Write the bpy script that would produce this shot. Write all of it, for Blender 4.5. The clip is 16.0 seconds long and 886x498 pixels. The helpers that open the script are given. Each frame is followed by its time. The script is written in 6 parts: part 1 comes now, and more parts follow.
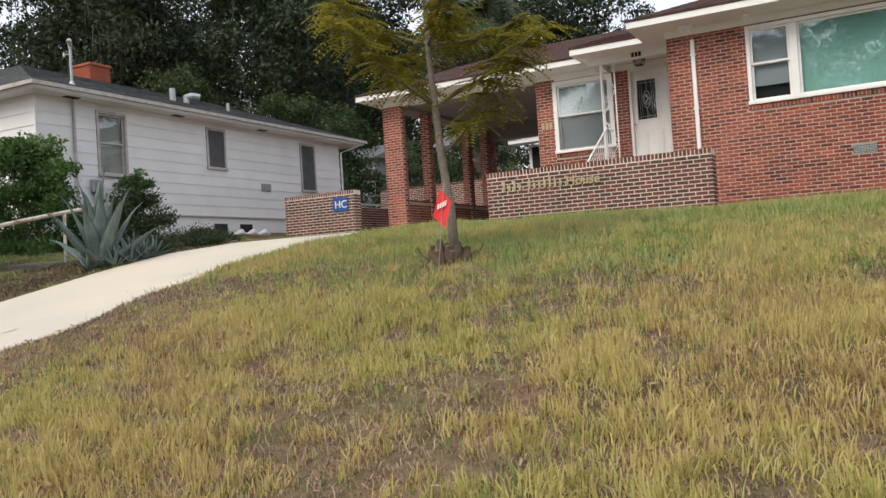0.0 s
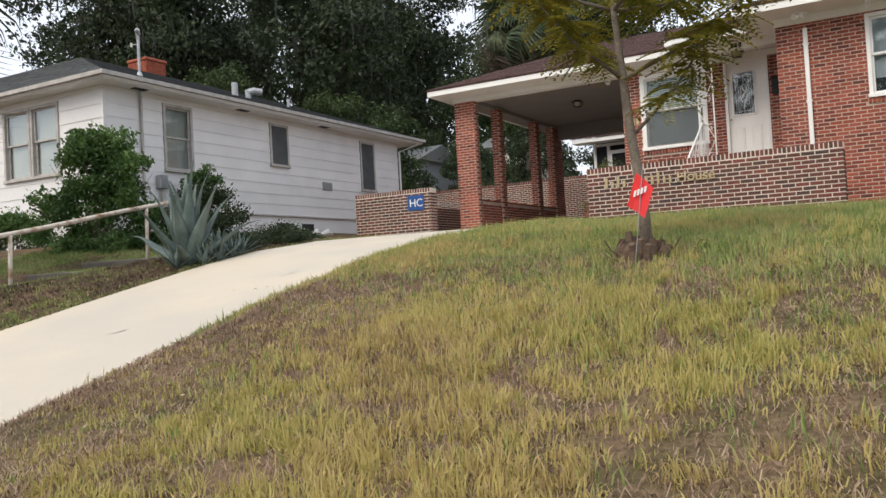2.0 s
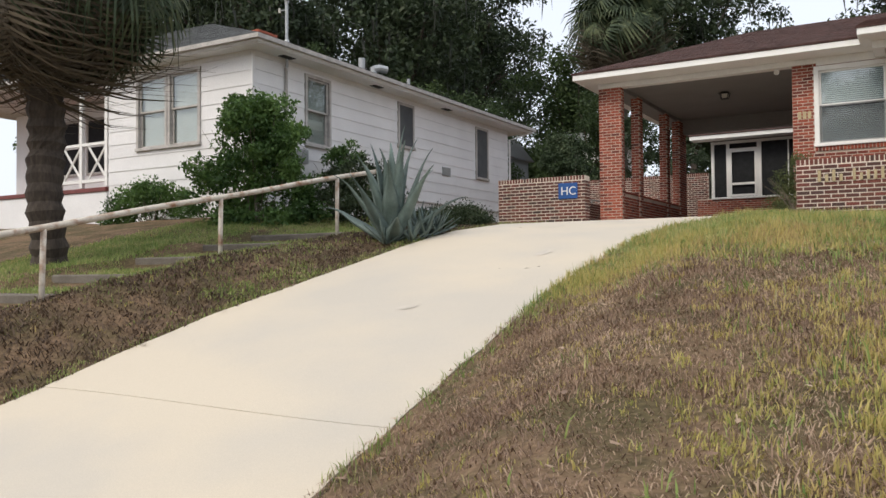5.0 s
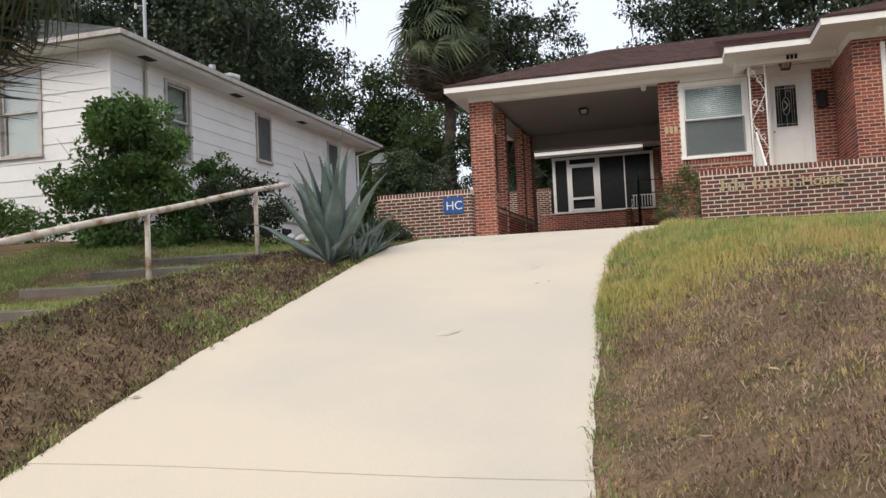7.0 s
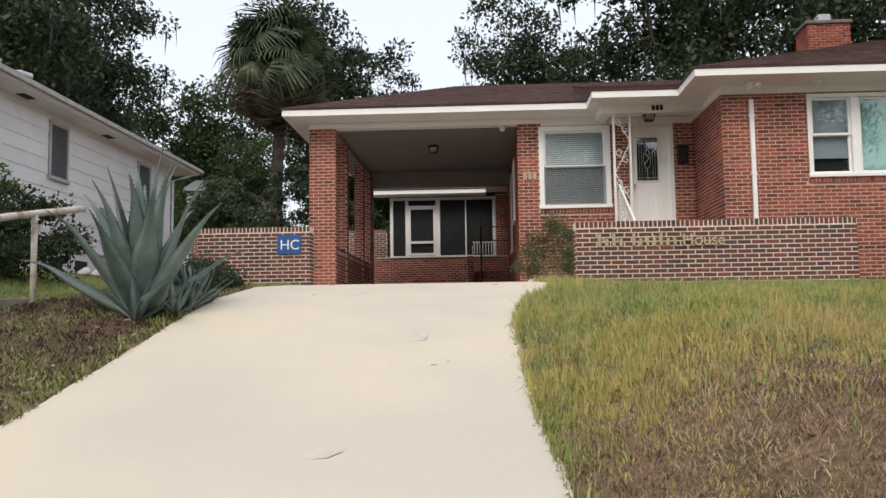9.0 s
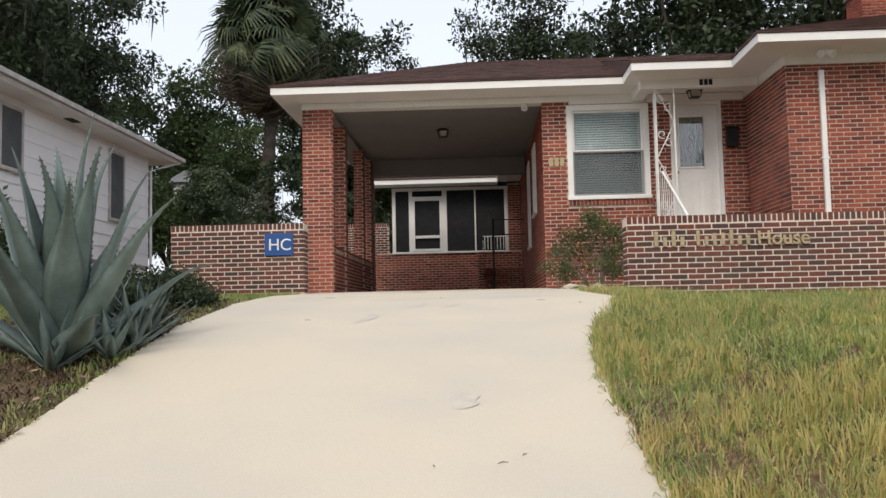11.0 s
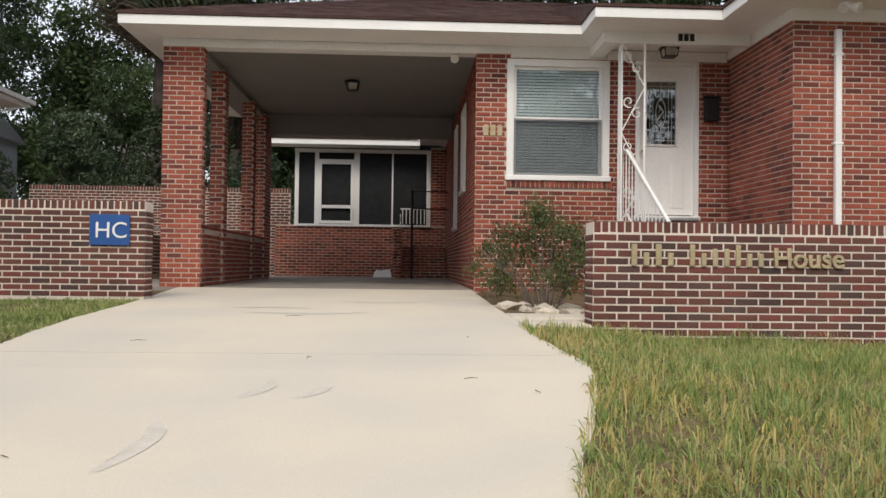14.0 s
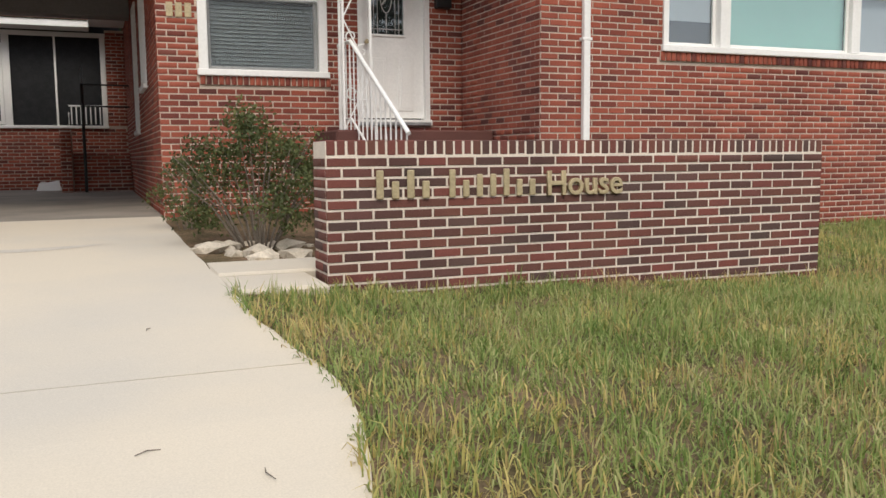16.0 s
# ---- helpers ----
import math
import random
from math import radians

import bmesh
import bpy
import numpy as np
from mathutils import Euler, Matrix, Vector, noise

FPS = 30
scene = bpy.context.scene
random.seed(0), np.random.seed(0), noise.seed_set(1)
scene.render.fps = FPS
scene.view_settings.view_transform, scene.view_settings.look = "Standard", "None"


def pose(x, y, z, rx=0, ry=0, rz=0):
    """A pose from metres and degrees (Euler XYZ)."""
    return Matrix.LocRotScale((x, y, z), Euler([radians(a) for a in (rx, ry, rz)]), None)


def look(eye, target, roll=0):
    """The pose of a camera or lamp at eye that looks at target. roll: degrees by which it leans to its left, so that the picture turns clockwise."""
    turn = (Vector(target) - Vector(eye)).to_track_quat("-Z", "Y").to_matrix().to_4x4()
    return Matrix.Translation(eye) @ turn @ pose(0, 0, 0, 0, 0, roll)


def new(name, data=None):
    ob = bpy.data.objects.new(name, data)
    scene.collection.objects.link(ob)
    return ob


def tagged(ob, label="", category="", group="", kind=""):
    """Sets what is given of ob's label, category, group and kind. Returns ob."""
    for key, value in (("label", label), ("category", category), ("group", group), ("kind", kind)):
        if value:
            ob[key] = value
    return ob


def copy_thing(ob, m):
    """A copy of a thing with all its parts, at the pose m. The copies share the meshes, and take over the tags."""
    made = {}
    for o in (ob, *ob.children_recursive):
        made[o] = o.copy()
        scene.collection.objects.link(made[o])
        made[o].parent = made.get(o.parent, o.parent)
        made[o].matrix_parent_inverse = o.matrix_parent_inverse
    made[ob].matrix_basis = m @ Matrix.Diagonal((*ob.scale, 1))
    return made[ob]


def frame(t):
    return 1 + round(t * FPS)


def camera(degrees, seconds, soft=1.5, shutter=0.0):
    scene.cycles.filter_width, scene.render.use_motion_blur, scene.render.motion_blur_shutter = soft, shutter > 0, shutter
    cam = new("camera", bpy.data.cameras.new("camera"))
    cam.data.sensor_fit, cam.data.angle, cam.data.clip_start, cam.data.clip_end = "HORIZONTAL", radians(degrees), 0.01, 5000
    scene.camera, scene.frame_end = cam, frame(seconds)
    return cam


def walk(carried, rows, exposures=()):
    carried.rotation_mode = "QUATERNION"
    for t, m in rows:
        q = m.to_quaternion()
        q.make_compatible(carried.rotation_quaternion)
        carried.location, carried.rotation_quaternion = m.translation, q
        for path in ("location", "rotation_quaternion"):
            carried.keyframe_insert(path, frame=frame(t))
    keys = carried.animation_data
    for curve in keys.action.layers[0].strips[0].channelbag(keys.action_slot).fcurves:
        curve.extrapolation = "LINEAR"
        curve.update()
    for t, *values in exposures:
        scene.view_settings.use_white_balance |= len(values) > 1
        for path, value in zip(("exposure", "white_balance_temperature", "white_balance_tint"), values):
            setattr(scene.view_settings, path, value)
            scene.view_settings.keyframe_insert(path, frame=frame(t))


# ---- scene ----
import functools

cam = camera(55.0, 16.0)
PATH = [
    (0, (0.559, -0.004, 1.293), (-0.366, 1.769, 1.337), -3.7),
    (0.5, (0.108, 0.127, 1.285), (-0.825, 1.896, 1.281), -3.4),
    (1, (-0.293, 0.186, 1.282), (-1.268, 1.932, 1.296), -3.4),
    (1.5, (-0.744, 0.226, 1.265), (-1.73, 1.965, 1.311), -3.2),
    (2, (-1.156, 0.225, 1.295), (-2.121, 1.975, 1.355), -3.2),
    (2.5, (-1.625, 0.298, 1.322), (-2.579, 2.051, 1.451), -1.3),
    (3, (-2.127, 0.201, 1.254), (-3.113, 1.93, 1.441), -1.0),
    (3.5, (-2.696, 0.142, 1.242), (-3.7, 1.868, 1.362), -0.7),
    (4, (-3.255, 0.053, 1.209), (-4.256, 1.784, 1.264), 0.0),
    (4.2, (-3.432, -0.018, 1.195), (-4.455, 1.7, 1.243), -0.0),
    (6.3, (-5.919, -0.427, 1.199), (-6.749, 1.39, 1.296), -2.5),
    (6.5, (-6.143, -0.378, 1.225), (-6.912, 1.466, 1.321), -2.5),
    (7, (-6.767, -0.18, 1.235), (-7.296, 1.746, 1.329), -2.7),
    (7.5, (-7.147, 0.218, 1.285), (-7.427, 2.195, 1.388), -2.4),
    (8, (-7.407, 0.752, 1.342), (-7.609, 2.738, 1.464), 0.1),
    (8.5, (-7.625, 1.361, 1.44), (-7.784, 3.35, 1.572), 0.1),
    (9, (-7.722, 1.962, 1.554), (-7.82, 3.952, 1.725), -0.8),
    (9.2, (-7.785, 2.125, 1.572), (-7.879, 4.115, 1.756), -1.3),
    (11.3, (-8.231, 4.614, 1.999), (-8.316, 6.608, 2.124), -1.1),
    (11.5, (-8.256, 4.812, 2.055), (-8.342, 6.808, 2.159), -0.6),
    (12, (-8.256, 5.468, 2.175), (-8.368, 7.464, 2.242), 0.2),
    (12.5, (-8.202, 6.002, 2.284), (-8.34, 7.995, 2.374), 0.5),
    (13, (-8.2, 6.466, 2.409), (-8.409, 8.454, 2.482), 0.1),
    (13.5, (-8.181, 7.095, 2.545), (-8.301, 9.091, 2.591), 0.1),
    (14, (-7.998, 7.67, 2.66), (-7.907, 9.668, 2.699), 0.7),
    (14.5, (-7.945, 8.237, 2.744), (-7.608, 10.208, 2.743), 0.9),
    (15, (-7.796, 8.723, 2.807), (-7.242, 10.644, 2.759), 0.7),
    (15.5, (-7.715, 9.168, 2.871), (-7.075, 11.059, 2.751), -0.0),
    (16, (-7.724, 9.738, 2.963), (-6.97, 11.578, 2.747), -0.5),
]
walk(cam, [(t, look(eye, target, roll)) for t, eye, target, roll in PATH],
     [(0, 0.38), (2, 0.36), (3, 0.26), (4, 0.24), (7, 0.28), (12, 0.22), (14, 0.25), (16, 0.32)])

# ---- light ----
SUN_EL, SUN_AZ = 47, 194          # degrees; azimuth clockwise from +y
world = bpy.data.worlds.new("sky")
scene.world = world
world.use_nodes = True
wn = world.node_tree.nodes
bg = wn["Background"]
sky = wn.new("ShaderNodeTexSky")
sky.sky_type = "NISHITA"
sky.sun_disc = False
sky.sun_elevation, sky.sun_rotation = radians(SUN_EL), radians(SUN_AZ)
sky.dust_density, sky.air_density = 4.0, 1.0
# high thin cloud whitens the blue of the sky
veil = wn.new("ShaderNodeMix")
veil.data_type = "RGBA"
veil.inputs[0].default_value = 0.70
veil.inputs[7].default_value = (7.4, 7.7, 8.4, 1)
world.node_tree.links.new(sky.outputs[0], veil.inputs[6])
world.node_tree.links.new(veil.outputs[2], bg.inputs[0])
bg.inputs[1].default_value = 0.135
sun = new("sun", bpy.data.lights.new("sun", "SUN"))
sun.data.energy, sun.data.angle, sun.data.color = 1.45, radians(28), (1.0, 0.93, 0.81)
el, az = radians(SUN_EL), radians(SUN_AZ)
sun_dir = Vector((math.sin(az) * math.cos(el), math.cos(az) * math.cos(el), math.sin(el)))
sun.matrix_world = look(sun_dir * 60, (0, 0, 0))

# ---- materials ----


def mat(name, color, rough=0.7, metal=0.0, var=0.25, scale=8.0, fine=60.0, bump=0.15, second=None, patch=0.5,
        island=0.0, spec=0.4, stretch=(1, 1, 1)):
    """A node material: base colour varied by coarse and fine noise, and by piece, with relief."""
    m = bpy.data.materials.new(name)
    m.use_nodes = True
    nt = m.node_tree
    n, l = nt.nodes, nt.links
    b = n["Principled BSDF"]
    b.inputs["Roughness"].default_value = rough
    b.inputs["Metallic"].default_value = metal
    b.inputs["Specular IOR Level"].default_value = spec
    geo = n.new("ShaderNodeNewGeometry")
    vm = n.new("ShaderNodeVectorMath")
    vm.operation = "MULTIPLY"
    vm.inputs[1].default_value = stretch
    l.new(geo.outputs["Position"], vm.inputs[0])
    n1, n2 = n.new("ShaderNodeTexNoise"), n.new("ShaderNodeTexNoise")
    n1.inputs["Scale"].default_value, n2.inputs["Scale"].default_value = scale, fine
    n1.inputs["Detail"].default_value, n2.inputs["Detail"].default_value = 5, 3
    l.new(vm.outputs[0], n1.inputs["Vector"])
    l.new(vm.outputs[0], n2.inputs["Vector"])
    ramp = n.new("ShaderNodeMapRange")
    ramp.inputs[1].default_value, ramp.inputs[2].default_value = patch - 0.12, patch + 0.12
    l.new(n1.outputs["Fac"], ramp.inputs[0])
    mix = n.new("ShaderNodeMix")
    mix.data_type = "RGBA"
    mix.inputs[6].default_value = (*color, 1)
    mix.inputs[7].default_value = (*(second or [c * (1 - var) for c in color]), 1)
    l.new(ramp.outputs[0], mix.inputs[0])
    hsv = n.new("ShaderNodeHueSaturation")
    l.new(mix.outputs[2], hsv.inputs["Color"])
    grain = n.new("ShaderNodeMapRange")
    grain.inputs[3].default_value, grain.inputs[4].default_value = 1 - var, 1 + var
    grain.inputs[1].default_value, grain.inputs[2].default_value = 0.25, 0.75
    l.new(n2.outputs["Fac"], grain.inputs[0])
    val = grain.outputs[0]
    if island:
        rnd = piece_random(n, l, geo)
        isl = n.new("ShaderNodeMapRange")
        isl.inputs[3].default_value, isl.inputs[4].default_value = 1 - island, 1 + island
        l.new(rnd, isl.inputs[0])
        mul = n.new("ShaderNodeMath")
        mul.operation = "MULTIPLY"
        l.new(val, mul.inputs[0])
        l.new(isl.outputs[0], mul.inputs[1])
        val = mul.outputs[0]
    l.new(val, hsv.inputs["Value"])
    l.new(hsv.outputs[0], b.inputs["Base Color"])
    if bump:
        bp = n.new("ShaderNodeBump")
        bp.inputs["Strength"].default_value = bump
        bp.inputs["Distance"].default_value = 0.01
        l.new(n2.outputs["Fac"], bp.inputs["Height"])
        l.new(bp.outputs[0], b.inputs["Normal"])
    return m


def piece_random(n, l, geo):
    """One random value a piece, whether it is an object of its own or an island of a joined mesh."""
    info = n.new("ShaderNodeObjectInfo")
    add = n.new("ShaderNodeMath")
    add.operation = "ADD"
    l.new(info.outputs["Random"], add.inputs[0])
    l.new(geo.outputs["Random Per Island"], add.inputs[1])
    fr = n.new("ShaderNodeMath")
    fr.operation = "FRACT"
    l.new(add.outputs[0], fr.inputs[0])
    return fr.outputs[0]


def brick_mat(name, stops, scale=25.0):
    """Fired clay: each piece takes its colour from a ramp, with fine grain and soot on it."""
    m = mat(name, (0.3, 0.1, 0.07), rough=0.85, var=0.16, scale=1.3, fine=scale * 6, bump=0.35, spec=0.25)
    n, l = m.node_tree.nodes, m.node_tree.links
    geo = next(x for x in n if x.type == "NEW_GEOMETRY")
    ramp = n.new("ShaderNodeValToRGB")
    ramp.color_ramp.interpolation = "LINEAR"
    els = ramp.color_ramp.elements
    while len(els) < len(stops):
        els.new(0.5)
    for e, (p, c) in zip(els, stops):
        e.position, e.color = p, (*c, 1)
    l.new(piece_random(n, l, geo), ramp.inputs[0])
    mix = next(x for x in n if x.type == "MIX")
    l.new(ramp.outputs[0], mix.inputs[6])
    dark = n.new("ShaderNodeMix")
    dark.data_type, dark.blend_type = "RGBA", "MULTIPLY"
    dark.inputs[0].default_value = 1.0
    dark.inputs[7].default_value = (0.72, 0.74, 0.78, 1)
    l.new(ramp.outputs[0], dark.inputs[6])
    l.new(dark.outputs[2], mix.inputs[7])
    return m


def blade_mat(name, cols, rough=0.55, scale=0.8, trans=0.25, detail=4, lo=0.38, hi=0.62, spread=0.55):
    """Leaves and blades: colour by a slow noise over the place and by the single leaf."""
    m = bpy.data.materials.new(name)
    m.use_nodes = True
    n, l = m.node_tree.nodes, m.node_tree.links
    b = n["Principled BSDF"]
    b.inputs["Roughness"].default_value = rough
    b.inputs["Specular IOR Level"].default_value = 0.25
    geo = n.new("ShaderNodeNewGeometry")
    no = n.new("ShaderNodeTexNoise")
    no.inputs["Scale"].default_value, no.inputs["Detail"].default_value = scale, detail
    l.new(geo.outputs["Position"], no.inputs["Vector"])
    mr = n.new("ShaderNodeMapRange")
    mr.inputs[1].default_value, mr.inputs[2].default_value = lo, hi
    l.new(no.outputs["Fac"], mr.inputs[0])
    rnd = piece_random(n, l, geo)
    k = n.new("ShaderNodeMath")
    k.operation = "MULTIPLY_ADD"
    l.new(rnd, k.inputs[0])
    k.inputs[1].default_value = spread
    k2 = n.new("ShaderNodeMath")
    k2.operation = "MULTIPLY_ADD"
    l.new(mr.outputs[0], k2.inputs[0])
    k2.inputs[1].default_value, k2.inputs[2].default_value = 1 - spread, 0.0
    l.new(k2.outputs[0], k.inputs[2])
    ramp = n.new("ShaderNodeValToRGB")
    els = ramp.color_ramp.elements
    while len(els) < len(cols):
        els.new(0.5)
    for i, (e, c) in enumerate(zip(els, cols)):
        e.position, e.color = i / (len(cols) - 1), (*c, 1)
    l.new(k.outputs[0], ramp.inputs[0])
    l.new(ramp.outputs[0], b.inputs["Base Color"])
    if trans:
        tr = n.new("ShaderNodeBsdfTranslucent")
        l.new(ramp.outputs[0], tr.inputs[0])
        mx = n.new("ShaderNodeMixShader")
        mx.inputs[0].default_value = trans
        l.new(b.outputs[0], mx.inputs[1])
        l.new(tr.outputs[0], mx.inputs[2])
        l.new(mx.outputs[0], n["Material Output"].inputs[0])
    return m


def glass_mat(name, tint=(0.9, 0.95, 0.95)):
    m = bpy.data.materials.new(name)
    m.use_nodes = True
    n, l = m.node_tree.nodes, m.node_tree.links
    lw = n.new("ShaderNodeLayerWeight")
    lw.inputs[0].default_value = 0.5
    pw, fr = n.new("ShaderNodeMath"), n.new("ShaderNodeMath")
    pw.operation, fr.operation = "POWER", "MULTIPLY_ADD"
    pw.inputs[1].default_value = 4.0
    l.new(lw.outputs["Facing"], pw.inputs[0])
    l.new(pw.outputs[0], fr.inputs[0])
    fr.inputs[1].default_value, fr.inputs[2].default_value = 0.80, 0.13
    tp, gl, mx = n.new("ShaderNodeBsdfTransparent"), n.new("ShaderNodeBsdfGlossy"), n.new("ShaderNodeMixShader")
    tp.inputs[0].default_value = (*tint, 1)
    gl.inputs["Roughness"].default_value = 0.02
    l.new(fr.outputs[0], mx.inputs[0])
    l.new(tp.outputs[0], mx.inputs[1])
    l.new(gl.outputs[0], mx.inputs[2])
    l.new(mx.outputs[0], n["Material Output"].inputs[0])
    return m


M_BRICK = brick_mat("red_brick", [(0, (0.13, 0.045, 0.036)), (0.12, (0.22, 0.060, 0.042)), (0.5, (0.31, 0.082, 0.05)),
                                  (0.92, (0.38, 0.105, 0.065)), (1, (0.17, 0.06, 0.048))])
M_DARKBRICK = brick_mat("brown_brick", [(0, (0.085, 0.058, 0.05)), (0.2, (0.125, 0.056, 0.046)), (0.6, (0.16, 0.068, 0.05)),
                                        (0.9, (0.205, 0.066, 0.053)), (1, (0.10, 0.066, 0.058))])
M_MORTAR = mat("mortar", (0.56, 0.46, 0.38), 0.95, var=0.18, scale=3, fine=90, bump=0.4)
M_PALEMORTAR = mat("pale_mortar", (0.70, 0.62, 0.53), 0.95, var=0.12, scale=3, fine=90, bump=0.4)
M_WHITE = mat("white_paint", (0.82, 0.81, 0.78), 0.5, var=0.05, scale=2.5, fine=40, bump=0.05)
M_SOFFIT = mat("soffit_paint", (0.84, 0.82, 0.79), 0.6, var=0.06, scale=1.5, fine=30, bump=0.06)
M_OLDWHITE = mat("weathered_siding", (0.79, 0.78, 0.775), 0.7, var=0.06, scale=1.6, fine=35, bump=0.12, island=0.03)
M_TRIM = mat("weathered_trim", (0.50, 0.47, 0.44), 0.75, var=0.22, scale=6, fine=50, bump=0.2)
M_ROOF = mat("brown_shingle", (0.085, 0.045, 0.038), 0.95, var=0.3, scale=5, fine=90, bump=0.5, island=0.22)
M_GREYROOF = mat("grey_shingle", (0.10, 0.105, 0.105), 0.95, var=0.28, scale=4, fine=90, bump=0.5, island=0.2)
M_CONC = mat("concrete", (0.57, 0.50, 0.395), 0.85, var=0.08, scale=0.55, fine=140, bump=0.12, second=(0.50, 0.455, 0.385), patch=0.54, spec=0.3)
# older grey concrete, its colour lowered further for the shade under the carport
M_GREYCONC = mat("shade_darkened_concrete", (0.29, 0.255, 0.215), 0.9, var=0.14, scale=1.1, fine=90, bump=0.2, second=(0.21, 0.185, 0.16))
M_OLDCONC = mat("old_concrete", (0.17, 0.15, 0.125), 0.95, var=0.25, scale=4, fine=60, bump=0.4)
M_STAIN = mat("tyre_stain", (0.525, 0.475, 0.405), 0.9, var=0.1, scale=9, fine=80, bump=0.05)
M_GROUND = mat("soil_and_thatch", (0.17, 0.115, 0.072), 0.98, var=0.45, scale=2.2, fine=30, bump=1.0, second=(0.09, 0.072, 0.038), spec=0.1)
M_GRASS = blade_mat("dry_grass", [(0.26, 0.165, 0.095), (0.50, 0.38, 0.17), (0.56, 0.46, 0.17), (0.44, 0.40, 0.13), (0.28, 0.30, 0.08)],
                    scale=0.5, trans=0.3, spread=0.55)
M_GREENGRASS = blade_mat("green_grass", [(0.50, 0.44, 0.22), (0.34, 0.37, 0.135), (0.23, 0.31, 0.085), (0.11, 0.19, 0.045)], scale=1.1, trans=0.3, spread=0.75)
M_THATCH = blade_mat("dead_thatch", [(0.13, 0.085, 0.06), (0.29, 0.195, 0.135), (0.50, 0.375, 0.26)], scale=1.1, trans=0.1, spread=0.6)
M_MULCH = blade_mat("leaf_litter", [(0.055, 0.038, 0.026), (0.115, 0.076, 0.052), (0.20, 0.14, 0.09)], scale=1.3, trans=0.1, spread=0.6)
# carport ceiling and beams: the dimness under the roof is put into this grey
M_CEILING = mat("shade_darkened_paint", (0.24, 0.228, 0.215), 0.7, var=0.08, scale=1.2, fine=25, bump=0.08)
M_OAKLEAF = blade_mat("oak_leaf", [(0.018, 0.030, 0.015), (0.036, 0.054, 0.025), (0.062, 0.084, 0.038)], scale=0.25, trans=0.2)
M_LIGHTLEAF = blade_mat("bright_leaf", [(0.025, 0.045, 0.018), (0.05, 0.08, 0.028), (0.085, 0.12, 0.04)], scale=0.3, trans=0.25)
M_OLDLEAF = blade_mat("leathery_leaf", [(0.028, 0.045, 0.022), (0.05, 0.075, 0.036), (0.10, 0.13, 0.065)], scale=1.0, trans=0.15)
M_BUSHLEAF = blade_mat("bush_leaf", [(0.03, 0.065, 0.022), (0.08, 0.15, 0.04), (0.16, 0.26, 0.07)], scale=1.5, trans=0.25)
M_OLIVELEAF = blade_mat("olive_leaf", [(0.045, 0.06, 0.022), (0.085, 0.105, 0.038), (0.16, 0.17, 0.06)], scale=2.5, trans=0.25)
M_YELLEAF = blade_mat("autumn_leaf", [(0.12, 0.14, 0.025), (0.26, 0.25, 0.04), (0.44, 0.34, 0.05)], scale=1.2, trans=0.35, spread=0.8)
M_PALMLEAF = blade_mat("palm_leaf", [(0.03, 0.045, 0.026), (0.06, 0.085, 0.045), (0.15, 0.17, 0.085)], scale=0.8, trans=0.2)
M_DEADLEAF = blade_mat("dead_palm_leaf", [(0.06, 0.048, 0.034), (0.11, 0.09, 0.065), (0.17, 0.14, 0.10)], scale=1.5, trans=0.15)
M_MOSS = blade_mat("hanging_moss", [(0.03, 0.034, 0.027), (0.05, 0.055, 0.045), (0.075, 0.078, 0.066)], scale=1, trans=0.2)
M_AGAVE = mat("agave_leaf", (0.155, 0.205, 0.185), 0.5, var=0.12, scale=2.5, fine=25, bump=0.08, second=(0.09, 0.125, 0.11), spec=0.35)
M_BARK = mat("bark", (0.07, 0.055, 0.043), 0.95, var=0.35, scale=6, fine=30, bump=0.8, stretch=(1, 1, 0.3))
M_GREYBARK = mat("grey_bark", (0.21, 0.175, 0.14), 0.9, var=0.3, scale=9, fine=50, bump=0.6)
M_RUST = mat("rusty_white_paint", (0.58, 0.53, 0.45), 0.7, var=0.12, scale=7, fine=60, bump=0.25, second=(0.27, 0.13, 0.06), patch=0.60)
M_MESHSCREEN = bpy.data.materials.new("window_screen")
M_MESHSCREEN.use_nodes = True
sn, sl = M_MESHSCREEN.node_tree.nodes, M_MESHSCREEN.node_tree.links
sn["Principled BSDF"].inputs["Base Color"].default_value = (0.10, 0.11, 0.12, 1)
st_, sm_ = sn.new("ShaderNodeBsdfTransparent"), sn.new("ShaderNodeMixShader")
sm_.inputs[0].default_value = 0.30
sl.new(st_.outputs[0], sm_.inputs[1])
sl.new(sn["Principled BSDF"].outputs[0], sm_.inputs[2])
sl.new(sm_.outputs[0], sn["Material Output"].inputs[0])
# near-black colour that stands for unlit rooms and hollows
M_DARK = mat("unlit_black", (0.025, 0.025, 0.027), 0.9, var=0.2)
M_BLACK = mat("black_iron", (0.02, 0.02, 0.02), 0.5, metal=0.3, var=0.2)
# opaque and near-black: the dark inside the porches is put into the screen colour
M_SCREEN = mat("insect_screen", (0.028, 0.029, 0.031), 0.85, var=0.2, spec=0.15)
M_OLDSCREEN = mat("weathered_screen", (0.105, 0.11, 0.115), 0.85, var=0.18, scale=3, spec=0.2)
M_BLIND = mat("blind_slat", (0.78, 0.79, 0.80), 0.6, var=0.04)
M_TEAL = mat("teal_shade", (0.30, 0.52, 0.46), 0.8, var=0.06, scale=1.2)
M_GREYSHADE = mat("grey_shade", (0.40, 0.41, 0.44), 0.8, var=0.05, scale=2)
M_OLDSHADE = mat("old_shade", (0.52, 0.50, 0.46), 0.8, var=0.12, scale=3)
M_GLASS = glass_mat("window_glass")
M_BLUE = mat("blue_sign_paint", (0.025, 0.09, 0.29), 0.45, var=0.06, scale=4)
M_SIGNWHITE = mat("sign_white", (0.80, 0.80, 0.78), 0.5, var=0.03)
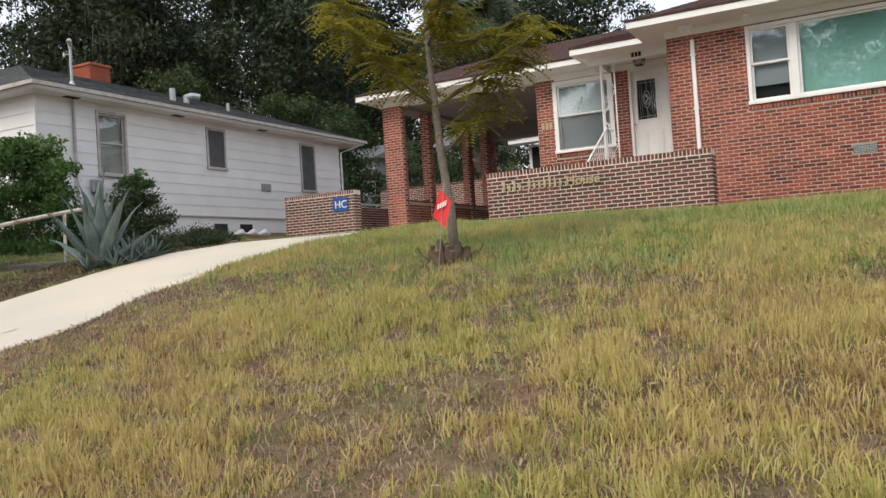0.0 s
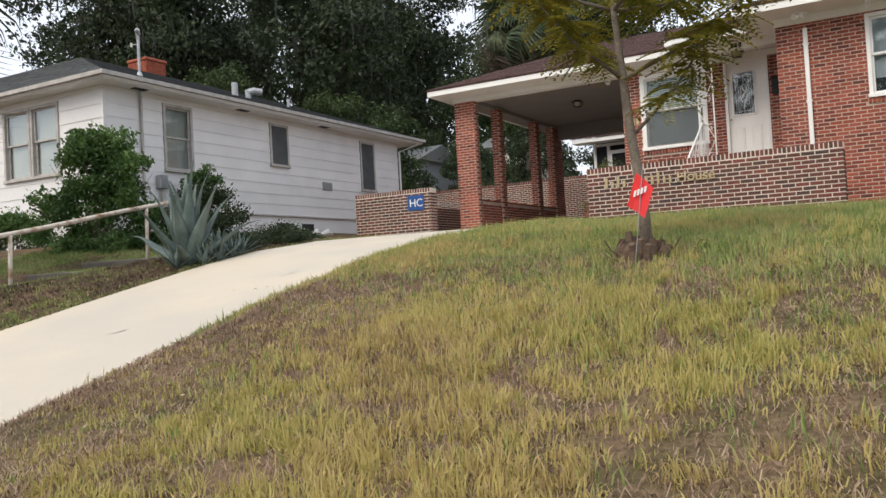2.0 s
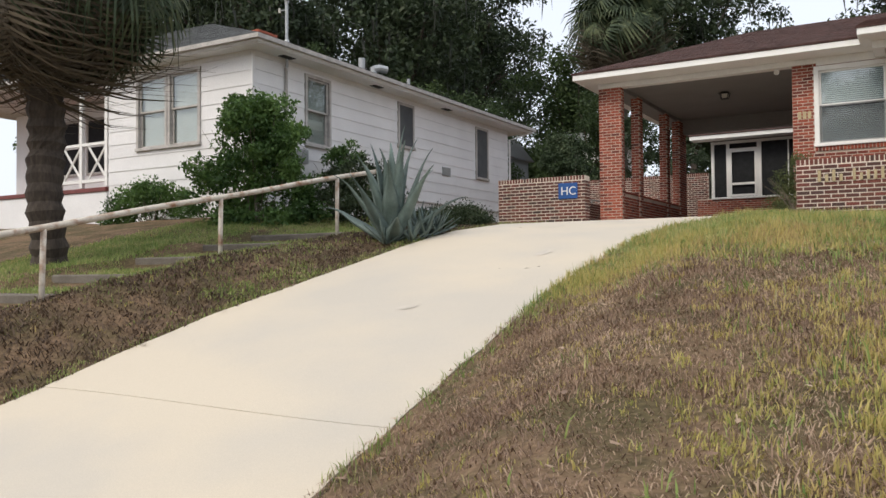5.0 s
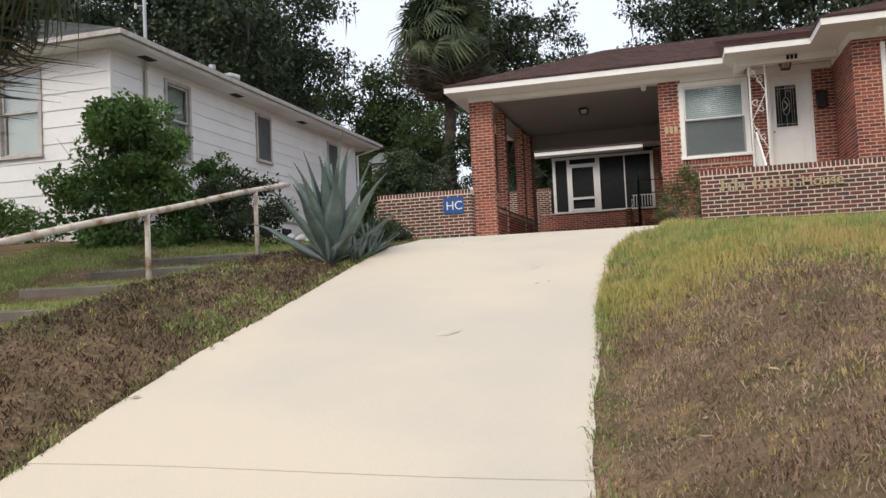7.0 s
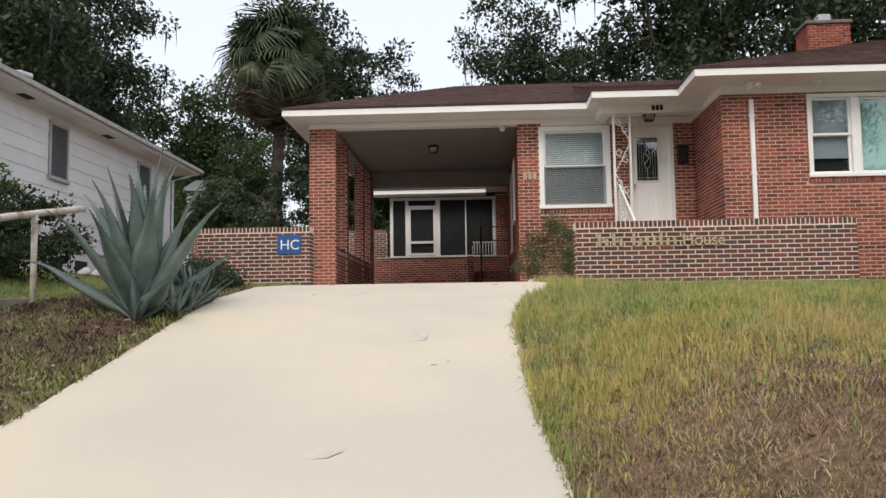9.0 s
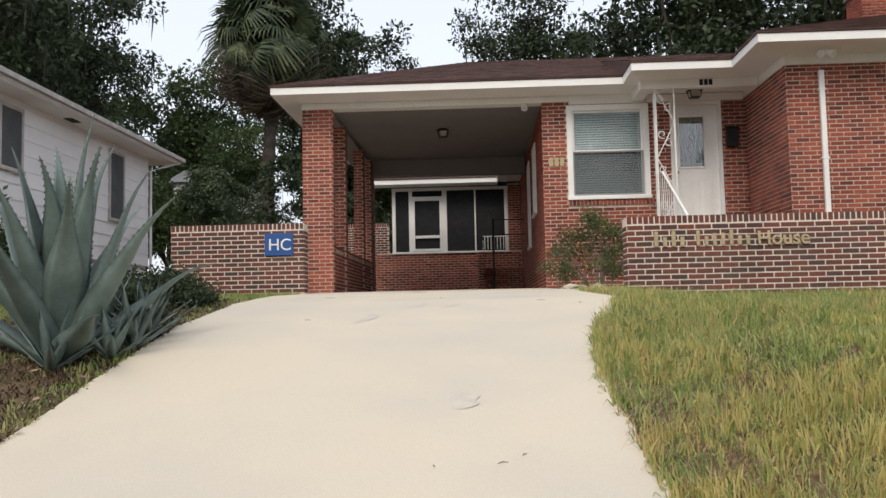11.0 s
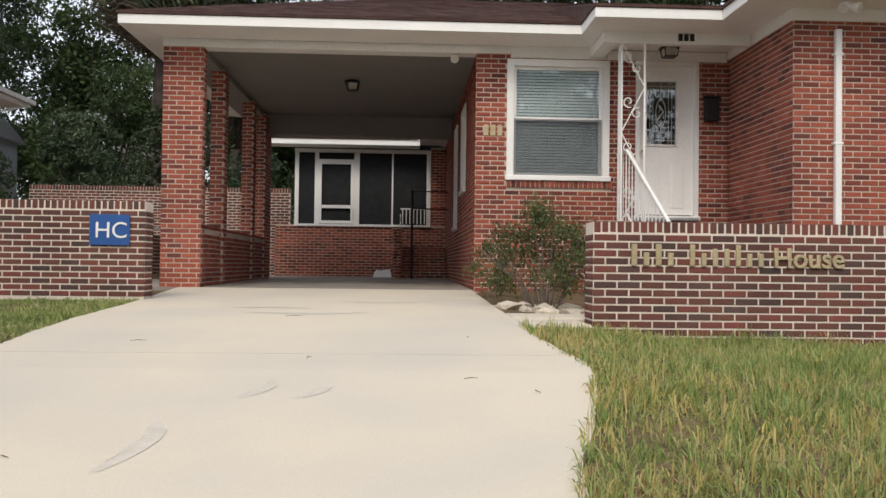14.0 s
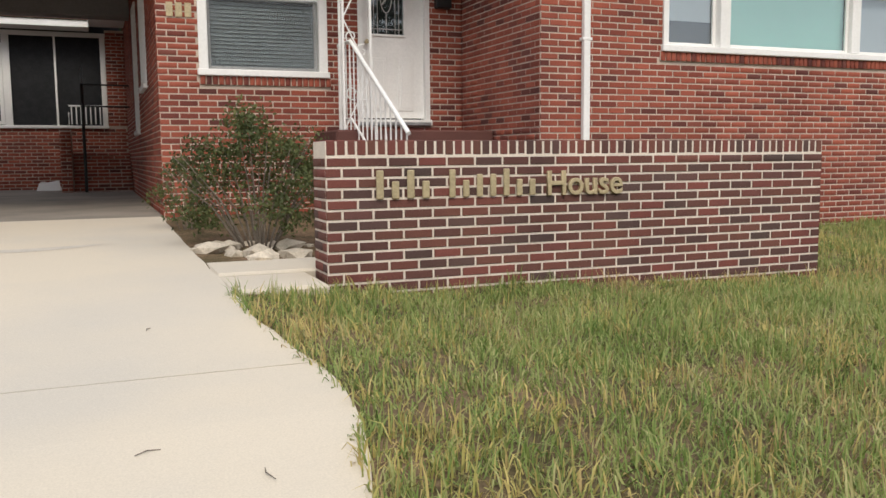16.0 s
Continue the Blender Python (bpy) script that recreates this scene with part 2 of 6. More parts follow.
M_BRASS = mat("aged_brass", (0.50, 0.41, 0.25), 0.45, metal=0.35, var=0.15, scale=12)
M_RED = mat("red_sign_plastic", (0.72, 0.03, 0.03), 0.4, var=0.05, scale=6)
M_METAL = mat("galvanised", (0.42, 0.43, 0.43), 0.45, metal=0.7, var=0.12, scale=10)
M_LAMPGLASS = mat("lamp_glass", (0.55, 0.52, 0.46), 0.3, var=0.08)
M_REDCHIM = mat("painted_chimney", (0.36, 0.10, 0.055), 0.9, var=0.15, scale=7, fine=60, bump=0.3)
M_SAND = mat("broken_limestone", (0.55, 0.48, 0.38), 0.95, var=0.2, scale=10, fine=60, bump=0.5, island=0.15)
M_PORCHRED = mat("faded_porch_paint", (0.20, 0.065, 0.06), 0.8, var=0.2, scale=5, fine=50, bump=0.2)
M_STUMP = mat("cut_stem", (0.15, 0.10, 0.07), 0.95, var=0.3, scale=14, fine=60, bump=0.6)
M_GREYHOUSE = mat("grey_house_paint", (0.30, 0.32, 0.33), 0.8, var=0.08, scale=2)

# ---- builders ----


class Mesh:
    """Collects vertices and faces for one mesh."""

    def __init__(self):
        self.v, self.f = [], []

    def add(self, vs, fs):
        k = len(self.v)
        self.v += [tuple(p) for p in vs]
        self.f += [tuple(i + k for i in q) for q in fs]
        return self

    def box(self, x0, x1, y0, y1, z0, z1):
        return self.add([(x, y, z) for z in (z0, z1) for y in (y0, y1) for x in (x0, x1)],
                        [(0, 2, 3, 1), (4, 5, 7, 6), (0, 1, 5, 4), (2, 6, 7, 3), (0, 4, 6, 2), (1, 3, 7, 5)])

    def cbox(self, x0, x1, y0, y1, z0, z1, c=0.008):
        """A box with chamfered edges."""
        bm = bmesh.new()
        bmesh.ops.create_cube(bm, size=1)
        for v in bm.verts:
            v.co = Vector(((x0 + x1) / 2 + v.co.x * (x1 - x0), (y0 + y1) / 2 + v.co.y * (y1 - y0), (z0 + z1) / 2 + v.co.z * (z1 - z0)))
        bmesh.ops.bevel(bm, geom=bm.edges[:], offset=c, segments=1, affect="EDGES")
        bm.verts.index_update()
        self.add([v.co[:] for v in bm.verts], [[v.index for v in f.verts] for f in bm.faces])
        bm.free()
        return self

    def tube(self, pts, rads, sides=8, cap=True):
        pts = [Vector(p) for p in pts]
        if not isinstance(rads, (list, tuple)):
            rads = [rads] * len(pts)
        k, rows = len(self.v), []
        up = Vector((0.13, 0.21, 1)).normalized()
        for i, p in enumerate(pts):
            d = (pts[min(i + 1, len(pts) - 1)] - pts[max(i - 1, 0)]).normalized()
            a = d.cross(up)
            if a.length < 0.1:
                a = d.cross(Vector((1, 0, 0)))
            a.normalize()
            b = d.cross(a)
            rows.append([p + (a * math.cos(q) + b * math.sin(q)) * rads[i] for q in [2 * math.pi * j / sides for j in range(sides)]])
        for r in rows:
            self.v += [tuple(p) for p in r]
        for i in range(len(rows) - 1):
            for j in range(sides):
                j2 = (j + 1) % sides
                self.f.append((k + i * sides + j, k + i * sides + j2, k + (i + 1) * sides + j2, k + (i + 1) * sides + j))
        if cap:
            self.f.append(tuple(k + j for j in range(sides))[::-1])
            self.f.append(tuple(k + (len(rows) - 1) * sides + j for j in range(sides)))
        return self

    def ribbon(self, pts, width, side=(0, 1, 0), thick=0.006):
        """A flat bar along a line of points."""
        s = Vector(side) * (width / 2)
        for a, b in zip(pts, pts[1:]):
            a, b = Vector(a), Vector(b)
            nrm = (b - a).cross(s).normalized() * (thick / 2)
            self.add([a - s - nrm, a + s - nrm, a + s + nrm, a - s + nrm, b - s - nrm, b + s - nrm, b + s + nrm, b - s + nrm],
                     [(0, 1, 2, 3), (7, 6, 5, 4), (0, 4, 5, 1), (1, 5, 6, 2), (2, 6, 7, 3), (3, 7, 4, 0)])
        return self


def mesh_of(name, m, material, smooth=False):
    me = bpy.data.meshes.new(name)
    me.from_pydata(m.v, [], m.f)
    me.materials.append(material)
    if smooth:
        me.polygons.foreach_set("use_smooth", [True] * len(me.polygons))
    me.update()
    return me


def part(name, m, material, parent=None, label="", smooth=False, at=None):
    """Links a Mesh as one object, under a thing or a part."""
    ob = new(name, m if isinstance(m, bpy.types.Mesh) else mesh_of(name, m, material, smooth))
    if parent is not None:
        ob.parent = parent
    if at is not None:
        ob.matrix_basis = at
    return tagged(ob, label)


def thing(name, label, category, at=None, group="", kind=""):
    ob = new(name)
    ob.empty_display_size = 0.2
    if at is not None:
        ob.matrix_basis = at
    return tagged(ob, label, category, group, kind)


def tri_mesh(name, verts, faces, material):
    """A mesh out of arrays: verts n x 3, faces m x k."""
    me = bpy.data.meshes.new(name)
    me.vertices.add(len(verts))
    me.vertices.foreach_set("co", np.ascontiguousarray(verts, dtype=np.float32).ravel())
    m, k = faces.shape
    me.loops.add(m * k)
    me.loops.foreach_set("vertex_index", np.ascontiguousarray(faces, dtype=np.int32).ravel())
    me.polygons.add(m)
    me.polygons.foreach_set("loop_start", np.arange(0, m * k, k, dtype=np.int32))
    me.materials.append(material)
    me.update(calc_edges=True)
    return me


# brick bond -------------------------------------------------------------
COURSE, PITCH = 0.0705, 0.2145


def unit_brick():
    m = Mesh()
    a, b = 0.485, 0.45
    back = [(-0.5, 0, -0.5), (0.5, 0, -0.5), (0.5, 0, 0.5), (-0.5, 0, 0.5)]
    mid = [(x, 0.85, z) for x, _, z in back]
    front = [(-a, 1, -b), (a, 1, -b), (a, 1, b), (-a, 1, b)]
    m.add(back + mid + front, [(i, i + 4, (i + 1) % 4 + 4, (i + 1) % 4) for i in range(4)] +
          [(i + 4, i + 8, (i + 1) % 4 + 8, (i + 1) % 4 + 4) for i in range(4)] + [(8, 11, 10, 9)])
    return m


UNIT = unit_brick()
BRICK_MESH = {}


def bond(u0, u1, z0, z1, holes=(), shift=0.0, soldier=False, gap=0.0155):
    """Running bond in a rectangle, as (ua, ub, za, zb), clipped round holes of the same form."""
    out = []
    if soldier:
        n = max(1, round((u1 - u0) / 0.0705))
        w = (u1 - u0) / n
        return [(u0 + i * w + gap / 2, u0 + (i + 1) * w - gap / 2, z0, z1) for i in range(n)]
    rows = max(1, round((z1 - z0) / COURSE))
    h = (z1 - z0) / rows
    for r in range(rows):
        za, zb = z0 + r * h + gap / 2, z0 + (r + 1) * h - gap / 2
        u = u0 - PITCH + shift + (PITCH / 2 if r % 2 else 0)
        while u < u1:
            spans = [(max(u + gap / 2, u0), min(u + PITCH - gap / 2, u1))]
            for ha, hb, hc, hd in holes:
                if zb > hc + 0.02 and za < hd - 0.02:
                    cut = []
                    for a, b in spans:
                        if b <= ha or a >= hb:
                            cut.append((a, b))
                        else:
                            cut += [(a, ha), (hb, b)]
                    spans = cut
            out += [(a, b, za, zb) for a, b in spans if b - a > 0.025]
            u += PITCH
    return out


wide_bond = functools.partial(bond, gap=0.0165)


def lay(parent, bricks, origin, along, out, material, depth=0.018, pieces=None, name="brick"):
    """Lays bricks on a wall face. pieces: which become objects of their own (a test on u, z); the rest is joined."""
    U, N, Z, O = Vector(along), Vector(out), Vector((0, 0, 1)), Vector(origin)
    singles = [q for q in bricks if pieces and pieces((q[0] + q[1]) / 2, (q[2] + q[3]) / 2)][:300]
    keep = set(singles)
    rest = [q for q in bricks if q not in keep]
    key = material.name
    if key not in BRICK_MESH:
        BRICK_MESH[key] = mesh_of("brick", UNIT, material)
    rng = random.Random(len(bricks))
    for ua, ub, za, zb in singles:
        ob = new(name, BRICK_MESH[key])
        ob.parent = parent
        c = O + U * ((ua + ub) / 2) + Z * ((za + zb) / 2) + N * (rng.uniform(-0.0025, 0.0015) - depth + 0.006)
        s = Matrix(((U.x * (ub - ua), N.x * depth, 0, c.x), (U.y * (ub - ua), N.y * depth, 0, c.y), (0, 0, zb - za, c.z), (0, 0, 0, 1)))
        ob.matrix_basis = s
    if rest:
        q = np.array(rest)
        uv = np.array(UNIT.v)
        cu, cz = (q[:, 0] + q[:, 1]) / 2, (q[:, 2] + q[:, 3]) / 2
        lu, lz = q[:, 1] - q[:, 0], q[:, 3] - q[:, 2]
        off = np.random.RandomState(len(rest)).uniform(-0.0025, 0.0015, len(rest)) - depth + 0.006
        pu = cu[:, None] + uv[None, :, 0] * lu[:, None]
        pn = off[:, None] + uv[None, :, 1] * depth
        pz = cz[:, None] + uv[None, :, 2] * lz[:, None]
        P = np.array(O)[None, None] + pu[..., None] * np.array(U) + pn[..., None] * np.array(N) + pz[..., None] * np.array(Z)
        f = np.array([list(x) for x in UNIT.f])
        F = (f[None] + (np.arange(len(rest)) * len(uv))[:, None, None]).reshape(-1, 4)
        me = tri_mesh("brickwork", P.reshape(-1, 3), F, material)
        ob = new("brickwork", me)
        ob.parent = parent
        tagged(ob, kind="stuff")


def pierced(m, axis, a0, a1, w0, w1, z0, z1, holes=()):
    """A wall along an axis ('x' or 'y') from a0 to a1, of thickness w0 to w1, with holes (a, b, za, zb) through it: one closed skin."""
    us = sorted({a0, a1, *[min(max(v, a0), a1) for h in holes for v in h[:2]]})
    zs = sorted({z0, z1, *[min(max(v, z0), z1) for h in holes for v in h[2:]]})
    nu, nz = len(us) - 1, len(zs) - 1

    def solid(i, k):
        if not (0 <= i < nu and 0 <= k < nz):
            return False
        c, d = (us[i] + us[i + 1]) / 2, (zs[k] + zs[k + 1]) / 2
        return not any(h[0] < c < h[1] and h[2] < d < h[3] for h in holes)

    index, vs, fs = {}, [], []

    def vert(i, w, k):
        key = (i, w, k)
        if key not in index:
            index[key] = len(vs)
            depth = (w0, w1)[w]
            vs.append((us[i], depth, zs[k]) if axis == "x" else (depth, us[i], zs[k]))
        return index[key]

    for i in range(nu):
        for k in range(nz):
            if not solid(i, k):
                continue
            fs.append((vert(i, 0, k), vert(i + 1, 0, k), vert(i + 1, 0, k + 1), vert(i, 0, k + 1)))
            fs.append((vert(i, 1, k + 1), vert(i + 1, 1, k + 1), vert(i + 1, 1, k), vert(i, 1, k)))
            if not solid(i - 1, k):
                fs.append((vert(i, 0, k), vert(i, 0, k + 1), vert(i, 1, k + 1), vert(i, 1, k)))
            if not solid(i + 1, k):
                fs.append((vert(i + 1, 0, k), vert(i + 1, 1, k), vert(i + 1, 1, k + 1), vert(i + 1, 0, k + 1)))
            if not solid(i, k - 1):
                fs.append((vert(i, 0, k), vert(i, 1, k), vert(i + 1, 1, k), vert(i + 1, 0, k)))
            if not solid(i, k + 1):
                fs.append((vert(i, 0, k + 1), vert(i + 1, 0, k + 1), vert(i + 1, 1, k + 1), vert(i, 1, k + 1)))
    return m.add(vs, fs)


# ---- ground ----
LAWN_Y = [-900, -40, -2, 0, 2, 4, 4.5, 7, 9, 11, 13, 15.2, 20, 30, 80, 900]
LAWN_Z = [-2, -0.75, -0.7, -0.3, 0.3, 0.68, 0.8, 1.33, 1.65, 1.9, 2.06, 2.14, 2.3, 2.6, 3.2, 4]
RIGHT_Z = [-2, -0.75, -0.65, -0.22, 0.37, 0.76, 0.87, 1.37, 1.67, 1.86, 1.95, 2.02, 2.3, 2.6, 3.2, 4]
DRIVE_Y = [-900, -40, -2, 0, 2, 4, 5, 6, 7, 8, 9.5, 11, 12.8, 15.2, 20, 30, 80, 900]
DRIVE_Z = [-2, -0.8, -0.75, -0.6, -0.25, 0.2, 0.47, 0.75, 0.98, 1.2, 1.51, 1.78, 2.02, 2.15, 2.3, 2.36, 3.2, 4]
EDGE_Y = [-8, -1.5, 0, 2, 4, 5, 6, 7, 8, 9.5, 10.4, 11.3, 12, 12.85, 13.4, 14.2, 17, 19.95]
EDGE_L = [-12.2, -11.8, -11.25, -10.8, -10.62, -10.58, -10.52, -10.46, -10.45, -10.5, -10.56, -10.6, -10.64, -10.7, -10.76, -10.84, -10.95, -11.2]
EDGE_R = [-5.4, -5.7, -6.4, -7.0, -7.22, -7.3, -7.33, -7.42, -7.44, -7.47, -7.38, -7.22, -7.0, -6.82, -6.85, -6.95, -7.0, -7.02]


TERRACE_Y = [3.6, 4.05, 4.2, 5.35, 5.5, 6.7, 6.85, 7.95, 8.1, 9.25, 9.4, 10.4, 10.55, 11.3]
TERRACE_Z = [0.62, 0.66, 0.78, 0.86, 0.99, 1.07, 1.20, 1.30, 1.43, 1.52, 1.65, 1.71, 1.84, 1.95]


def ease(a, b, v):
    k = np.clip((v - a) / (b - a), 0, 1)
    return k * k * (3 - 2 * k)


def drive_z(y, x=-7.4):
    """The slab's top: it climbs with y and tilts up a little to the far edge."""
    return np.interp(y, DRIVE_Y, DRIVE_Z) + 0.075 * ease(7.4, 10.3, -np.asarray(x, float)) * ease(2.5, 5, y) * ease(13.5, 10, y)


def wobble(x, y):
    return 0.018 * np.sin(1.7 * x + 0.6 * y) + 0.014 * np.sin(2.9 * y - 1.3 * x + 1) + 0.010 * np.sin(5.1 * x + 4.3 * y)


def ground_z(x, y):
    x, y = np.asarray(x, float), np.asarray(y, float)
    L = np.where(x > -8.5, np.interp(y, LAWN_Y, RIGHT_Z), np.interp(y, LAWN_Y, LAWN_Z))
    D = drive_z(y, x)
    ex, el_ = np.interp(y, EDGE_Y, EDGE_R), np.interp(y, EDGE_Y, EDGE_L)
    w = ease(0.0, 1.6, x - ex) + ease(0.0, 1.5, el_ - x)
    z = D + (L - D) * w
    z = z + 0.38 * ease(13.2, 16.5, -x) * ease(7, 13, y)
    z = z - 0.018 * np.clip(x + 6, 0, 30)
    z = z + wobble(x, y) * w
    on = ease(-12.2, -12.4, x) * ease(-14.4, -14.15, x) * ease(3.6, 4.1, y) * ease(11.2, 10.7, y)
    return z + (np.interp(y, TERRACE_Y, TERRACE_Z) - z) * on


STEP_Y = [4.1, 5.4, 6.75, 8.0, 9.3, 10.45]
STEP_Z = [0.78, 0.99, 1.20, 1.435, 1.65, 1.838]


def gz(x, y):
    return float(ground_z(x, y))


def build_ground():
    xs = np.concatenate([[-900, -300, -120, -70, -48, -36], np.arange(-28, 14, 0.22), [16, 22, 32, 60, 120, 300, 900]])
    ys = np.concatenate([[-900, -200, -60, -20, -10], np.arange(-6, 34, 0.22), [36, 40, 46, 56, 80, 140, 300, 900]])
    X, Y = np.meshgrid(xs, ys)
    Z = ground_z(X, Y)
    eL, eR = np.interp(Y, EDGE_Y, EDGE_L), np.interp(Y, EDGE_Y, EDGE_R)
    inside = (X > eL + 0.12) & (X < eR - 0.12) & (Y > -8) & (Y < 19.9)
    yard = (X > -12.8) & (X < -7.05) & (Y >= 19.5) & (Y < 28.8)
    Z = np.where(inside | yard, np.minimum(Z, np.where(yard, 2.3, drive_z(Y, X))) - 0.12, Z)
    nx, ny = len(xs), len(ys)
    idx = np.arange(nx * ny).reshape(ny, nx)
    F = np.stack([idx[:-1, :-1], idx[:-1, 1:], idx[1:, 1:], idx[1:, :-1]], -1).reshape(-1, 4)
    me = tri_mesh("ground", np.stack([X, Y, Z], -1).reshape(-1, 3), F, M_GROUND)
    me.polygons.foreach_set("use_smooth", [True] * len(me.polygons))
    tagged(new("ground", me), "sloping front yard of brown thatch and bare soil", "ground", kind="structure")


build_ground()


def slab(y0, y1, left=None, right=None):
    """A poured slab that follows the drive between two joints."""
    ys = np.arange(y0, y1 + 1e-6, (y1 - y0) / max(2, round((y1 - y0) / 0.2)))
    m, nc = Mesh(), 12
    for y in ys:
        a = np.interp(y, EDGE_Y, EDGE_L) if left is None else left
        b = np.interp(y, EDGE_Y, EDGE_R) if right is None else right
        jit = 0.007 if left is None else 0
        a, b = a + jit * math.sin(y * 7.3), b + jit * math.sin(y * 8.1 + 1) + jit * 0.6 * math.sin(y * 23)
        for i in range(nc + 1):
            px = a + (b - a) * i / nc
            m.v.append((px, y, float(drive_z(y, px)) + 0.012))
        z = float(drive_z(y))
        m.v += [(a, y, z - 0.12), (b, y, z - 0.12)]
    w = nc + 3
    for r in range(len(ys) - 1):
        for i in range(nc):
            m.f.append((r * w + i, r * w + i + 1, (r + 1) * w + i + 1, (r + 1) * w + i))
        m.f.append((r * w + nc + 1, r * w, (r + 1) * w, (r + 1) * w + nc + 1))
        m.f.append((r * w + nc, r * w + nc + 2, (r + 1) * w + nc + 2, (r + 1) * w + nc))
    for r, flip in ((0, 1), (len(ys) - 1, 0)):
        ring = [r * w + nc + 1] + [r * w + i for i in range(nc + 1)] + [r * w + nc + 2]
        m.f.append(tuple(ring if flip else ring[::-1]))
    return m


driveway = thing("driveway", "pale cream concrete driveway climbing to the carport", "driveway", kind="structure")
for a, b in ((-8, 4.13), (4.142, 13.37), (13.382, 19.94)):
    part("slab", slab(a, b), M_CONC, driveway)
part("slab", slab(19.95, 28.85, -12.85, -7.0), M_GREYCONC, driveway, "older grey carport slab, darkened further for roof shade")

# ---- brick house ----
F1, F2 = 19.99, 17.89                 # fronts of the recessed wall and of the bay
PX0, PX1 = -11.48, -10.91             # outer carport pier
HX = -6.98                            # inner carport wall
BX = -3.24                            # bay corner
TOP = 5.76                            # underside of the eaves
house = thing("brick_house", "single-storey red brick house with white eaves and a carport", "house")

W1 = (-6.53, -5.02, 3.96, 5.69)
DOOR = (-4.63, -3.69, 3.40, 5.70)
W2 = (-1.68, 2.12, 4.17, 5.70)


def casing(w, h, t=0.09, d=0.10, proud=0.03):
    """A frame round an opening: origin at its lower left on the wall face, outwards is -y."""
    return pierced(Mesh(), "x", 0, w, -proud, d, 0.031, h, [(t, w - t, 0.031, h - t)])


def sill(parent, w, d, proud, material, name="sill"):
    return part(name, Mesh().cbox(-0.02, w + 0.02, -proud - 0.03, d, -0.045, 0.03), material, parent)


def sash(x0, x1, z0, z1, y, t=0.045):
    m = Mesh()
    m.cbox(x0, x0 + t, y, y + 0.035, z0, z1, 0.005)
    m.cbox(x1 - t, x1, y, y + 0.035, z0, z1, 0.005)
    m.cbox(x0 + t, x1 - t, y + 0.001, y + 0.034, z0, z0 + t, 0.005)
    m.cbox(x0 + t, x1 - t, y + 0.001, y + 0.034, z1 - t, z1, 0.005)
    return m


def pane(parent, x0, x1, z0, z1, y):
    ob = part("pane", Mesh().box(x0, x1, y, y + 0.006, z0, z1), M_GLASS, parent)
    ob.visible_shadow = False
    return ob


def blind(x0, x1, z0, z1, y, pitch=0.045):
    m = Mesh()
    for i in range(int((z1 - z0) / pitch)):
        z = z0 + i * pitch
        m.add([(x0, y - 0.012, z + 0.006), (x1, y - 0.012, z + 0.006), (x1, y + 0.012, z + 0.048), (x0, y + 0.012, z + 0.048)], [(0, 1, 2, 3)])
    m.tube([(x1 - 0.08, y - 0.018, z0 + 0.1), (x1 - 0.08, y - 0.018, z1)], 0.004, 5)
    return m


def hung_window(parent, at, w, h, frame_mat, shade, label, blinds=False, t=0.09):
    """A double-hung window with a shade or blind behind the glass."""
    win = part("window", casing(w, h, t), frame_mat, parent, label, at=at)
    sill(win, w, 0.10, 0.03, frame_mat)
    mid = h * 0.5
    part("upper_sash", sash(t, w - t, mid - 0.02, h - t, 0.02), frame_mat, win)
    part("lower_sash", sash(t, w - t, 0.03, mid + 0.025, 0.058), frame_mat, win)
    pane(win, t + 0.04, w - t - 0.04, mid + 0.02, h - t - 0.04, 0.034)
    pane(win, t + 0.04, w - t - 0.04, 0.07, mid - 0.02, 0.072)
    if blinds:
        part("insect_screen", Mesh().box(t + 0.01, w - t - 0.01, 0.008, 0.011, 0.035, mid), M_MESHSCREEN, win, "fine grey insect screen")
        part("blind", blind(t + 0.015, w - t - 0.015, mid, h - t - 0.03, 0.062), M_BLIND, win, "white slatted blind")
        part("blind", blind(t + 0.01, w - t - 0.01, 0.05, mid - 0.02, 0.108), M_BLIND, win, "white slatted blind")
    else:
        part("shade", Mesh().box(t, w - t, 0.12, 0.128, 0.02, h - t), shade, win)
    # added near-black sheet in place of the unlit room
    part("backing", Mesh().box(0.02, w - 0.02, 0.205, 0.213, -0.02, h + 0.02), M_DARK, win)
    return win


def front(x, y, z):
    return pose(x, y, z)


def wall_part(axis, a0, a1, w0, w1, z0, z1, holes=(), material=M_MORTAR, parent=house, label=""):
    return part("wall", pierced(Mesh(), axis, a0, a1, w0, w1, z0, z1, holes), material, parent, label)


def front_bricks(wall, x0, x1, y, z0, z1, holes=(), material=M_BRICK, pieces=None, shift=0.0):
    lay(wall, bond(x0, x1, z0, z1, holes, shift), (0, y, 0), (1, 0, 0), (0, -1, 0), material, pieces=pieces)


IN = 0.001                            # the mortar lies this far behind the brick faces
ZB = 2.0
# wall with the number and the window
sill1 = (W1[0], W1[1] + 0.04, W1[2] - 0.15, W1[2] - 0.045)
wall1 = wall_part("x", HX + IN, BX - 0.004, F1 + IN, F1 + 0.24, ZB, TOP + 0.02, [W1, DOOR], label="red brick wall beside the carport")
WALLS_TO_LAY = []
WALLS_TO_LAY.append((wall1, bond(HX, BX, 2.28, TOP, [W1, DOOR, sill1]), (0, F1, 0), (1, 0, 0), (0, -1, 0), M_BRICK,
                     lambda u, z: u < -4.9 and z < 3.75))
WALLS_TO_LAY.append((wall1, bond(sill1[0], sill1[1], sill1[2] + 0.004, sill1[3], soldier=True), (0, F1 - 0.022, 0), (1, 0, 0), (0, -1, 0), M_BRICK, None))
